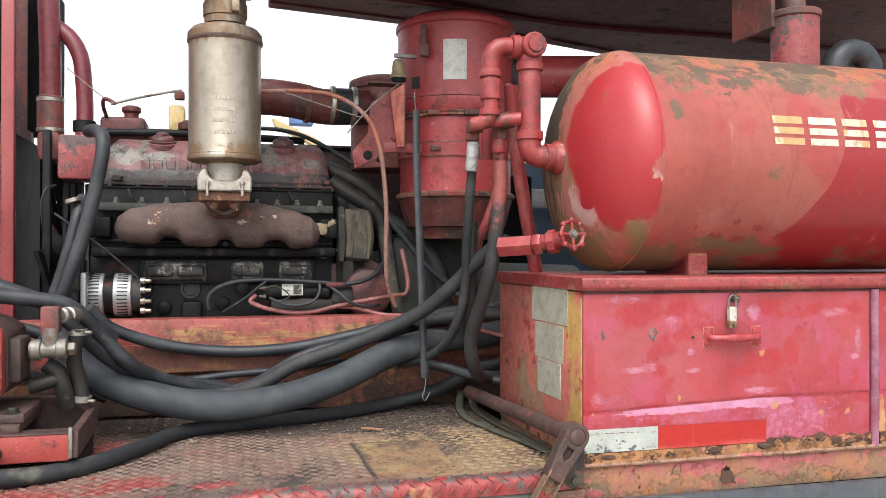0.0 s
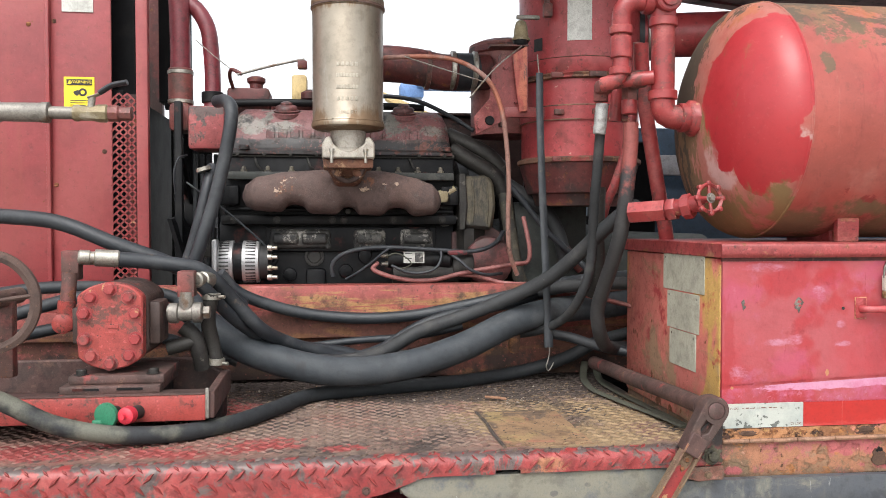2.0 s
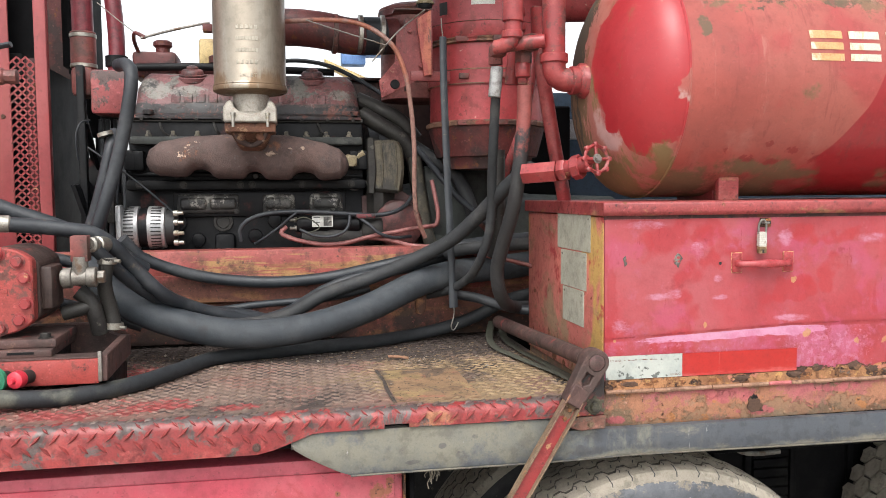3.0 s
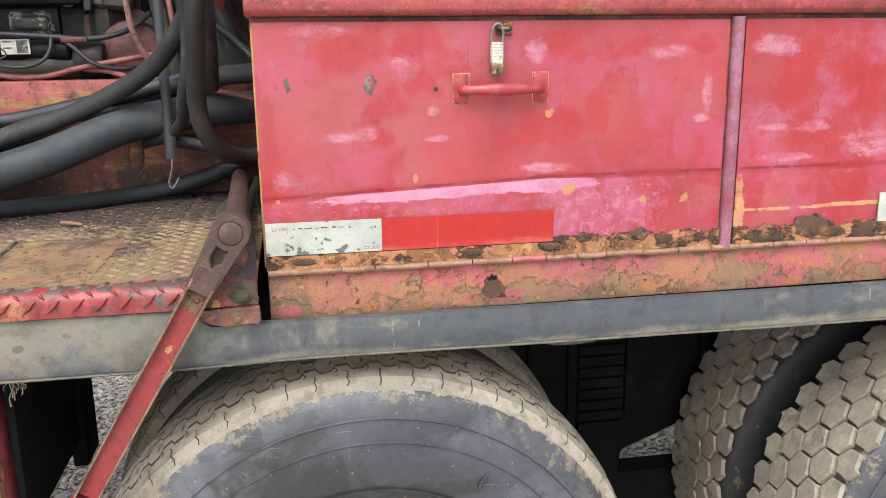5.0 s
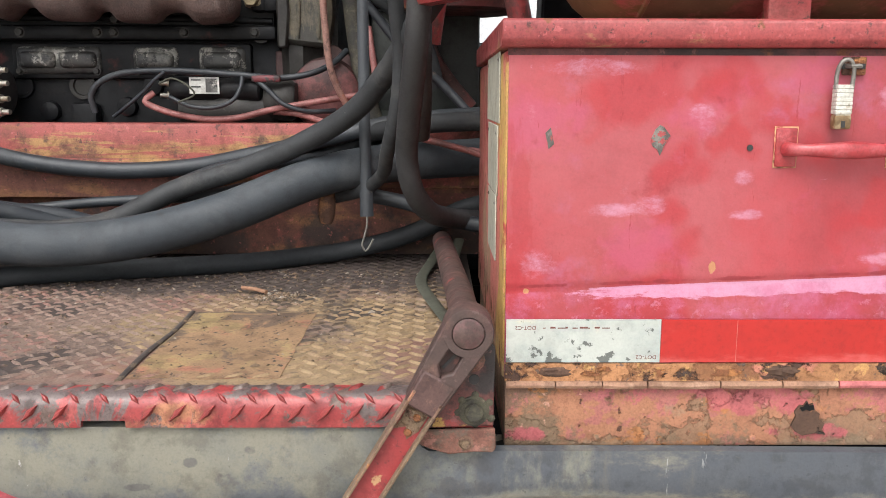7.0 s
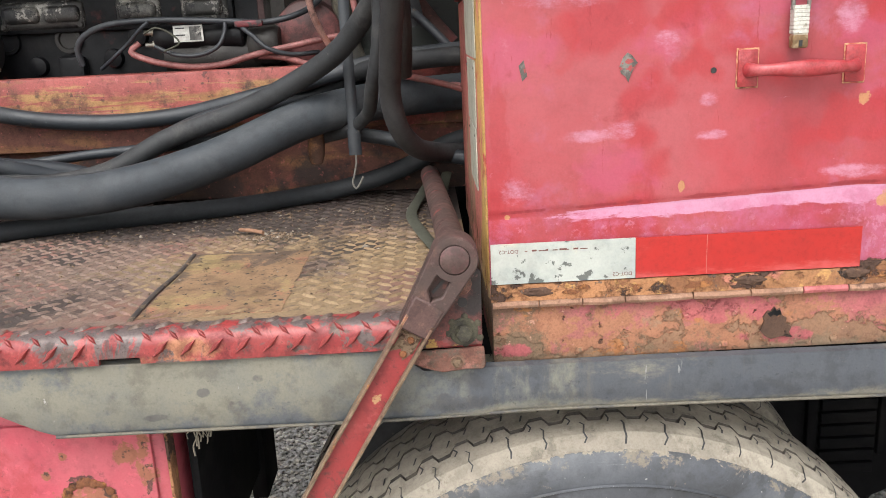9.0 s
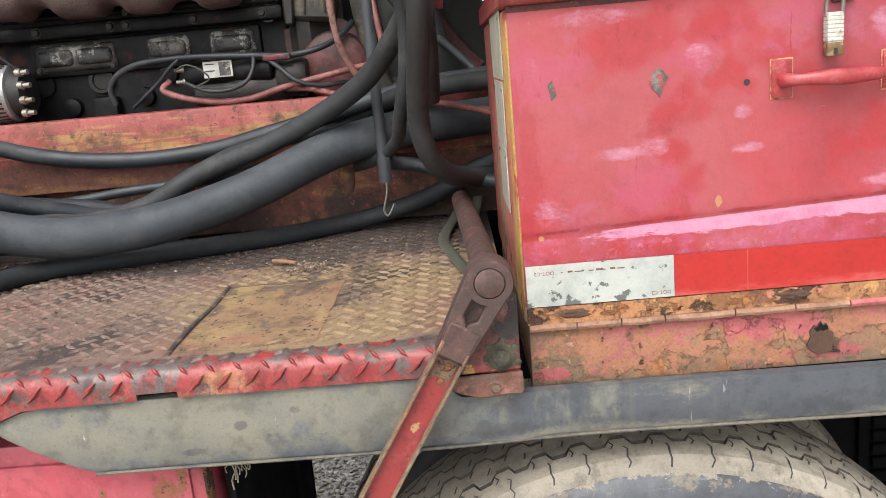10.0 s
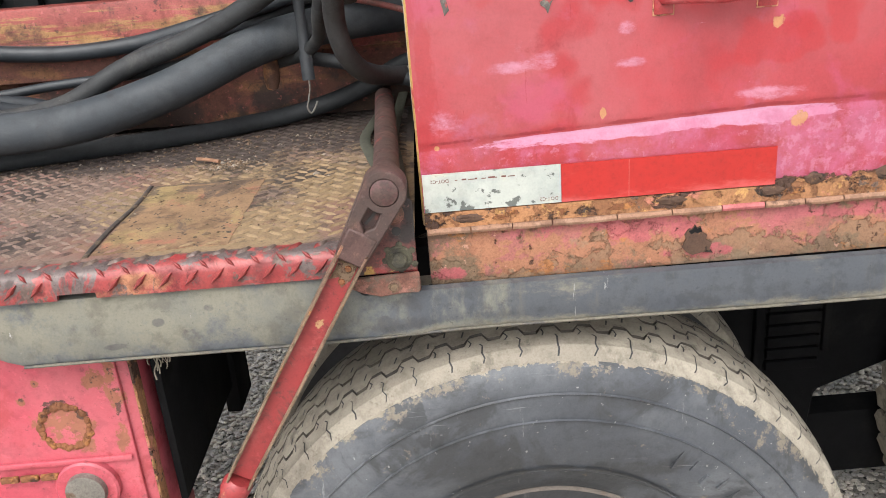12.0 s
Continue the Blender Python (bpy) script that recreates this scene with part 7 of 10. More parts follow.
part("strap", bm_tube([(-0.212, 0.70, 2.075), (-0.214, 0.685, 1.95), (-0.213, 0.66, 1.75), (-0.210, 0.63, 1.52), (-0.207, 0.61, 1.33)], 0.0105, 8, 0.03, 0.42), rubber, bg)
part("strap_end", bm_tube([(-0.207, 0.612, 1.35), (-0.2065, 0.608, 1.325), (-0.206, 0.606, 1.303)], 0.0125, 8, 0.01, 0.45), rubber, bg)
part("hook", bm_tube([(-0.206, 0.604, 1.313), (-0.2055, 0.602, 1.288), (-0.211, 0.60, 1.265), (-0.215, 0.60, 1.250), (-0.209, 0.60, 1.239), (-0.200, 0.60, 1.250), (-0.194, 0.60, 1.262)], 0.0019, 8, 0.005), steel_dull, bg, "bent wire hook")
part("hook", bm_tube([(-0.212, 0.70, 2.07), (-0.213, 0.712, 2.10), (-0.214, 0.715, 2.13)], 0.0019, 8, 0.005), steel_dull, bg)

# ---- frame rail behind the deck ----
rail = thing("frame_channel", (-1.0, 0.78, 1.19), "red and ochre rust-streaked steel frame channel", "frame channel")
part("upper_plate", bm_box(-2.4, 0.55, 0.755, 0.79, 1.34, 1.467, 0.003), rail_paint, rail)
part("doubler", bm_box(-2.4, -0.59, 0.744, 0.757, 1.322, 1.40, 0.002), rail_paint, rail)
part("lower_plate", bm_box(-2.4, 0.55, 0.775, 0.80, 1.20, 1.345, 0.003), rail_paint, rail)
part("top_flange", bm_box(-2.4, 0.55, 0.756, 0.84, 1.462, 1.469, 0.002), rail_paint, rail)
part("drain_cock", bm_lathe([(0, 0.012), (0.02, 0.0135), (0.045, 0.0165), (0.075, 0.0165), (0.092, 0.011), (0.096, 0)], (-0.286, 0.675, 1.372), (-0.05, 0, -1), 18), layered("brown_drain_cock", (0.34, 0.165, 0.075), 0.7, layers=[dict(c=(0.12, 0.06, 0.04), s=20, lo=0.5, hi=0.6)]), rail, "rusty brown drain stub")

# ---- engine ----
en = thing("diesel_engine", (-0.77, 1.2, 1.19), "oily black diesel engine with peeling red rocker cover", "engine")
part("block", bm_box(-1.14, -0.42, 0.95, 1.55, 1.22, 1.655, 0.012), engine_black, en, "greasy black block")
part("cylinder_head", bm_box(-1.12, -0.425, 0.925, 1.35, 1.655, 1.850, 0.010), engine_black, en, "black cylinder head")
part("sump", bm_box(-1.08, -0.5, 1.0, 1.5, 1.0, 1.23, 0.02), engine_black, en)
sec = [(0.918, 1.850), (0.918, 1.864), (0.926, 1.870), (0.934, 1.873), (0.937, 1.898), (0.943, 1.906), (0.957, 1.940), (0.988, 1.984), (1.03, 2.002), (1.25, 2.0), (1.33, 1.95), (1.35, 1.850)]
bm = bmesh.new()
ringv = []
for x, k in ((-1.104, 0.0), (-1.098, 0.55), (-1.085, 0.85), (-1.065, 1.0), (-0.470, 1.0), (-0.450, 0.85), (-0.438, 0.55), (-0.432, 0.0)):
    ringv.append([bm.verts.new((x, y + (1 - k) * 0.015 * (1 if y < 1.2 else -1) * (z > 1.867), 1.867 + (z - 1.867) * (0.35 + 0.65 * k) if z > 1.867 else z)) for y, z in sec])
for a, b in zip(ringv, ringv[1:]):
    for i in range(len(sec)):
        j = (i + 1) % len(sec)
        bm.faces.new((a[i], a[j], b[j], b[i]))
bm.faces.new(ringv[0])
bm.faces.new(ringv[-1][::-1])
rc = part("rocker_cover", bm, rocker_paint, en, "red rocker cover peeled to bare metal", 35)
part("gasket_rail", bm_box(-1.11, -0.425, 0.918, 1.0, 1.846, 1.858, 0.003), engine_grey, en)
# raised plain bars in the place of cast lettering
for k in range(13):
    if k == 7:
        continue
    x = -0.998 + k * 0.0362
    bar = bm_box(x, x + 0.027, -0.003, 0.004, -0.0155, 0.0155, 0.002, 1)
    bmesh.ops.transform(bar, matrix=Matrix.Translation((0, 0.9475, 1.918)) @ Euler((radians(-13), 0, 0)).to_matrix().to_4x4(), verts=bar.verts)
    part("cast_bar", bar, rocker_paint, rc)
cap_oily = layered("greasy_breather_paint", (0.10, 0.032, 0.030), 0.5, grime=0.4, layers=[dict(c=(0.04, 0.022, 0.02), s=22, lo=0.5, hi=0.58, w=0.85, ro=0.74), dict(c=(0.19, 0.07, 0.065), s=18, lo=0.57, hi=0.64, w=0.8, ro=0.74)])
for x in (-0.94, -0.575):
    tilt = (0, -0.28, 1)
    at = (x, 1.012, 1.990)
    cap = part("filler_cap", bm_lathe([(0, 0.030), (0.004, 0.040), (0.008, 0.041), (0.010, 0.034), (0.018, 0.033), (0.023, 0.028), (0.026, 0.018), (0.027, 0)], at, tilt, 28), cap_oily, en, "round dark red breather cap")
    part("cap_knob", bm_lathe([(0.022, 0.020), (0.031, 0.018), (0.035, 0.010), (0.035, 0)], at, tilt, 8), cap_oily, cap)
    part("cap_seat", bm_lathe([(-0.012, 0.046), (0.001, 0.046), (0.003, 0.042), (0.003, 0.03)], at, tilt, 28), rocker_paint, cap)
for x in (-1.06, -0.45):
    part("cover_ear", bm_lathe([(0, 0.016), (0.010, 0.015), (0.012, 0.010), (0.012, 0)], (x, 0.921, 1.870), (0, -0.2, 1), 14), rocker_paint, rc)
stud_tan = layered("greasy_stud_steel", (0.15, 0.135, 0.10), 0.6, layers=[dict(c=(0.05, 0.045, 0.04), s=60, lo=0.5, hi=0.6)])
ledge_grey = layered("dusty_head_ledge", (0.042, 0.046, 0.042), 0.7, layers=[dict(c=(0.085, 0.088, 0.078), s=12, lo=0.5, hi=0.64, w=0.8, ro=0.72), dict(c=(0.014, 0.015, 0.017), s=9, lo=0.52, hi=0.60, w=0.9, ro=0.72)])
for x in (-1.06, -0.99, -0.92, -0.66, -0.60, -0.54, -0.47):
    part("stud", bm_lathe([(0, 0.010), (0.006, 0.010), (0.006, 0.0065), (0.016, 0.006), (0.018, 0.003), (0.018, 0)], (x, 0.905, 1.800), (0, 0, 1), 8), stud_tan, en)
part("head_ledge", bm_box(-1.11, -0.43, 0.885, 0.93, 1.776, 1.800, 0.006), ledge_grey, en, "dusty grey-green ledge of the cylinder head")
for x in (-1.115, -1.09, -0.455, -0.43):
    part("lug", bm_box(x - 0.016, x + 0.016, 0.895, 0.93, 1.70, 1.76, 0.008), engine_black, en)
bf = part("brass_fitting", bm_hex((-0.466, 0.905, 1.724), (-0.466, 0.872, 1.724), 0.016), brass, en, "dirty brass elbow fitting")
part("fitting_body", bm_box(-0.484, -0.445, 0.893, 0.922, 1.708, 1.748, 0.008), brass, bf)
part("fitting_arm", bm_tube([(-0.455, 0.908, 1.735), (-0.438, 0.905, 1.745), (-0.425, 0.905, 1.752)], 0.012, 10), brass, bf)
part("core_plug", bm_lathe([(0, 0.02), (0.006, 0.019), (0.006, 0.013), (0.002, 0.012), (0.002, 0)], (-0.455, 0.926, 1.655), (0, -1, 0), 20), engine_grey, en)
for x0, x1 in ((-0.990, -0.803), (-0.737, -0.636), (-0.595, -0.490)):
    cv = part("inspection_cover", bm_box(x0, x1, 0.922, 0.955, 1.568, 1.630, 0.014, 3), cover_bare, en, "grease-smeared bare metal cover")
    k = 2 if x1 - x0 > 0.15 else 1
    w = (x1 - x0 - 0.012) / k
    for i in range(k):
        a = x0 + 0.006 + i * w
        part("cover_lobe", bm_box(a + 0.004, a + w - 0.004, 0.912, 0.935, 1.582, 1.618, 0.011, 3), cover_bare, cv)
    for x in (x0 + 0.010, x1 - 0.010):
        part("cover_bolt", bm_bolt((x, 0.922, 1.576), (0, -1, 0), 0.006, 0.005), engine_grey, cv)
part("cover_frame", bm_box(-1.0, -0.48, 0.93, 0.955, 1.56, 1.636, 0.006), engine_black, en)
part("block_ledge", bm_box(-1.13, -0.42, 0.905, 0.96, 1.642, 1.672, 0.008), engine_black, en)
part("freeze_plug", bm_lathe([(0, 0.030), (0.008, 0.029), (0.008, 0.021), (0.003, 0.019), (0.003, 0)], (-0.855, 0.948, 1.545), (0, -1, 0), 28), engine_grey, en)
part("freeze_plug", bm_lathe([(0, 0.028), (0.008, 0.027), (0.008, 0.02), (0.003, 0.018), (0.003, 0)], (-0.99, 0.948, 1.545), (0, -1, 0), 28), engine_black, en)
part("side_boss", bm_box(-0.88, -0.82, 0.92, 0.955, 1.40, 1.51, 0.012), engine_black, en)
# bell housing
part("bell_housing", bm_lathe([(0, 0.21), (0.02, 0.235), (0.05, 0.235), (0.06, 0.22), (0.12, 0.19), (0.13, 0.0)], (-0.415, 1.15, 1.62), (1, 0, 0), 48), engine_grey, en, "greasy grey bell housing")
part("bell_cover", bm_prism([(-0.405, 1.635), (-0.31, 1.625), (-0.298, 1.70), (-0.305, 1.775), (-0.325, 1.795), (-0.405, 1.79)], "y", 0.90, 1.0, 0.010), bell_tan, en, "tan-stained cast cover")
part("cover_lip", bm_prism([(-0.415, 1.625), (-0.395, 1.625), (-0.388, 1.70), (-0.395, 1.80), (-0.415, 1.80)], "y", 0.888, 0.96, 0.004), engine_grey, en)
for x in (-0.372, -0.328):
    part("cover_rib", bm_tube([(x, 0.899, 1.645), (x + 0.004, 0.897, 1.70), (x, 0.899, 1.775)], 0.0035, 8), bell_tan, en)
for z in (1.66, 1.75):
    part("cover_bolt", bm_hex((-0.418, 0.93, z), (-0.405, 0.93, z), 0.008), engine_grey, en)
part("oil_filler_tube", bm_tube([(-0.43, 1.05, 1.93), (-0.37, 1.02, 1.90), (-0.30, 1.0, 1.86), (-0.25, 1.0, 1.80)], 0.027, 20, 0.02), engine_grey, en)
part("transmission", bm_lathe([(0, 0.20), (0.1, 0.22), (0.3, 0.21), (0.5, 0.17), (0.8, 0.16)], (-0.30, 1.20, 1.45), (1, 0, 0), 36), layered("greasy_green_grey", (0.046, 0.054, 0.047), 0.6, layers=[dict(c=(0.085, 0.085, 0.07), s=7, lo=0.5, hi=0.66, w=0.7, ro=0.72), dict(c=(0.02, 0.024, 0.022), s=10, lo=0.54, hi=0.62, w=0.8, ro=0.72)]), en, "greasy dark transmission case")
ledge_green = layered("greasy_case_green", (0.036, 0.043, 0.039), 0.6, layers=[dict(c=(0.062, 0.068, 0.060), s=6, lo=0.5, hi=0.66, w=0.7, ro=0.72), dict(c=(0.018, 0.021, 0.021), s=10, lo=0.54, hi=0.62, w=0.8, ro=0.72)])
mount_red = layered("oily_mount_plate", (0.135, 0.040, 0.038), 0.6, grime=0.5, layers=[
    dict(c=(0.055, 0.026, 0.024), s=7, lo=0.48, hi=0.60, w=0.9, ro=0.74, zone=[("z", 1.54, 1.62, 0.14)]),
    dict(c=(0.20, 0.075, 0.068), s=9, lo=0.58, hi=0.68, w=0.75, ro=0.72, zone=[("z", 1.56, 1.50, 0.06)])])
part("mount_plate", bm_lathe([(0, 0), (0, 0.060), (0.010, 0.074), (0.035, 0.080), (0.06, 0.080)], (-0.318, 0.898, 1.528), (0, 1, 0), 40), mount_red, en, "oily red rounded mounting cover")
part("mount_plate", bm_prism([(-0.43, 1.47), (-0.25, 1.47), (-0.25, 1.60), (-0.30, 1.635), (-0.43, 1.62)], "y", 0.945, 0.96, 0.002), mount_red, en, "oily dark red mounting plate")
tan_rim = layered("sandy_housing_rim", (0.060, 0.054, 0.040), 0.8, layers=[dict(c=(0.11, 0.098, 0.070), s=40, lo=0.5, hi=0.6, w=0.8, ro=0.75), dict(c=(0.025, 0.025, 0.023), s=16, lo=0.52, hi=0.6, w=0.8)])
part("housing_rim", bm_tube([(-0.262, 0.945, 1.74), (-0.252, 0.935, 1.66), (-0.240, 0.93, 1.58), (-0.222, 0.93, 1.49), (-0.21, 0.93, 1.46)], 0.021, 12, 0.02), tan_rim, en, "sandy cast rim of the housing")
part("case_wall", bm_box(-0.225, 0.02, 0.985, 1.10, 1.42, 1.715, 0.012), ledge_green, en, "flat greasy green-grey case wall")
for k in range(9):
    part("cover_screw", bm_bolt((-1.08 + k * 0.078, 0.921, 1.8535), (0, -1, 0), 0.0055, 0.005), engine_grey, en)
for k in range(4):
    x = -1.03 + k * 0.155
    part("fuel_line", bm_tube([(x, 0.93, 1.845), (x + 0.004, 0.908, 1.835), (x + 0.012, 0.902, 1.815), (x + 0.03, 0.912, 1.80)], 0.0035, 8), engine_grey, en)
part("oil_gallery", bm_tube([(-1.12, 0.925, 1.690), (-0.9, 0.92, 1.688), (-0.6, 0.92, 1.686), (-0.43, 0.925, 1.682)], 0.007, 10, 0.03), engine_black, en)
for x in (-1.09, -0.965, -0.80, -0.765, -0.615, -0.465):
    part("block_bolt", bm_bolt((x, 0.905, 1.657), (0, -1, 0), 0.008, 0.006), engine_grey, en)
for x, z in ((-1.07, 1.50), (-0.93, 1.49), (-0.76, 1.50), (-0.70, 1.545)):
    part("boss", bm_lathe([(0, 0.022), (0.015, 0.02), (0.018, 0.012), (0.018, 0)], (x, 0.95, z), (0, -1, 0), 16), engine_black, en)
# blower and governor on top
box_brown = layered("oily_brown_box", (0.045, 0.026, 0.023), 0.6, layers=[dict(c=(0.10, 0.045, 0.036), s=9, lo=0.52, hi=0.64, w=0.8, ro=0.72), dict(c=(0.015, 0.014, 0.014), s=12, lo=0.53, hi=0.6, w=0.9, ro=0.72)])
part("blower", bm_box(-1.10, -0.48, 1.33, 1.62, 1.80, 2.03, 0.03), red_dark, en, "dark red blower housing")
part("air_box", bm_box(-0.485, -0.10, 1.36, 1.60, 1.75, 2.035, 0.02), box_brown, en, "oily brown air box behind the rocker cover")
part("air_box_flange", bm_box(-0.50, -0.09, 1.345, 1.615, 2.035, 2.045, 0.003), box_brown, en)
part("governor", bm_box(-1.135, -1.0, 1.12, 1.26, 2.0, 2.085, 0.012), red_dark, en, "dirty red governor housing")
part("governor_arm", bm_box(-1.0, -0.84, 1.14, 1.22, 2.01, 2.055, 0.012), red_dark, en)
part("governor_cap", bm_lathe([(0, 0.022), (0.015, 0.022), (0.022, 0.03), (0.034, 0.03), (0.04, 0.02), (0.04, 0)], (-1.045, 1.16, 2.085), (0, 0, 1), 20), red_dark, en)
part("fuel_rail", bm_tube([(-1.12, 1.1, 2.03), (-0.9, 1.1, 2.035), (-0.68, 1.1, 2.03), (-0.5, 1.1, 2.025)], 0.012, 12, 0.03), engine_black, en)
for x in (-1.115, -0.86):
    part("governor_bolt", bm_bolt((x, 1.12 if x < -1 else 1.14, 2.045), (0, -1, 0), 0.008, 0.006), red_dark, en)
part("throttle_lever", bm_tube([(-1.115, 1.13, 2.08), (-1.12, 1.08, 2.11), (-1.105, 1.02, 2.122), (-1.075, 1.0, 2.105)], 0.006, 10), red_dark, en)
part("rod_joint", bm_box(-0.905, -0.875, 0.985, 1.015, 2.125, 2.15, 0.004), red_dark, en)
part("filter_head", bm_box(-0.93, -0.88, 1.12, 1.2, 2.04, 2.13, 0.01), yellow_far, en, "faded yellow filter head")
part("knob", bm_lathe([(0, 0.015), (0.01, 0.03), (0.03, 0.03), (0.04, 0.012), (0.04, 0)], (-0.87, 1.12, 2.04), (0, 0, 1), 20), red_dark, en)
# manifold
def rail_curve(x, knots):
    """Height at x, eased from knot to knot."""
    for (xa, za), (xb, zb) in zip(knots, knots[1:]):
        if x <= xb:
            f = (x - xa) / (xb - xa)
            return za + (zb - za) * (f * 0.5 + 0.5 * f * f * (3 - 2 * f))
    return knots[-1][1]


def exhaust_log():
    """Cast manifold log: domed top, and three arches cut into its lower edge."""
    top = [(-1.056, 1.735), (-1.045, 1.760), (-1.012, 1.782), (-0.93, 1.797), (-0.765, 1.807), (-0.65, 1.800), (-0.56, 1.782), (-0.51, 1.764), (-0.487, 1.742), (-0.478, 1.718)]
    low = [(-1.056, 1.715), (-1.045, 1.694), (-1.02, 1.683), (-0.96, 1.679), (-0.80, 1.672), (-0.55, 1.667), (-0.505, 1.671), (-0.487, 1.684), (-0.478, 1.705)]
    arches = ((-0.905, 0.034, 0.024), (-0.753, 0.027, 0.022), (-0.608, 0.038, 0.024))
    b = bmesh.new()
    rings = []
    for k in range(118):
        x = -1.056 + 0.578 * k / 117
        zt, zb = rail_curve(x, top), rail_curve(x, low)
        for c, w, h in arches:
            d = abs(x - c) / w
            if d < 1.3:
                zb += h * math.sqrt(max(0.0, 1 - d * d)) if d < 0.96 else h * 0.28 * (1.3 - d) / 0.34
        mid, half = (zt + zb) / 2, (zt - zb) / 2
        ring = []
        for q in range(24):
            a = 2 * math.pi * q / 24
            c, n = math.cos(a), math.sin(a)
            deep = min(1.0, half / 0.045)
            ring.append(b.verts.new((x, 0.838 - 0.066 * deep * math.copysign(abs(c) ** 0.8, c), mid + half * math.copysign(abs(n) ** 0.8, n))))
        rings.append(ring)
    for p, q in zip(rings, rings[1:]):
        for m in range(24):
            b.faces.new((p[m], p[(m + 1) % 24], q[(m + 1) % 24], q[m]))
    b.faces.new(rings[0])
    b.faces.new(rings[-1][::-1])
    return b


def flared_neck():
    """Cast neck that widens from the manifold's crown up to the square flange."""
    b = bmesh.new()
    rings = []
    for z, cy, hx, hy in ((1.752, 0.800, 0.030, 0.036), (1.766, 0.778, 0.040, 0.050), (1.780, 0.752, 0.047, 0.066), (1.793, 0.730, 0.054, 0.074), (1.803, 0.722, 0.060, 0.080)):
        ring = []
        for q in range(28):
            a = 2 * math.pi * q / 28
            c, n = math.cos(a), math.sin(a)
            ring.append(b.verts.new((-0.757 + hx * math.copysign(abs(c) ** 0.6, c), cy + hy * math.copysign(abs(n) ** 0.6, n), z)))
        rings.append(ring)
    for p, q in zip(rings, rings[1:]):
        for m in range(28):
            b.faces.new((p[m], p[(m + 1) % 28], q[(m + 1) % 28], q[m]))
    b.faces.new(rings[0][::-1])
    b.faces.new(rings[-1])
    return b


ex = part("exhaust_manifold", exhaust_log(), manifold_iron, en, "rust-brown cast exhaust manifold with arched lower edge", 60)
for x in (-0.985, -0.83, -0.68, -0.54):
    part("port", bm_tube([(x, 0.85, 1.722), (x, 0.89, 1.718), (x, 0.93, 1.715)], 0.036, 20, 0.015), manifold_iron, ex)
nk = part("outlet_neck", flared_neck(), flange_rust, ex, "flaking rusty outlet neck")
part("neck_lip", bm_tube([(-0.798, 0.655, 1.796), (-0.790, 0.662, 1.780), (-0.775, 0.680, 1.768), (-0.757, 0.690, 1.763), (-0.739, 0.680, 1.768), (-0.724, 0.662, 1.780), (-0.716, 0.655, 1.796)], 0.0075, 10), manifold_iron, nk)
for x in (-0.785, -0.729):
    part("neck_boss", bm_lathe([(0, 0.016), (0.012, 0.014), (0.016, 0.009), (0.016, 0)], (x, 0.668, 1.788), (0, -1, 0.1), 16), flange_rust, nk)
part("arch_stud", bm_hex((-0.753, 0.90, 1.682), (-0.753, 0.876, 1.682), 0.009), engine_grey, en)
# muffler
mu = thing("exhaust_muffler", (-0.757, 0.57, 1.81), "heat-stained stainless steel muffler standing upright on the manifold", "muffler")
part("body", bm_lathe([(1.886, 0.050), (1.890, 0.080), (1.896, 0.090), (1.909, 0.094), (1.914, 0.092), (2.196, 0.0925), (2.200, 0.0955), (2.206, 0.0945), (2.211, 0.0955), (2.223, 0.095), (2.236, 0.085), (2.244, 0.062), (2.248, 0.05)], (-0.757, 0.57, 0), (0, 0, 1), 64), steel_muffler, mu, "cylindrical muffler shell", 30)
part("bottom_seam", bm_lathe([(1.891, 0.087), (1.895, 0.0945), (1.902, 0.0960), (1.910, 0.092)], (-0.757, 0.57, 0), (0, 0, 1), 64, closed=True), steel_muffler, mu, "heat-browned rolled seam")
part("top_seam", bm_lathe([(2.198, 0.092), (2.201, 0.0965), (2.207, 0.0965), (2.210, 0.092)], (-0.757, 0.57, 0), (0, 0, 1), 64, closed=True), iron_rust, mu, "rusted rolled seam")
part("inlet_pipe", bm_lathe([(1.82, 0.054), (1.835, 0.055), (1.842, 0.047), (1.892, 0.046)], (-0.757, 0.57, 0), (0, 0, 1), 40), steel_pale, mu, "pale inlet pipe")
part("inlet_clamp", bm_prism([(-0.825, 1.812), (-0.69, 1.812), (-0.69, 1.848), (-0.700, 1.866), (-0.712, 1.868), (-0.716, 1.850), (-0.735, 1.836), (-0.757, 1.830), (-0.779, 1.836), (-0.798, 1.850), (-0.802, 1.868), (-0.814, 1.866), (-0.825, 1.848)], "y", 0.508, 0.63, 0.004), steel_pale, mu, "pale folded saddle clamp")
for x in (-0.80, -0.714):
    part("clamp_bolt", bm_lathe([(0, 0.004), (0.03, 0.004), (0.03, 0.007), (0.036, 0.007)], (x, 0.506, 1.80), (0, 0, 1), 12), zinc, mu)
part("outlet_pipe", bm_lathe([(2.25, 0.053), (2.345, 0.053), (2.345, 0.05), (2.25, 0.05)], (-0.757, 0.57, 0), (0, 0, 1), 40, closed=True), steel_muffler, mu)
part("outlet_clamp", bm_lathe([(2.268, 0.054), (2.27, 0.0565), (2.302, 0.0565), (2.304, 0.054)], (-0.757, 0.57, 0), (0, 0, 1), 40), steel_muffler, mu)
part("clamp_ear", bm_box(-0.742, -0.722, 0.495, 0.522, 2.27, 2.30, 0.003), steel_muffler, mu)
part("rain_bracket", bm_box(-0.835, -0.69, 0.50, 0.56, 2.315, 2.33, 0.004), grey_far, mu, "pale bracket above the muffler")
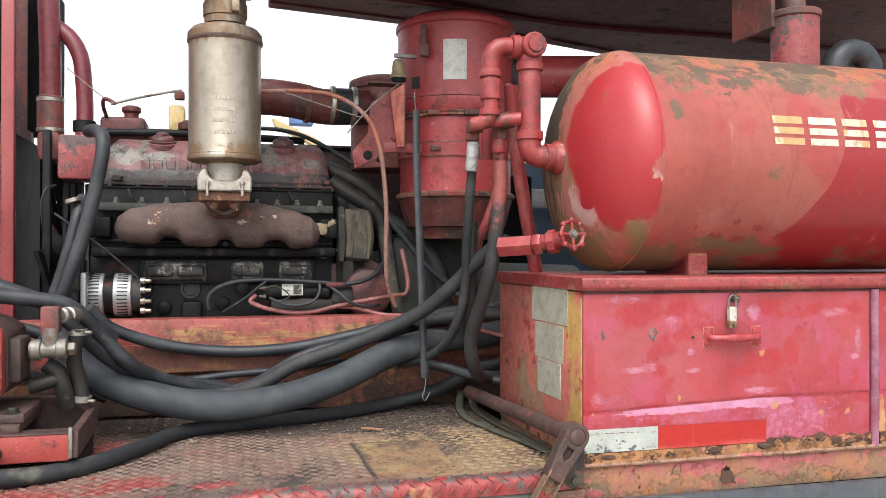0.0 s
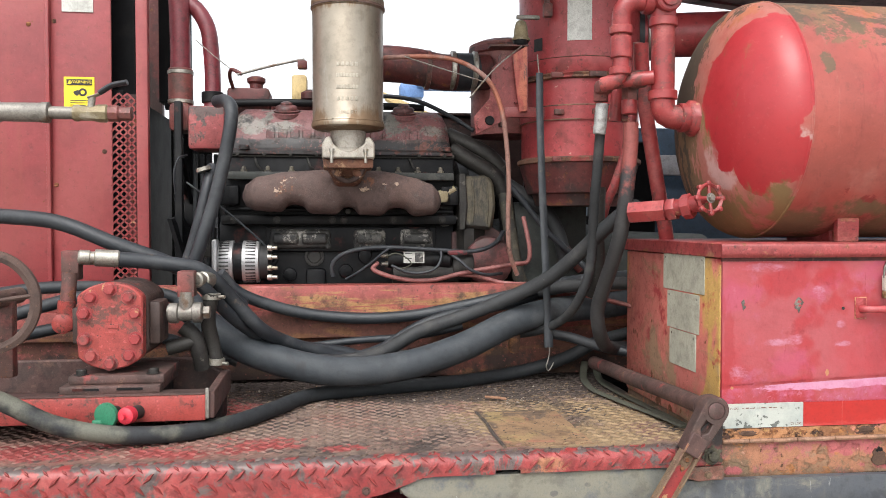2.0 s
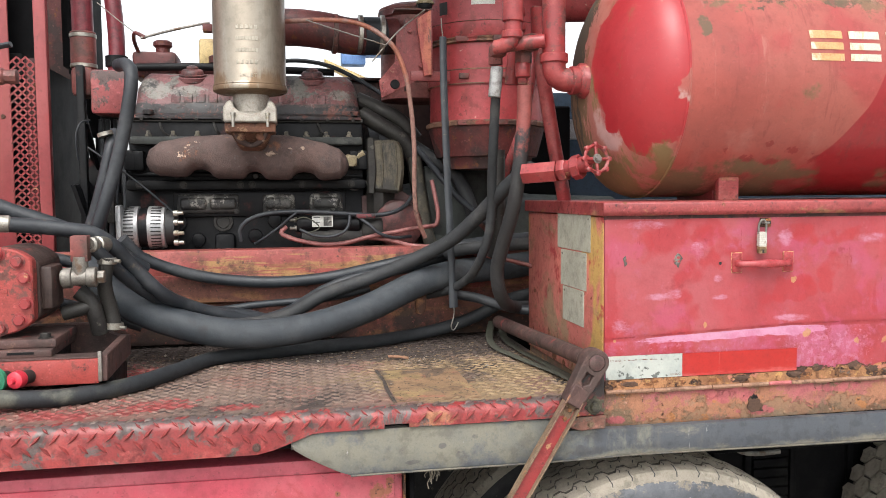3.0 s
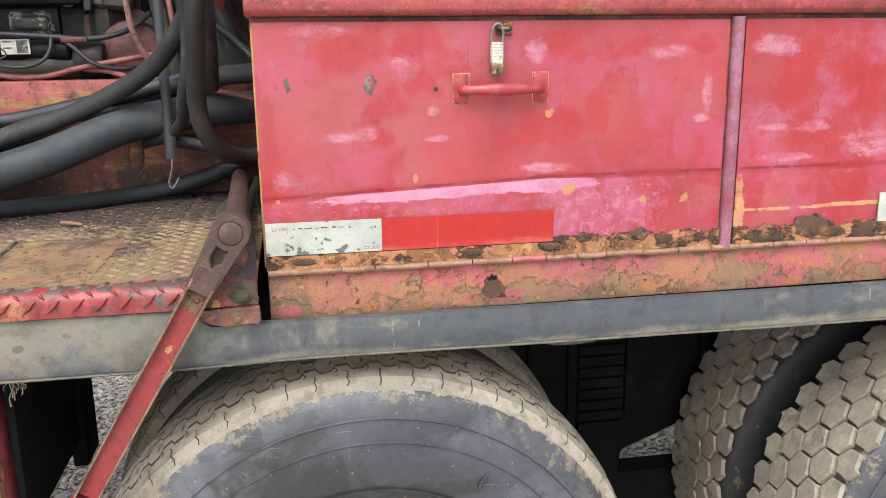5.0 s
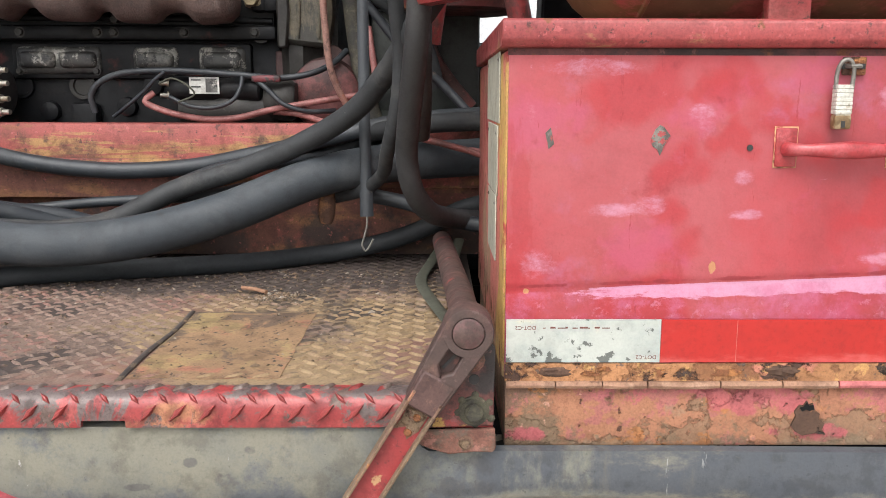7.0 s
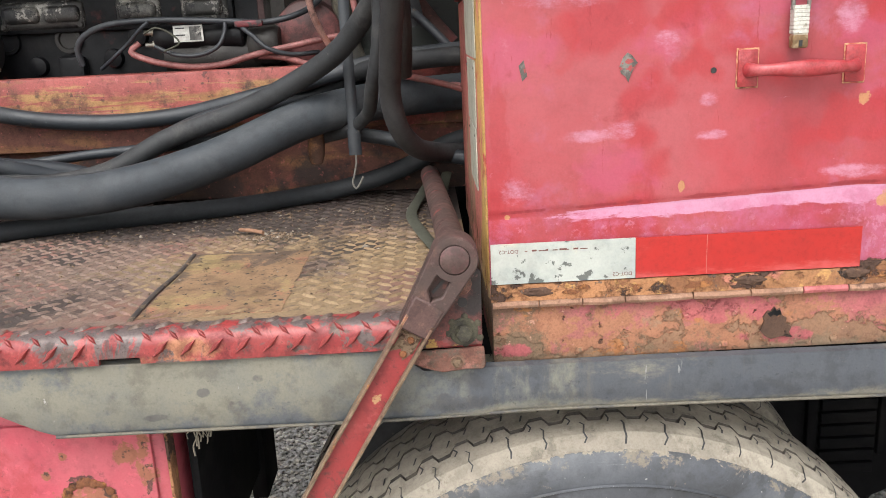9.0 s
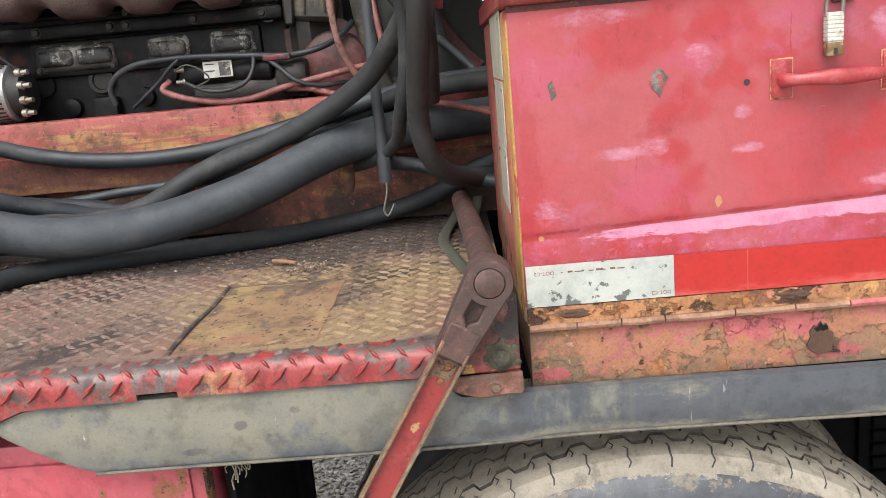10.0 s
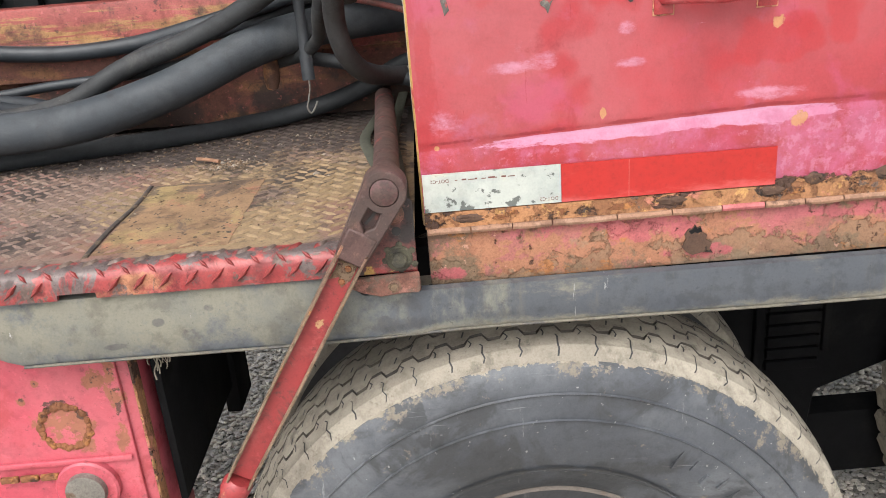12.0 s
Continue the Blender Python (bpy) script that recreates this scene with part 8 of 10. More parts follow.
part("stay", bm_tube([(-0.69, 0.53, 2.32), (-0.66, 0.53, 2.325), (-0.64, 0.54, 2.33)], 0.006, 8), grey_far, mu)
stamp = layered("stamped_bright_marks", (0.43, 0.39, 0.32), 0.4, metal=0.6)
rows_of = ((2.046, 5, 0.0105), (2.018, 7, 0.0100), (1.989, 7, 0.0095), (1.960, 5, 0.0100))
for z, n, w in rows_of:
    for k in range(n):
        a = -0.30 + (k + 0.5) * (0.62 / n) - 0.05
        c = Vector((-0.757 + 0.0925 * math.sin(a), 0.57 - 0.0925 * math.cos(a), z))
        b = bm_box(-w * 0.36, w * 0.36, -0.0006, 0.0006, -0.0052, 0.0052, 0.0005, 1)
        bmesh.ops.transform(b, matrix=Matrix.Translation(c) @ Euler((0, 0, a)).to_matrix().to_4x4(), verts=b.verts)
        part("stamped_bar", b, stamp, mu)
for k, ch in enumerate("INLET"):
    a = -0.22 + k * 0.10
    c = Vector((-0.757 + 0.0933 * math.sin(a), 0.57 - 0.0933 * math.cos(a), 1.926))
    writing("stamped_letter", ch, 0.0125, Matrix.Translation(c) @ Euler((0, 0, a)).to_matrix().to_4x4() @ FACING, stamp, mu, 0.0005)
part("outlet_flange", bm_box(-0.822, -0.694, 0.52, 0.632, 1.788, 1.812, 0.004), flange_rust, mu, "flaking square flange")
for x in (-0.81, -0.706):
    for y in (0.535, 0.615):
        part("flange_bolt", bm_lathe([(-0.03, 0.005), (0, 0.005), (0, 0.009), (0.01, 0.009), (0.012, 0.005), (0.028, 0.005)], (x, y, 1.826), (0, 0, 1), 10), steel_dull, mu)
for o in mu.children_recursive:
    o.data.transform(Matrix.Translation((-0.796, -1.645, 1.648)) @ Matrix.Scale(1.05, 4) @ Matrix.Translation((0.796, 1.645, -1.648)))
# alternator
al = thing("alternator", (-1.05, 0.87, 1.46), "bright cast-aluminium alternator with cooling slots", "alternator")
AC = (0, 0.865, 1.533)
part("drive_housing", bm_lathe([(-1.128, 0.02), (-1.126, 0.056), (-1.112, 0.062), (-1.085, 0.063), (-1.083, 0.058)], AC, (1, 0, 0), 40), aluminium, al)
part("stator", bm_lathe([(-1.084, 0.057), (-1.058, 0.057), (-1.057, 0.056)], AC, (1, 0, 0), 40), engine_black, al, "dark stator ring")
part("rear_housing", bm_lathe([(-1.058, 0.062), (-1.04, 0.063), (-1.012, 0.060), (-1.008, 0.045), (-1.007, 0)], AC, (1, 0, 0), 40), aluminium, al)
part("rear_cap", bm_lathe([(-1.010, 0.052), (-0.985, 0.048), (-0.978, 0.03), (-0.978, 0)], AC, (1, 0, 0), 32), ink, al, "black rear cap")
for k in range(16):
    a = radians(108 + k * 10)
    for x0, x1 in ((-1.122, -1.095), (-1.048, -1.020)):
        c = Vector((0, AC[1] + 0.0615 * math.cos(a), AC[2] + 0.0615 * math.sin(a)))
        b = bm_box(x0, x1, -0.0017, 0.0017, -0.002, 0.0022)
        bmesh.ops.transform(b, matrix=Matrix.Translation(c) @ Euler((a + math.pi / 2, 0, 0)).to_matrix().to_4x4(), verts=b.verts)
        part("cooling_slot", b, ink, al)
for z in (1.575, 1.548, 1.517, 1.490):
    part("terminal", bm_lathe([(0, 0.009), (0.012, 0.009), (0.012, 0.0055), (0.028, 0.0055)], (-0.985, 0.825, z), (1, -0.2, 0), 12), zinc, al)
part("mount_ear", bm_box(-1.142, -1.126, 0.80, 0.86, 1.44, 1.60, 0.006), aluminium, al)
part("mount_bracket", bm_box(-1.165, -1.143, 0.80, 0.93, 1.55, 1.635, 0.004), engine_grey, al)
part("adjust_bolt", bm_hex((-1.18, 0.815, 1.60), (-1.143, 0.815, 1.60), 0.009), zinc, al)
# starter
st = thing("starter_motor", (-0.55, 0.88, 1.47), "black starter motor with solenoid and a white label", "starter motor")
part("motor", bm_lathe([(-0.62, 0.0), (-0.62, 0.036), (-0.61, 0.040), (-0.44, 0.040), (-0.43, 0.036), (-0.42, 0.03), (-0.42, 0)], (0, 0.885, 1.495), (1, 0, 0), 28), engine_grey, st)
part("solenoid", bm_lathe([(-0.635, 0.0), (-0.635, 0.024), (-0.625, 0.027), (-0.545, 0.027), (-0.54, 0.024), (-0.53, 0.022), (-0.45, 0.03), (-0.445, 0.026), (-0.445, 0)], (0, 0.865, 1.538), (1, 0, 0), 28), engine_black, st)
part("label", bm_box(-0.590, -0.528, 0.8345, 0.8365, 1.528, 1.562), label_white, st, "white paper label")
part("label_patch", bm_box(-0.556, -0.532, 0.8335, 0.835, 1.531, 1.559), cover_bare, st)
for k in (1, 3):
    part("label_line", bm_box(-0.586, -0.562 - 0.004 * (k % 2), 0.8335, 0.835, 1.534 + k * 0.007, 1.5365 + k * 0.007), ink, st)
part("end_housing", bm_lathe([(-0.44, 0.0), (-0.44, 0.036), (-0.43, 0.043), (-0.385, 0.043), (-0.375, 0.036), (-0.375, 0)], (0, 0.88, 1.515), (1, 0, 0), 28), engine_grey, st)
for z in (1.525, 1.55):
    part("terminal", bm_lathe([(0, 0.008), (0.008, 0.008), (0.008, 0.005), (0.022, 0.005)], (-0.635, 0.855, z), (-1, -0.3, 0), 12), zinc, st)
tape_dark = layered("dark_red_tape", (0.13, 0.02, 0.025), 0.5, layers=[dict(c=(0.03, 0.02, 0.02), s=40, lo=0.5, hi=0.56)])
part("cable_joint", bm_box(-0.46, -0.40, 0.825, 0.84, 1.552, 1.566, 0.004), tape_dark, st, "red taped cable joint")

# ---- radiator housing ----
rd = thing("radiator_housing", (-1.8, 1.2, 1.2), "faded red radiator housing with expanded metal grille", "radiator housing")
part("side_panel", bm_box(-2.6, -1.628, 0.945, 0.955, 1.30, 2.75, 0.003), red_panel, rd, "flat pinkish-red panel")
part("front_panel", bm_box(-1.620, -1.448, 0.957, 0.966, 1.30, 2.75, 0.003), red_panel, rd, "flat pinkish-red panel")
part("panel_fold", bm_box(-1.630, -1.618, 0.940, 0.968, 1.30, 2.75, 0.003), red_panel, rd)
part("post", bm_box(-1.376, -1.342, 0.945, 0.975, 1.25, 2.75, 0.003), red_panel, rd, "narrow red post")
part("top_rail", bm_box(-1.448, -1.376, 0.955, 0.965, 2.55, 2.75, 0.002), red_panel, rd)
# near-black sheets and core stand for the shaded opening behind the panels
part("shroud", bm_box(-2.6, -1.40, 1.04, 1.08, 1.2, 2.75), dark_void, rd, "near-black sheet for the shade behind the panels")
part("core", bm_box(-1.46, -1.425, 1.0, 1.75, 1.25, 2.05, 0.003), dark_void, rd, "radiator core, near black for shade")
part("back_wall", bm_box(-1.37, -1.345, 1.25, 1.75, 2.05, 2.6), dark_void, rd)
part("far_panel", bm_box(-2.6, -1.46, 1.75, 1.80, 1.2, 2.75), red_dark, rd)
# expanded metal
verts, faces = [], []


def strand(p, q, w):
    d = Vector((q[0] - p[0], 0, q[1] - p[1]))
    s = Vector((-d.z, 0, d.x)).normalized() * w
    n0 = len(verts)
    for y in (0.957, 0.960):
        for (x, z), k in ((p, 1), (p, -1), (q, -1), (q, 1)):
            verts.append((x + s.x * k, y, z + s.z * k))
    faces.extend([(n0, n0 + 1, n0 + 2, n0 + 3), (n0 + 4, n0 + 7, n0 + 6, n0 + 5), (n0, n0 + 3, n0 + 7, n0 + 4), (n0 + 1, n0 + 5, n0 + 6, n0 + 2)])


CW, CH = 0.0240, 0.0115
for r in range(62):
    z = 1.32 + r * CH
    for c in range(4):
        x = -1.452 + c * CW + (CW / 2 if r % 2 else 0)
        if z > 2.02 and (c + r * 3) % 7 > (2.06 - z) * 60:
            continue
        strand((x, z), (x + CW / 2, z + CH), 0.0024)
        strand((x + CW / 2, z + CH), (x + CW, z), 0.0024)
me = bpy.data.meshes.new("grille")
me.from_pydata(verts, [], faces)
me.materials.append(red_pipe)
gr = new("grille", me)
under(gr, rd)
tagged(gr, "torn expanded metal grille", kind="stuff")
sg = part("warning_label", bm_box(-1.582, -1.496, 0.9545, 0.9565, 1.985, 2.078), label_yellow, rd, "yellow warning label with a black header")
part("label_header", bm_box(-1.574, -1.502, 0.9525, 0.9543, 2.054, 2.071), ink, sg)
writing("label_word", "WARNING", 0.0125, Matrix.Translation((-1.533, 0.9522, 2.0625)) @ FACING, label_yellow, sg, 0.0002)
part("label_triangle", bm_prism([(-1.571, 2.057), (-1.560, 2.057), (-1.5655, 2.068)], "y", 0.9515, 0.9523), label_yellow, sg)
part("label_pictogram", bm_lathe([(0, 0.006), (0.0004, 0.012), (0.0008, 0.006)], (-1.529, 0.9543, 2.033), (0, -1, 0), 20, closed=True), ink, sg)
part("label_pictogram", bm_prism([(-1.556, 2.034), (-1.542, 2.040), (-1.536, 2.030), (-1.545, 2.022), (-1.552, 2.026)], "y", 0.9535, 0.9543), ink, sg)
for z in (2.008, 2.001, 1.994):
    part("text_bar", bm_box(-1.565, -1.515 + (z - 2.0), 0.9537, 0.9543, z, z + 0.002), ink, sg)
part("paper_label", bm_box(-1.585, -1.497, 0.9535, 0.9555, 2.268, 2.42), label_white, rd, "blank white paper label")
for x, z in ((-1.675, 2.226), (-1.62 + 0.012, 2.24), (-1.607, 1.76), (-1.47, 1.86)):
    part("screw", bm_lathe([(0, 0.007), (0.003, 0.006), (0.004, 0)], (x, 0.957 if x > -1.62 else 0.945, z), (0, -1, 0), 10), rust_flake, rd)
part("grille_back", bm_box(-1.448, -1.376, 1.02, 1.03, 1.25, 2.04), red_dark, rd)
# fan shroud and belts between radiator and engine
fn = thing("fan_drive", (-1.24, 1.2, 1.3), "black fan hub and belts between radiator and engine", "fan drive")
part("hub", bm_cyl((-1.30, 1.25, 1.66), (-1.14, 1.25, 1.66), 0.10, 32, 0.01), engine_black, fn)
for k in range(6):
    a = k * math.pi / 3 + 0.2
    d = Vector((0.12, math.cos(a), math.sin(a)))
    c = Vector((-1.29, 1.25, 1.66))
    s = Vector((0, -math.sin(a), math.cos(a)))
    b = bmesh.new()
    o = Vector((0.012, 0, 0))
    pts = [c + Vector((0, d.y, d.z)) * 0.09 - s * 0.03, c + Vector((0, d.y, d.z)) * 0.30 - s * 0.06, c + Vector((0.03, d.y * 0.30, d.z * 0.30)) + s * 0.06, c + Vector((0.03, d.y * 0.09, d.z * 0.09)) + s * 0.03]
    lo = [b.verts.new(p) for p in pts]
    hi = [b.verts.new(p + o) for p in pts]
    b.faces.new(lo)
    b.faces.new(hi[::-1])
    for i in range(4):
        b.faces.new((lo[i], lo[(i + 1) % 4], hi[(i + 1) % 4], hi[i]))
    part("blade", b, engine_black, fn)
part("guard_post", bm_box(-1.278, -1.255, 1.00, 1.03, 1.3, 2.02, 0.004), engine_black, fn)
for k in range(4):
    part("belt", bm_box(-1.245 + k * 0.022, -1.232 + k * 0.022, 1.13, 1.145, 1.35, 1.87, 0.003), rubber, fn)
# added near-black panels give the shade behind the belts; slits stay open
part("dark_baffle", bm_box(-1.298, -1.215, 1.34, 1.36, 1.2, 2.02), dark_void, fn, "near-black panel standing in for the shade behind the belts")
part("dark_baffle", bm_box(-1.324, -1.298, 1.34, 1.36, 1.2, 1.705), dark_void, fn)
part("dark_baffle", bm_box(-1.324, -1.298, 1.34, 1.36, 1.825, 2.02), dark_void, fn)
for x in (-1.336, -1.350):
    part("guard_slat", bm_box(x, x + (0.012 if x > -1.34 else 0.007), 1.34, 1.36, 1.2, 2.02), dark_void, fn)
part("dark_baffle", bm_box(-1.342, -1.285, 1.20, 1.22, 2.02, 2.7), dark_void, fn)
# header tank and pipes
pipe_maroon = layered("maroon_pipe_paint", (0.15, 0.020, 0.028), 0.42, chips=0.4, grime=0.3, layers=[
    dict(c=(0.20, 0.045, 0.048), s=9, lo=0.5, hi=0.64, w=0.7, ro=0.7), dict(c=(0.075, 0.022, 0.022), s=13, lo=0.55, hi=0.64, w=0.8, ro=0.72)])
hd = thing("coolant_header", (-1.19, 1.05, 1.88), "red thermostat housing with two red coolant pipes", "coolant pipes")
part("housing", bm_box(-1.235, -1.125, 0.985, 1.12, 1.872, 2.006, 0.012), red_peel, hd, "peeling red thermostat housing")
part("side_housing", bm_box(-1.30, -1.235, 1.03, 1.12, 1.93, 2.02, 0.015), red_oily, hd)
part("pipe", bm_tube([(-1.274, 1.10, 1.99), (-1.274, 1.10, 2.2), (-1.282, 1.10, 2.5)], 0.0315, 28, 0.05, 1, None), pipe_maroon, hd, "thick red pipe")
part("sleeve", bm_cyl((-1.274, 1.10, 2.02), (-1.274, 1.10, 2.135), 0.038, 28, 0.003), red_oily, hd)
for z in (2.03, 2.122):
    part("hose_clamp", bm_lathe([(-0.006, 0.038), (-0.005, 0.040), (0.005, 0.040), (0.006, 0.038)], (-1.274, 1.10, z), (0, 0, 1), 28), zinc, hd)
part("pipe", bm_tube([(-1.27, 1.13, 2.36), (-1.226, 1.12, 2.328), (-1.192, 1.11, 2.27), (-1.180, 1.105, 2.19), (-1.175, 1.10, 2.08), (-1.178, 1.09, 2.0)], 0.0250, 24, 0.02), pipe_maroon, hd, "bent red pipe")
part("pipe_clamp", bm_lathe([(-0.018, 0.030), (-0.016, 0.034), (0.016, 0.034), (0.018, 0.030)], (-1.176, 1.097, 2.045), (0, 0, 1), 24), engine_black, hd)
part("hose_clamp", bm_lathe([(-0.006, 0.0195), (-0.005, 0.0215), (0.005, 0.0215), (0.006, 0.0195)], (-1.162, 0.81, 1.80), (-0.3, 0, 1), 20), zinc, hd)

# ---- hydraulic pump on its base ----
pb = thing("hydraulic_base_frame", (-1.25, 0.2, 1.19), "scuffed red steel pump base on the deck", "pump base")
part("pedestal", bm_box(-1.318, -1.135, 0.0, 0.19, 1.322, 1.338, 0.003), lever_iron, pb, "oily red slotted pedestal")
part("pedestal_plate", bm_box(-1.306, -1.130, 0.015, 0.18, 1.338, 1.356, 0.004), lever_iron, pb)
for x in (-1.285, -1.152):
    part("bolt", bm_bolt((x, 0.028, 1.356), (0, 0, 1), 0.010, 0.008), engine_grey, pb)
for x in (-1.27, -1.19):
    part("slot", bm_box(x - 0.024, x + 0.024, -0.0015, 0.002, 1.3295, 1.334), engine_black, pb)
pu = thing("hydraulic_pump", (-1.232, 0.12, 1.368), "red ten-bolt hydraulic pump with brown cast body", "hydraulic pump")
PC = Vector((-1.2325, 0, 1.4475))


def pump_outline(rx, rz):
    out = []
    for i in range(48):
        a = 2 * math.pi * i / 48
        out.append((PC.x + max(-rx, min(rx, rz * math.cos(a))), PC.z + rz * math.sin(a)))
    keep = []
    for p in out:
        if not keep or (Vector(p) - Vector(keep[-1])).length > 1e-4:
            keep.append(p)
    return keep


face = part("cover", bm_prism(pump_outline(0.0605, 0.084), "y", 0.030, 0.062, 0.003), pump_red, pu, "flat red bolted cover")
part("body", bm_prism(pump_outline(0.064, 0.083), "y", 0.0625, 0.22, 0.003), pump_oily, pu, "brown cast body")
part("side_ear", bm_box(-1.308, -1.290, 0.05, 0.12, 1.412, 1.482, 0.004), pump_oily, pu)
part("side_port", bm_box(-1.175, -1.148, 0.075, 0.16, 1.405, 1.49, 0.006), pump_oily, pu)
for k in range(10):
    a = radians(90 + 36 * k) if k in (0, 5) else radians((90, 52, 20, -20, -52, -90, -128, -160, -200, -232)[k])
    q = Vector((PC.x + 0.058 * math.cos(a) * (0.86 if abs(math.cos(a)) > 0.8 else 0.98), 0.030, PC.z + 0.070 * math.sin(a) * (1.02 if abs(math.cos(a)) < 0.8 else 1.05)))
    part("cover_bolt", bm_bolt(q, (0, -1, 0), 0.0102, 0.009), red_pipe, pu)
for dx, dz, w, h in ((-0.004, 0.012, 0.014, 0.006), (0.006, 0.0, 0.020, 0.008), (0.0, -0.014, 0.018, 0.005)):
    part("cast_bar", bm_box(PC.x + dx - w / 2, PC.x + dx + w / 2, 0.0285, 0.0305, PC.z + dz - h / 2, PC.z + dz + h / 2, 0.0005, 1), pump_red, face)
fi = thing("pump_fittings", (-1.3, 0.12, 1.40), "steel and red hydraulic fittings on the pump's ports", "hydraulic fittings")
part("elbow", bm_tube([(-1.30, 0.12, 1.45), (-1.325, 0.12, 1.447), (-1.338, 0.12, 1.458), (-1.338, 0.12, 1.49)], 0.017, 16), pump_red, fi, "red elbow")
part("knuckle", bm_lathe([(-0.022, 0.014), (-0.018, 0.020), (0.018, 0.020), (0.022, 0.014)], (-1.342, 0.11, 1.446), (0.2, -1, 0), 20), pump_red, fi)
part("riser", bm_cyl((-1.338, 0.12, 1.475), (-1.334, 0.13, 1.545), 0.0145, 16), red_oily, fi)
part("block", bm_box(-1.352, -1.318, 0.13, 0.165, 1.53, 1.59, 0.003), red_oily, fi)
part("nut", bm_hex((-1.318, 0.155, 1.572), (-1.292, 0.17, 1.571), 0.0135), steel_dull, fi)
part("tee", bm_tube([(-1.142, 0.12, 1.462), (-1.075, 0.12, 1.463)], 0.0165, 18, 0.02, 1, None, False), steel_dull, fi, "dull steel tee")
part("tee_nut", bm_hex((-1.072, 0.12, 1.463), (-1.058, 0.12, 1.463), 0.014), steel_dull, fi)
part("tee_collar", bm_lathe([(-0.01, 0.017), (-0.008, 0.021), (0.008, 0.021), (0.01, 0.017)], (-1.130, 0.12, 1.462), (1, 0, 0), 20), steel_dull, fi)
part("tee_collar", bm_lathe([(-0.01, 0.017), (-0.008, 0.021), (0.008, 0.021), (0.01, 0.017)], (-1.083, 0.12, 1.463), (1, 0, 0), 20), steel_dull, fi)
part("riser", bm_cyl((-1.105, 0.12, 1.463), (-1.105, 0.12, 1.505), 0.0155, 16), steel_dull, fi)
part("block", bm_box(-1.122, -1.088, 0.11, 0.145, 1.495, 1.548, 0.003), red_oily, fi, "red square elbow")
part("ferrule", bm_lathe([(0, 0.013), (0.004, 0.0165), (0.016, 0.0165), (0.018, 0.014), (0.024, 0.014), (0.026, 0.0175), (0.055, 0.0175), (0.06, 0.015)], (-1.09, 0.135, 1.528), (0.5, 1.2, -0.05), 20), zinc, fi, "bright crimped ferrule")
part("lower_elbow", bm_tube([(-1.12, 0.16, 1.43), (-1.098, 0.16, 1.41), (-1.088, 0.16, 1.38), (-1.082, 0.17, 1.34)], 0.017, 16), engine_grey, fi)
part("lower_tee", bm_tube([(-1.15, 0.15, 1.385), (-1.11, 0.155, 1.395), (-1.09, 0.16, 1.40)], 0.015, 16), engine_grey, fi)
part("drain_hose", bm_tube([(-1.06, 0.16, 1.50), (-1.07, 0.17, 1.44), (-1.062, 0.18, 1.39), (-1.055, 0.18, 1.35)], 0.0155, 16), engine_grey, fi)
for z, x in ((1.492, -1.062), (1.352, -1.056)):
    part("hose_clamp", bm_lathe([(-0.007, 0.018), (-0.006, 0.0195), (0.006, 0.0195), (0.007, 0.018)], (x, 0.165 if z > 1.4 else 0.18, z), (0.05, 0, 1), 24), zinc, fi)
    part("clamp_screw", bm_cyl((x + 0.018, 0.15, z), (x + 0.03, 0.145, z), 0.004, 10), zinc, fi)
PLUGS = []
for nm, x, mt, lb, rr in (("dust_plug", -1.222, green_cap, "green plastic dust cap on the pump base", 0.0235), ("dust_plug", -1.182, pinkred_cap, "red plastic dust cap on the pump base", 0.0165)):
    cp = thing(nm, (x, -0.04, 1.28), lb, "dust cap", "dust caps on the pump base")
    PLUGS.append(cp)
    part("socket", bm_cyl((x + 0.012, -0.02, 1.292), (x + 0.003, -0.045, 1.293), 0.013, 18), engine_grey, cp)
    part("cap", bm_lathe([(0, rr * 0.9), (0.004, rr), (0.018, rr * 0.95), (0.022, rr * 0.6), (0.022, rr * 0.35), (0.03, rr * 0.3), (0.03, 0)] if rr < 0.02 else [(0, rr * 0.9), (0.003, rr), (0.010, rr * 0.95), (0.012, 0)], (x + 0.003, -0.042, 1.293), (-0.35, -1, 0.0), 20), mt, cp)
    if rr > 0.02:
        part("cap_tab", bm_box(x - 0.024, x - 0.006, -0.052, -0.044, 1.268, 1.285, 0.003), mt, cp)

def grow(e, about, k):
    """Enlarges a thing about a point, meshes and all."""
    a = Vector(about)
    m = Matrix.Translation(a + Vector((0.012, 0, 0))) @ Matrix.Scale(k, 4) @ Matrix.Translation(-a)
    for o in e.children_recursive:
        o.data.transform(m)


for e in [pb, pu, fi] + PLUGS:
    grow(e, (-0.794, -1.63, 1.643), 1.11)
for x in (-1.72, -1.08):
    part("foot", bm_box(x - 0.03, x + 0.03, 0.21, 0.40, 1.1902, 1.2335, 0.003), engine_black, pb)
part("front_beam", bm_box(-1.80, -1.064, 0.157, 0.182, 1.231, 1.284, 0.003), pump_red, pb, "scuffed red beam")
part("beam_flange", bm_box(-1.80, -1.066, 0.163, 0.215, 1.2842, 1.2875, 0.001), lever_iron, pb)
part("end_beam", bm_prism([(0.160, 1.235), (0.435, 1.240), (0.435, 1.290), (0.39, 1.296), (0.160, 1.292)], "x", -1.063, -1.046, 0.002), lever_iron, pb, "oily red end beam")
part("weld_plate", bm_box(-1.064, -1.056, 0.152, 0.160, 1.236, 1.300, 0.002), steel_dull, pb, "bare welded plate edge")
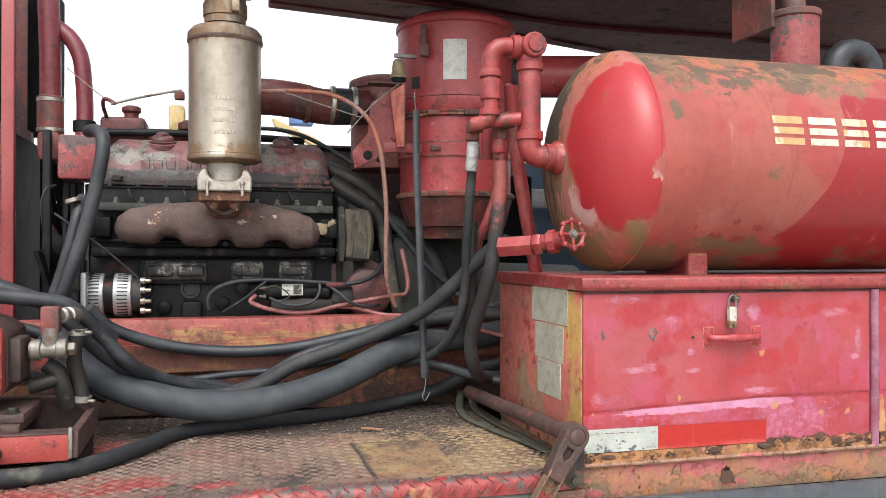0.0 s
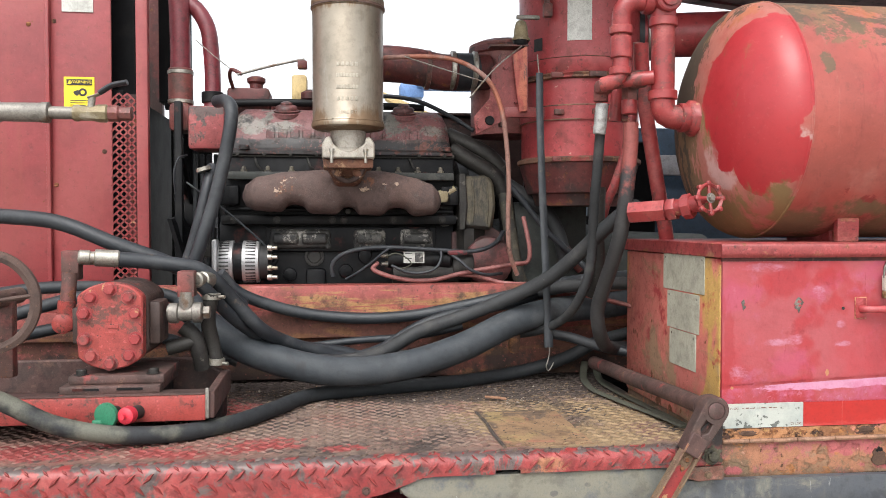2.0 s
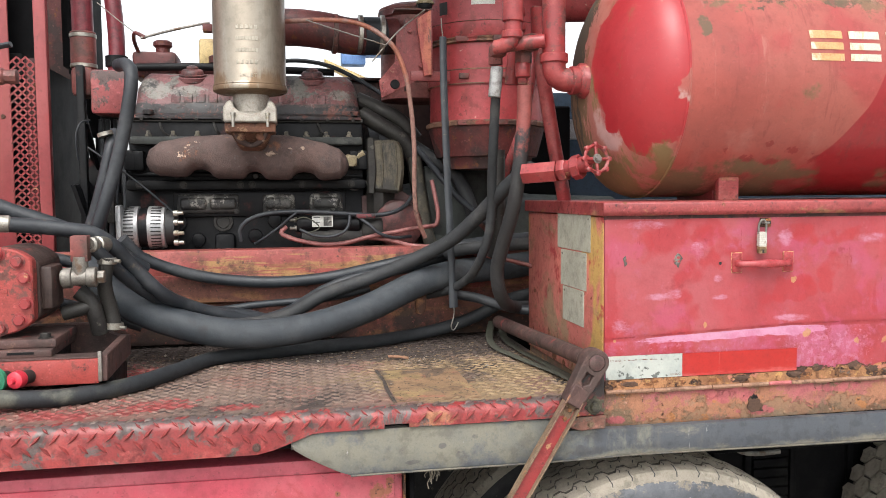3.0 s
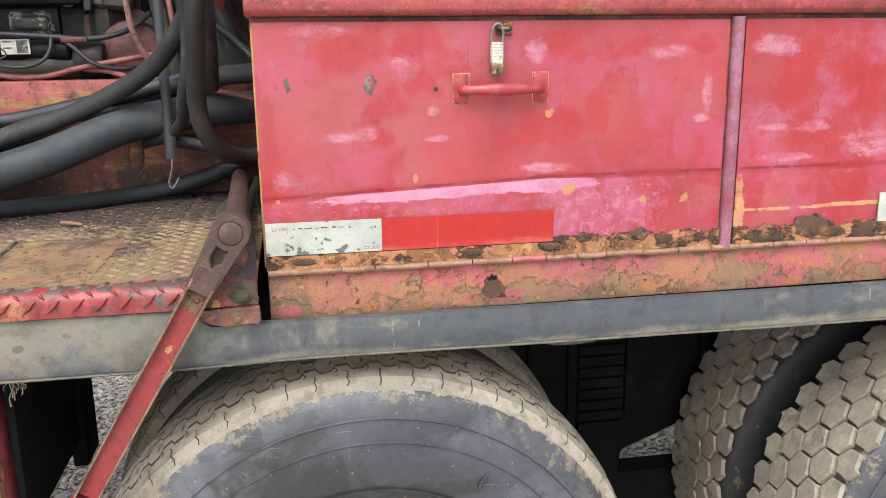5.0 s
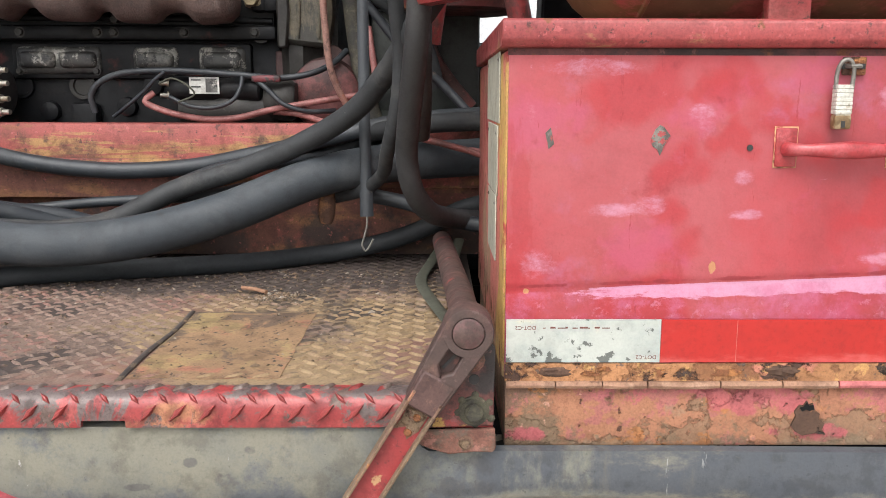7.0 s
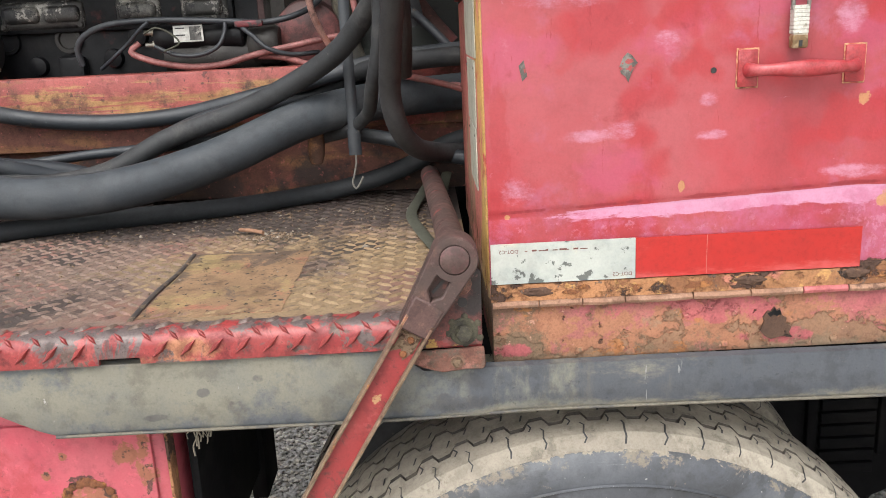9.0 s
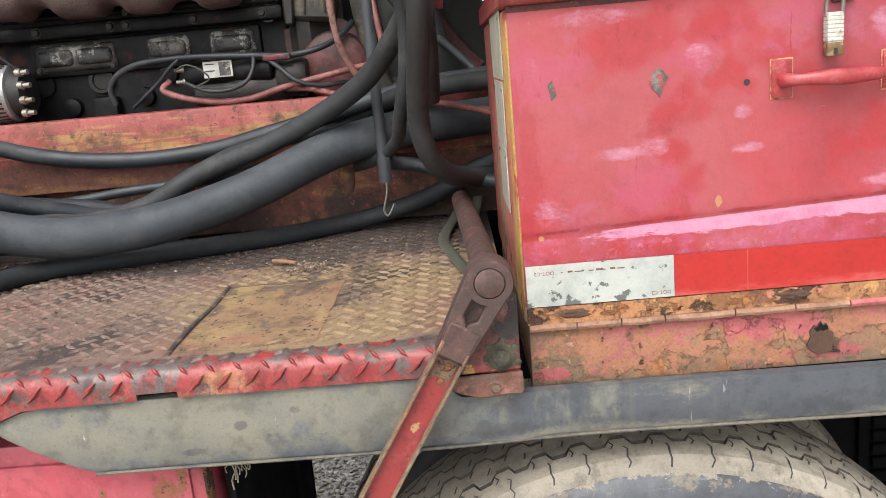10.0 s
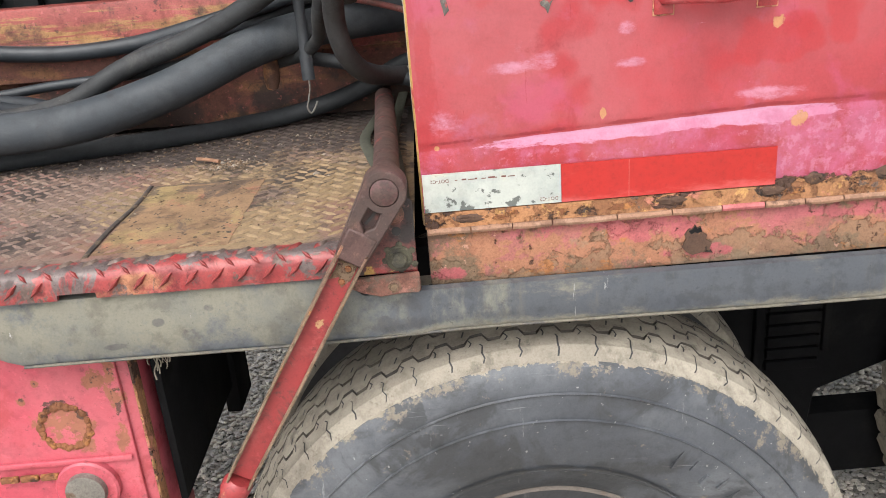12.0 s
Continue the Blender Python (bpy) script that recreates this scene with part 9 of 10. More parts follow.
part("rear_beam", bm_prism([(-1.80, 1.235), (-1.064, 1.235), (-1.064, 1.288), (-1.085, 1.296), (-1.125, 1.318), (-1.15, 1.322), (-1.80, 1.322)], "y", 0.425, 0.445, 0.003), lever_iron, pb)
part("floor_plate", bm_box(-1.78, -1.068, 0.185, 0.42, 1.2335, 1.238), engine_black, pb, "dark tray between the beams")
part("support_block", bm_box(-1.375, -1.17, 0.20, 0.38, 1.2385, 1.290, 0.003), engine_black, pb)
part("ferrule", bm_lathe([(0, 0.012), (0.004, 0.0165), (0.024, 0.0165), (0.026, 0.014), (0.034, 0.014), (0.036, 0.0195), (0.084, 0.0195), (0.088, 0.016)], (-1.365, 0.325, 1.570), (1, 0.25, -0.06), 20), zinc, fi, "bright crimped ferrule")
# ball valve on the left pipe
bv = thing("ball_valve_line", (-1.4, 0.3, 1.87), "grey pipe run with a brass ball valve and black lever", "ball valve")
part("coupling", bm_lathe([(-1.60, 0.018), (-1.53, 0.018), (-1.528, 0.022), (-1.516, 0.023), (-1.514, 0.0205), (-1.43, 0.0215), (-1.428, 0.023), (-1.414, 0.023), (-1.412, 0.014), (-1.36, 0.014), (-1.355, 0.0)], (0, 0.30, 1.8885), (1, 0, 0), 24), steel_dull, bv, "grey steel coupling")
part("valve_body", bm_lathe([(-1.362, 0.018), (-1.352, 0.019), (-1.348, 0.0165), (-1.32, 0.017), (-1.31, 0.02), (-1.292, 0.02), (-1.288, 0.016)], (0, 0.30, 1.8885), (1, 0, 0), 8), brass, bv, "tarnished brass valve body")
part("nut", bm_lathe([(-1.288, 0.018), (-1.268, 0.0185), (-1.264, 0.015), (-1.24, 0.016), (-1.238, 0.010), (-1.238, 0)], (0, 0.30, 1.8885), (1, 0, 0), 8), red_oily, bv)
part("stem", bm_cyl((-1.325, 0.297, 1.90), (-1.322, 0.295, 1.925), 0.008, 12), zinc, bv)
part("lever", bm_tube([(-1.33, 0.294, 1.922), (-1.31, 0.292, 1.928), (-1.295, 0.29, 1.938)], 0.008, 8, 0.01, 0.4), zinc, bv)
part("lever_grip", bm_tube([(-1.305, 0.29, 1.932), (-1.28, 0.288, 1.948), (-1.245, 0.285, 1.956)], 0.010, 10, 0.01, 0.6), rubber, bv, "black rubber lever grip")
part("supply_pipe", bm_cyl((-2.2, 0.30, 1.8885), (-1.59, 0.30, 1.8885), 0.0165, 16), steel_dull, bv)
part("support", bm_box(-2.2, -2.16, 0.29, 0.95, 1.86, 1.90, 0.003), steel_dull, bv)
# hand wheel at the edge
wh = thing("steering_wheel_valve", (-1.475, 0.12, 1.37), "rusty four-spoke iron hand wheel", "hand wheel")
part("rim", bm_lathe([(-0.010, 0.096), (-0.006, 0.106), (0.006, 0.106), (0.010, 0.096), (0.006, 0.086), (-0.006, 0.086)], (-1.482, 0.12, 1.488), (0, -1, 0), 56, closed=True), iron_rust, wh)
for k in range(4):
    a = radians(8 + 90 * k)
    part("spoke", bm_tube([(-1.482 + 0.015 * math.cos(a), 0.12, 1.488 + 0.015 * math.sin(a)), (-1.482 + 0.098 * math.cos(a), 0.12, 1.488 + 0.098 * math.sin(a))], 0.008, 10, 0.02, 0.6, None, False), iron_rust, wh)
part("hub", bm_cyl((-1.482, 0.105, 1.488), (-1.482, 0.30, 1.488), 0.018, 20, 0.003), iron_rust, wh)
part("stand", bm_box(-1.50, -1.464, 0.21, 0.24, 1.32, 1.50, 0.004), red_oily, wh)

# ---- mast overhead ----
ms = thing("mast_beam", (1.0, 0.8, 2.45), "dark red drilling mast lying above the truck, paint flaking", "mast beam")
part("underside", bm_prism([(-0.62, 0.42), (3.2, 0.42), (3.2, 1.50), (0.9, 1.42), (0.43, 1.255), (0.12, 1.205), (-0.14, 1.145), (-0.62, 1.06)], "z", 2.452, 2.47, 0.003), mast_paint, ms)
part("near_chord", bm_box(-0.64, 3.2, 0.40, 0.46, 2.445, 2.75, 0.006), mast_paint, ms)
part("far_chord", bm_prism([(0.42, 1.195), (0.9, 1.36), (3.2, 1.44), (3.2, 1.50), (0.9, 1.422), (0.42, 1.257)], "z", 2.4445, 2.75, 0.004), mast_paint, ms)
part("end_chord", bm_prism([(-0.62, 1.0), (-0.14, 1.085), (0.12, 1.145), (0.42, 1.195), (0.42, 1.258), (0.12, 1.207), (-0.14, 1.147), (-0.62, 1.062)], "z", 2.446, 2.75, 0.004), mast_paint, ms)
part("ridge", bm_tube([(-0.3, 0.86, 2.449), (0.0, 0.905, 2.447), (0.35, 0.985, 2.447), (0.6, 1.0, 2.447), (1.0, 0.99, 2.447), (1.35, 1.03, 2.447), (3.2, 1.03, 2.447)], 0.008, 8, 0.1), mast_paint, ms)
ck = thing("mast_cradle", (0.73, 0.3, 2.30), "red steel cradle bracket between the tank riser and mast", "bracket")
part("post", bm_cyl((0.728, 0.24, 2.304), (0.728, 0.26, 2.40), 0.03, 20), red_oily, ck)
part("cross_bar", bm_box(0.63, 1.05, 0.22, 0.30, 2.40, 2.447, 0.004), red_oily, ck)
part("gusset", bm_prism([(0.655, 2.40), (0.668, 2.40), (0.668, 2.26), (0.655, 2.26)], "y", 0.24, 0.42, 0.002), red_oily, ck)
part("cradle_plate", bm_box(0.63, 1.05, 0.22, 0.50, 2.436, 2.4445, 0.002), red_oily, ck)
part("brace", bm_tube([(0.76, 0.23, 2.36), (0.86, 0.23, 2.40), (0.98, 0.23, 2.42)], 0.012, 10, 0.03), red_oily, ck)
tagged(part("breather_hose", bm_tube([(0.90, 0.30, 2.13), (0.905, 0.30, 2.19), (0.94, 0.30, 2.225), (0.99, 0.30, 2.225), (1.02, 0.30, 2.19), (1.02, 0.30, 2.13)], 0.036, 20, 0.02), rubber), "black rubber hose bend on top of the tank", "hose")

# ---- far side of the truck ----
fs = thing("far_side_cabinet", (1.0, 1.9, 1.2), "dark blue cabinet on the truck's far side", "cabinet")
part("body", bm_box(0.30, 2.2, 1.70, 2.1, 1.21, 2.045, 0.01), teal_far, fs)
part("rail", bm_box(0.1, 2.2, 1.55, 1.60, 1.84, 1.92, 0.005), grey_far, fs)
part("leg", bm_box(0.14, 0.18, 1.555, 1.595, 1.2, 1.84), dark_void, fs)
tagged(part("far_deck", bm_box(-2.4, 2.6, 0.87, 1.45, 1.11, 1.15, 0.005), dark_void), "steel deck beyond the engine, near black for shade", "deck", kind="structure")

# Added block: keeps the gaps beyond the engine dark, with one notch left open.
part("pump_drive", bm_prism([(-0.36, 1.15), (0.45, 1.15), (0.45, 1.965), (0.225, 1.965), (0.215, 1.675), (0.03, 1.675), (0.02, 1.79), (0.02, 1.965), (-0.36, 1.965)], "y", 1.48, 1.62, 0.006), dark_void, fs, "near-black filler block for the shaded gaps beyond the engine")
# ---- background yard ----
tr = thing("parked_trailer", (-2.2, 14, 0), "pale blue and white machinery parked far behind", "trailer")
part("body", bm_box(-3.2, 3.6, 14, 16.5, 1.0, 3.6, 0.05), grey_far, tr, "white trailer body")
part("hood", bm_box(0.7, 2.2, 13.6, 14.1, 4.15, 4.6, 0.1), blue_far, tr, "faded blue hood")
for x in (-2.4, 2.4):
    part("wheel", bm_cyl((x, 13.9, 0.5), (x, 14.3, 0.5), 0.5, 32, 0.03), tyre_black, tr)
part("boom", bm_prism([(0.10, 4.10), (0.16, 3.94), (0.95, 3.56), (1.05, 3.62), (0.98, 3.72)], "y", 13.8, 14.0, 0.02), yellow_far, tr, "faded cream boom")
part("blue_box", bm_box(0.42, 0.86, 13.75, 14.1, 3.99, 4.25, 0.03), blue_far, tr, "small blue box")

# ---- litter on the deck ----
bm = bmesh.new()
bm_tube([(-0.410, 0.468, 1.199), (-0.385, 0.452, 1.2), (-0.362, 0.435, 1.199)], 0.0034, 8, 0.01, bm=bm)
tagged(part("cork_stick", bm, layered("pale_stick", (0.30, 0.16, 0.095), 0.8)), "short pale brown stick lying on the deck", "stick")
verts, faces = [], []
rng = random.Random(21)
for k in range(3200):
    x, y = rng.uniform(-1.6, -0.03), abs(rng.gauss(0, 0.16))
    y = 0.66 - y if rng.random() < 0.8 else rng.uniform(0.05, 0.7)
    if rng.random() < 0.12:
        x, y = rng.gauss(-0.35, 0.02), rng.gauss(0.43, 0.015)
    if y < 0.03 or y > 0.74:
        continue
    s = rng.uniform(0.001, 0.0036) if rng.random() < 0.94 else rng.uniform(0.004, 0.007)
    a, n0 = rng.uniform(0, 6.3), len(verts)
    for u, v, h in ((-1, -0.4, 0), (1, -0.5, 0), (0.9, 0.5, 0.2), (-0.8, 0.45, 0), (0, 0, 0.9)):
        verts.append((x + s * (u * math.cos(a) - v * math.sin(a)), y + s * (u * math.sin(a) + v * math.cos(a)), 1.1912 + s * h * 0.7))
    faces += [(n0, n0 + 1, n0 + 4), (n0 + 1, n0 + 2, n0 + 4), (n0 + 2, n0 + 3, n0 + 4), (n0 + 3, n0, n0 + 4)]
me = bpy.data.meshes.new("leaf_litter")
me.from_pydata(verts, [], faces)
me.materials.append(debris_mat)
me.materials.append(grit_pale)
for i, p in enumerate(me.polygons):
    p.material_index = 1 if (i // 4) % 6 == 0 else 0
tagged(new("leaf_litter", me), "dry leaf litter and grit scattered on the deck", "litter", kind="stuff")

# ---- hoses, pipes and cables ----
tube_thing("suction_hose", "thick grey weathered rubber suction hose sagging along the frame", "hose", rubber_grey, 0.038, [(-1.182, 0.620, 1.441), (-1.114, 0.560, 1.378), (-0.982, 0.500, 1.316), (-0.808, 0.480, 1.274), (-0.629, 0.500, 1.277), (-0.464, 0.550, 1.314), (-0.301, 0.620, 1.374), (-0.176, 0.680, 1.396), (0.035, 0.750, 1.407), (0.161, 0.800, 1.426)], flat=1.0)
tube_thing("deck_hose", "long faded olive-black hose lying across the deck", "hose", rubber_olive, 0.0185, [(-1.488, 0.060, 1.325), (-1.432, 0.075, 1.296), (-1.352, 0.085, 1.251), (-1.249, 0.100, 1.222), (-1.124, 0.138, 1.210), (-1.019, 0.214, 1.210), (-0.931, 0.356, 1.210), (-0.850, 0.499, 1.209), (-0.694, 0.561, 1.209), (-0.521, 0.610, 1.209), (-0.419, 0.650, 1.209), (-0.343, 0.695, 1.210), (-0.26, 0.722, 1.217), (-0.161, 0.728, 1.240), (-0.095, 0.728, 1.265), (-0.029, 0.722, 1.300), (0.06, 0.71, 1.325)], flat=1.0)
tube_thing("frame_hose", "black rubber hose draped over the red frame rail", "hose", rubber, 0.0165, [(-1.100, 0.660, 1.512), (-1.056, 0.690, 1.459), (-0.972, 0.710, 1.420), (-0.869, 0.720, 1.393), (-0.739, 0.720, 1.379), (-0.648, 0.720, 1.379), (-0.546, 0.720, 1.388), (-0.440, 0.710, 1.409), (-0.283, 0.700, 1.443), (-0.152, 0.700, 1.474), (0.071, 0.750, 1.491)], flat=1.0)
tube_thing("frame_hose", "thin black hose along the frame rail", "hose", rubber, 0.010, [(-0.981, 0.620, 1.320), (-0.887, 0.680, 1.307), (-0.738, 0.700, 1.318), (-0.559, 0.710, 1.328), (-0.432, 0.720, 1.350)], flat=1.0)
tube_thing("return_hose", "dusty black hose rising from the frame to the valve manifold", "hose", dusty_hose, 0.0195, [(-0.933, 0.560, 1.306), (-0.802, 0.570, 1.281), (-0.682, 0.600, 1.294), (-0.567, 0.630, 1.349), (-0.450, 0.640, 1.386), (-0.345, 0.620, 1.428), (-0.225, 0.560, 1.495), (-0.163, 0.500, 1.559), (-0.109, 0.420, 1.633), (-0.074, 0.360, 1.677), (-0.071, 0.310, 1.685)], flat=1.0)
tube_thing("cross_hose", "black hose crossing over the frame", "hose", rubber, 0.0155, [(-0.742, 0.620, 1.282), (-0.663, 0.660, 1.302), (-0.562, 0.680, 1.357), (-0.469, 0.690, 1.388), (-0.367, 0.710, 1.401), (-0.246, 0.730, 1.427), (-0.104, 0.750, 1.477)], flat=1.0)
tube_thing("upper_hose", "black hose arching in front of the radiator panels", "hose", rubber, 0.0185, [(-1.678, 0.520, 1.667), (-1.593, 0.500, 1.663), (-1.456, 0.480, 1.648), (-1.319, 0.460, 1.596), (-1.195, 0.460, 1.549), (-1.090, 0.500, 1.492), (-1.028, 0.560, 1.436)], flat=1.0)
tube_thing("pump_hose", "black hose from the pump's upper fitting", "hose", rubber, 0.0175, [(-1.285, 0.345, 1.564), (-1.225, 0.360, 1.558), (-1.160, 0.370, 1.549), (-1.112, 0.380, 1.539), (-1.070, 0.400, 1.505), (-1.040, 0.430, 1.462), (-0.976, 0.460, 1.386), (-0.926, 0.520, 1.347), (-0.842, 0.580, 1.309), (-0.721, 0.640, 1.276), (-0.596, 0.660, 1.279)], flat=1.0)
tube_thing("pump_hose", "black hose from the pump's side fitting", "hose", rubber, 0.0155, [(-1.110, 0.340, 1.514), (-1.086, 0.360, 1.485), (-1.065, 0.400, 1.450), (-1.021, 0.460, 1.396), (-0.965, 0.520, 1.352), (-0.871, 0.580, 1.320), (-0.782, 0.620, 1.302), (-0.643, 0.660, 1.263), (-0.530, 0.680, 1.288)], flat=1.0)
tube_thing("floor_hose", "black hose behind the pump", "hose", rubber, 0.016, [(-1.675, 0.500, 1.388), (-1.597, 0.500, 1.414), (-1.489, 0.500, 1.446), (-1.414, 0.500, 1.464), (-1.304, 0.540, 1.455), (-1.170, 0.560, 1.408), (-1.045, 0.580, 1.360), (-0.946, 0.600, 1.323)], flat=1.0)
tube_thing("floor_hose", "black hose low behind the pump", "hose", rubber, 0.016, [(-1.706, 0.580, 1.456), (-1.634, 0.600, 1.468), (-1.532, 0.620, 1.480), (-1.364, 0.620, 1.478), (-1.226, 0.640, 1.453), (-1.096, 0.640, 1.383), (-1.008, 0.640, 1.336)], flat=1.0)
tube_thing("floor_hose", "dark hose on the deck behind the hand wheel", "hose", rubber, 0.015, [(-1.650, 0.440, 1.362), (-1.520, 0.500, 1.379), (-1.416, 0.550, 1.392), (-1.290, 0.600, 1.362), (-1.184, 0.640, 1.325), (-1.055, 0.660, 1.273)], flat=1.0)
tube_thing("coolant_hose", "grey-black coolant hose running down to the radiator", "hose", rubber, 0.019, [(-1.129, 0.860, 2.000), (-1.099, 0.800, 1.993), (-1.079, 0.760, 1.970), (-1.078, 0.750, 1.932), (-1.095, 0.750, 1.833), (-1.124, 0.750, 1.712), (-1.156, 0.750, 1.610), (-1.176, 0.750, 1.549), (-1.196, 0.760, 1.500), (-1.210, 0.780, 1.428)], flat=1.0)
tube_thing("coolant_hose", "grey-black coolant hose beside its twin", "hose", rubber, 0.0175, [(-1.146, 0.860, 1.806), (-1.147, 0.820, 1.779), (-1.166, 0.800, 1.682), (-1.192, 0.800, 1.586), (-1.212, 0.800, 1.522), (-1.226, 0.800, 1.442)], flat=1.0)
tube_thing("coolant_hose", "thin grey hose beside the alternator", "hose", rubber, 0.010, [(-1.136, 0.860, 1.732), (-1.146, 0.850, 1.650), (-1.152, 0.840, 1.569), (-1.160, 0.840, 1.487)], flat=1.0)
tube_thing("conduit_hose", "faded orange conduit hanging in an arc by the air cleaner", "cable conduit", orange_loom, 0.0068, [(-0.729, 0.800, 2.118), (-0.652, 0.780, 2.122), (-0.548, 0.760, 2.125), (-0.467, 0.730, 2.115), (-0.410, 0.700, 2.088), (-0.361, 0.680, 2.043), (-0.328, 0.680, 1.972), (-0.306, 0.700, 1.859), (-0.296, 0.720, 1.749), (-0.294, 0.740, 1.665), (-0.287, 0.760, 1.577), (-0.274, 0.780, 1.536), (-0.253, 0.800, 1.493)], flat=1.0)
tube_thing("battery_cable", "faded pink conduit looping from the starter", "cable conduit", pink_loom, 0.0068, [(-0.666, 0.840, 1.530), (-0.682, 0.83, 1.513), (-0.649, 0.83, 1.495), (-0.605, 0.83, 1.483), (-0.553, 0.83, 1.476), (-0.492, 0.83, 1.479), (-0.424, 0.83, 1.495), (-0.363, 0.83, 1.506), (-0.291, 0.83, 1.518), (-0.25, 0.83, 1.524), (-0.212, 0.840, 1.530), (-0.205, 0.840, 1.559), (-0.211, 0.850, 1.611), (-0.219, 0.870, 1.666)], flat=1.0)
tube_thing("battery_cable", "dark pink conduit along the frame", "cable conduit", pink_loom, 0.006, [(-0.462, 0.860, 1.492), (-0.371, 0.840, 1.487), (-0.299, 0.800, 1.470), (-0.235, 0.780, 1.465), (-0.155, 0.760, 1.456), (-0.079, 0.720, 1.436), (0.035, 0.700, 1.411)], flat=1.0)
tube_thing("starter_cable", "black battery cable above the starter", "cable", rubber, 0.0065, [(-0.798, 0.860, 1.489), (-0.801, 0.850, 1.523), (-0.781, 0.840, 1.548), (-0.733, 0.830, 1.568), (-0.639, 0.830, 1.575), (-0.487, 0.830, 1.567), (-0.400, 0.840, 1.561), (-0.341, 0.850, 1.570), (-0.300, 0.880, 1.590), (-0.271, 0.920, 1.621)], flat=1.0)
tube_thing("starter_cable", "thin black wire to the starter terminal", "cable", rubber, 0.004, [(-0.760, 0.860, 1.480), (-0.726, 0.840, 1.501), (-0.685, 0.830, 1.531), (-0.655, 0.820, 1.557), (-0.635, 0.820, 1.572)], flat=1.0)
tube_thing("starter_cable", "thin black wire looping at the starter", "cable", rubber, 0.0045, [(-0.627, 0.820, 1.522), (-0.586, 0.810, 1.504), (-0.536, 0.810, 1.500), (-0.494, 0.810, 1.516), (-0.479, 0.820, 1.545), (-0.479, 0.830, 1.565)], flat=1.0)
tube_thing("starter_cable", "black wire hanging behind the starter", "cable", rubber, 0.005, [(-0.455, 0.840, 1.558), (-0.424, 0.820, 1.536), (-0.392, 0.810, 1.508), (-0.347, 0.820, 1.493), (-0.289, 0.850, 1.494)], flat=1.0)
tube_thing("starter_cable", "thin pale wire at the starter solenoid", "cable", webbing, 0.002, [(-0.644, 0.810, 1.548), (-0.616, 0.800, 1.559), (-0.587, 0.800, 1.547), (-0.570, 0.800, 1.527), (-0.604, 0.800, 1.511)], flat=1.0)
tube_thing("dipstick_tube", "thin dark cable beside the alternator", "cable", rubber, 0.003, [(-1.215, 0.840, 1.764), (-1.137, 0.840, 1.707), (-1.067, 0.840, 1.650), (-0.996, 0.850, 1.583), (-0.981, 0.860, 1.563)], flat=1.0)
tube_thing("heater_hose", "greasy brown hose beside the bell housing", "hose", engine_grey, 0.026, [(-0.423, 1.000, 1.882), (-0.371, 0.980, 1.848), (-0.319, 0.970, 1.817), (-0.282, 0.970, 1.787), (-0.260, 0.970, 1.736), (-0.244, 0.980, 1.646), (-0.221, 1.000, 1.536)], flat=1.0)
tube_thing("heater_hose", "dark greasy hose curving to the air cleaner", "hose", dusty_hose, 0.022, [(-0.280, 0.980, 1.791), (-0.220, 0.960, 1.750), (-0.171, 0.940, 1.717), (-0.129, 0.920, 1.677), (-0.098, 0.900, 1.610), (-0.080, 0.900, 1.538)], flat=1.0)
tube_thing("heater_hose", "thin black hose under the air cleaner", "hose", rubber, 0.009, [(-0.268, 0.860, 1.767), (-0.216, 0.860, 1.706), (-0.144, 0.860, 1.619), (-0.064, 0.860, 1.548), (-0.006, 0.840, 1.487)], flat=1.0)
tube_thing("heater_hose", "brown painted hose behind the bungee", "hose", red_oily, 0.018, [(-0.113, 0.980, 1.682), (-0.085, 0.980, 1.609), (-0.048, 0.980, 1.554), (-0.000, 0.980, 1.498)], flat=1.0)
tube_thing("vertical_pipe", "dark oily pipe beside the cabinet", "pipe", engine_grey, 0.021, [(-0.103, 0.500, 1.741), (-0.105, 0.500, 1.633), (-0.105, 0.500, 1.512), (-0.109, 0.520, 1.454)], flat=1.0)
tube_thing("manifold_hose", "dusty black hose with a white crimped ferrule", "hose", dusty_hose, 0.0125, [(-0.147, 0.330, 1.911), (-0.148, 0.345, 1.863), (-0.145, 0.380, 1.763), (-0.140, 0.420, 1.660), (-0.135, 0.445, 1.584), (-0.141, 0.460, 1.510), (-0.160, 0.500, 1.432), (-0.176, 0.580, 1.382), (-0.218, 0.640, 1.348), (-0.287, 0.700, 1.327)], flat=1.0)
tube_thing("manifold_hose", "grey-red hose curving down behind the cabinet", "hose", hose_redtop, 0.0185, [(-0.087, 0.300, 1.887), (-0.087, 0.300, 1.833), (-0.096, 0.300, 1.729), (-0.104, 0.320, 1.621), (-0.111, 0.350, 1.557), (-0.121, 0.400, 1.477), (-0.125, 0.430, 1.423), (-0.116, 0.445, 1.372), (-0.092, 0.480, 1.332), (-0.045, 0.560, 1.306), (0.03, 0.640, 1.292)], flat=1.0)
tube_thing("manifold_pipe", "red steel pipe leaning beside the tank", "pipe", red_pipe, 0.019, [(-0.017, 0.420, 2.105), (-0.010, 0.430, 2.042), (0.001, 0.430, 1.934), (0.013, 0.430, 1.861), (0.035, 0.430, 1.736), (0.059, 0.440, 1.634), (0.071, 0.450, 1.582)], flat=1.0)
tube_thing("manifold_pipe", "thin red pipe slanting behind the hoses", "pipe", red_pipe, 0.0125, [(0.012, 0.520, 2.128), (0.003, 0.520, 1.962), (-0.020, 0.520, 1.840), (-0.047, 0.530, 1.749), (-0.069, 0.540, 1.689), (-0.082, 0.550, 1.612)], flat=1.0)
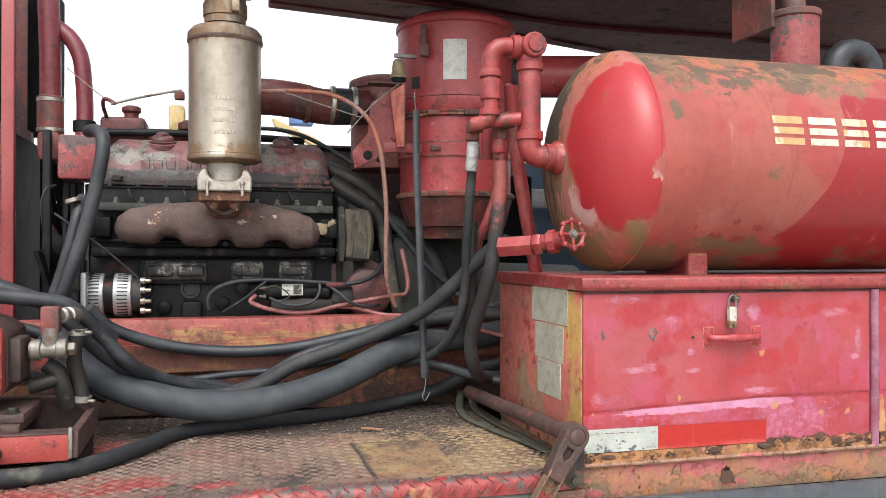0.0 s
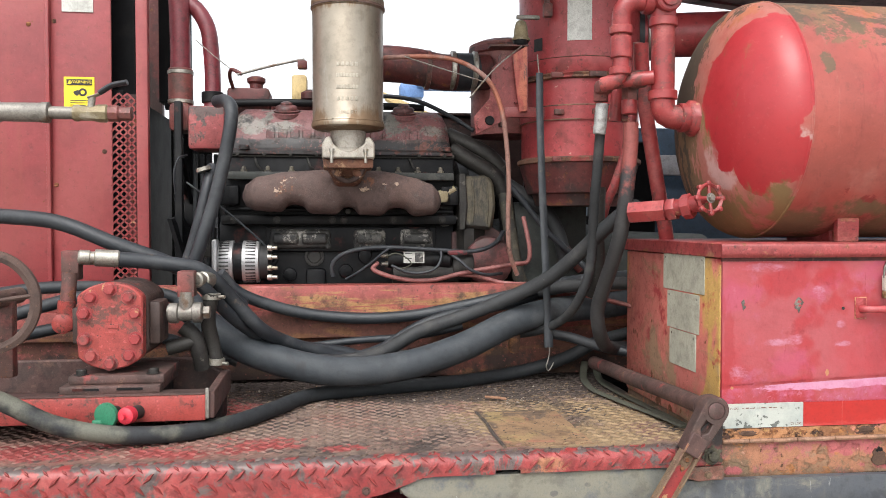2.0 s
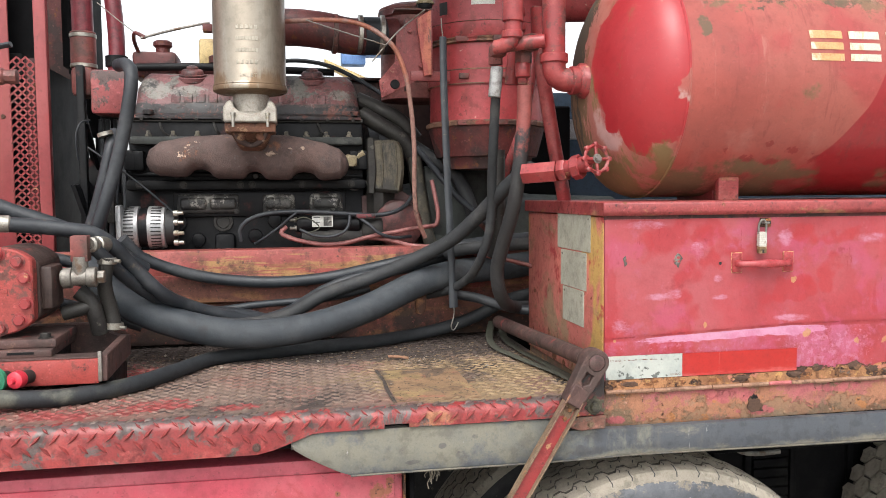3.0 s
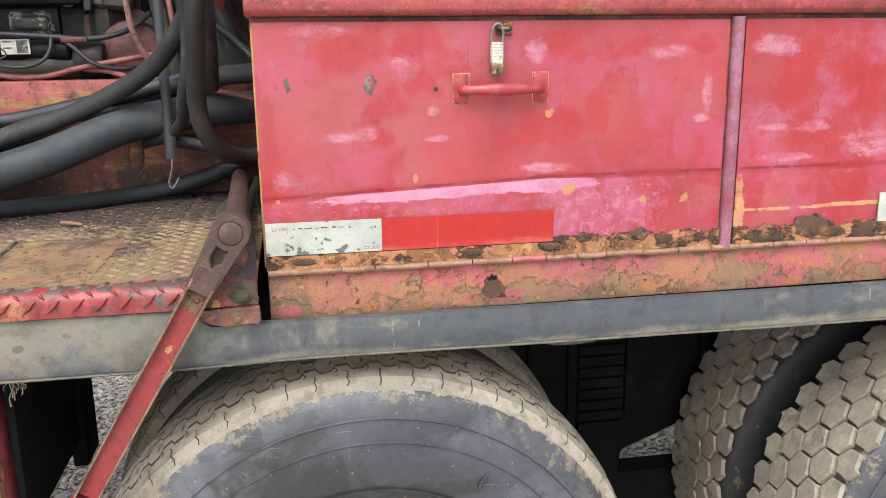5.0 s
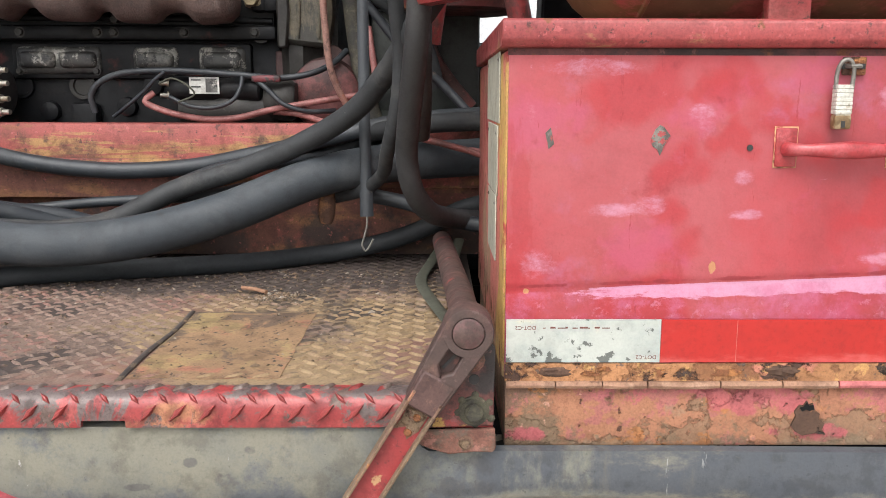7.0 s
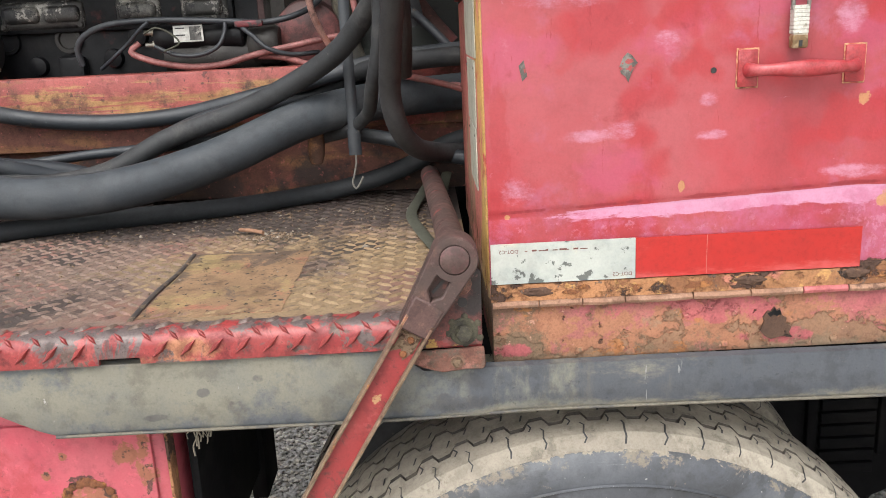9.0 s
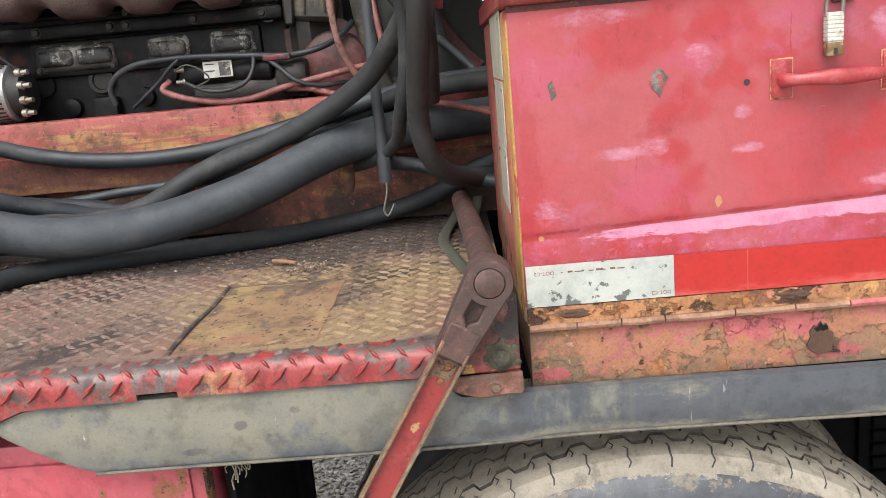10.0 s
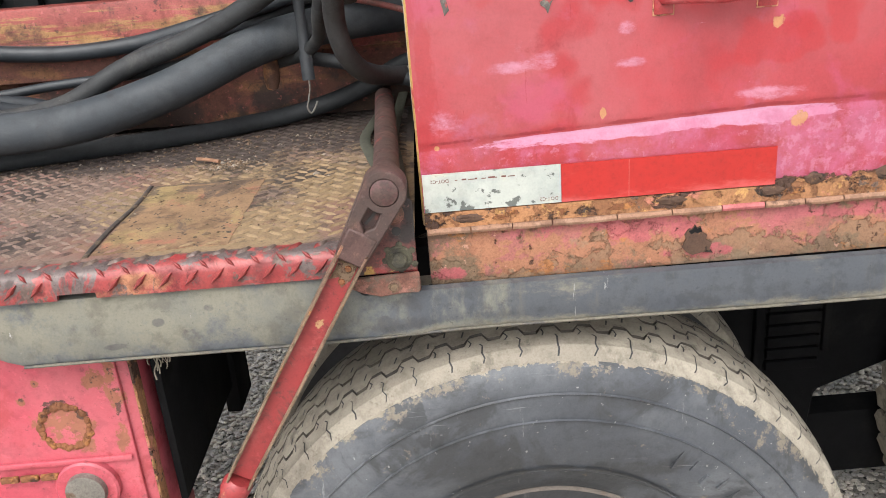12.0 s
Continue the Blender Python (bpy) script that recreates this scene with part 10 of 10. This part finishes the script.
tube_thing("floor_hose", "black hose entering behind the cabinet", "hose", rubber, 0.014, [(-0.197, 0.660, 1.335), (-0.128, 0.640, 1.323), (-0.081, 0.620, 1.308), (-0.023, 0.580, 1.296), (0.077, 0.540, 1.284)], flat=1.0)
tube_thing("floor_hose", "dark red cable behind the cabinet", "cable", red_oily, 0.006, [(-0.105, 0.620, 1.446), (-0.058, 0.580, 1.437), (-0.008, 0.540, 1.425), (0.040, 0.500, 1.406)], flat=1.0)
tube_thing("floor_hose", "dusty black hose behind the cabinet's corner", "hose", dusty_hose, 0.018, [(-0.213, 0.700, 1.452), (-0.121, 0.660, 1.469), (-0.013, 0.620, 1.478), (0.092, 0.600, 1.478)], flat=1.0)
tube_thing("throttle_rod", "thin steel throttle rod above the engine", "rod", steel_dull, 0.004, [(-1.088, 1.000, 2.103), (-1.001, 1.000, 2.128), (-0.919, 1.000, 2.148), (-0.883, 1.000, 2.155)], flat=1.0)
tube_thing("stay_cable", "thin grey stay wire", "wire", steel_dull, 0.0016, [(-1.219, 1.050, 2.216), (-1.152, 1.050, 2.159), (-1.087, 1.050, 2.110)], flat=1.0)
tube_thing("stay_cable", "thin grey stay wire by the air cleaner", "wire", steel_dull, 0.0018, [(-0.604, 0.620, 2.095), (-0.511, 0.630, 2.070), (-0.383, 0.640, 2.036)], flat=1.0)
tube_thing("stay_cable", "thin steel stay to the bell bracket", "wire", steel_dull, 0.0022, [(-0.423, 0.640, 1.992), (-0.348, 0.660, 2.078), (-0.264, 0.700, 2.150)], flat=1.0)
tube_thing("heater_hose", "thin black hose curving over the rocker cover", "hose", rubber, 0.007, [(-0.680, 1.100, 2.058), (-0.607, 1.100, 2.061), (-0.518, 1.080, 2.043), (-0.427, 1.060, 1.999), (-0.349, 1.020, 1.945)], flat=1.0)
tube_thing("ether_line", "thin black wire beside the header pipes", "wire", rubber, 0.003, [(-1.232, 0.950, 1.851), (-1.248, 0.900, 1.836), (-1.260, 0.900, 1.800), (-1.261, 0.920, 1.735)], flat=1.0)
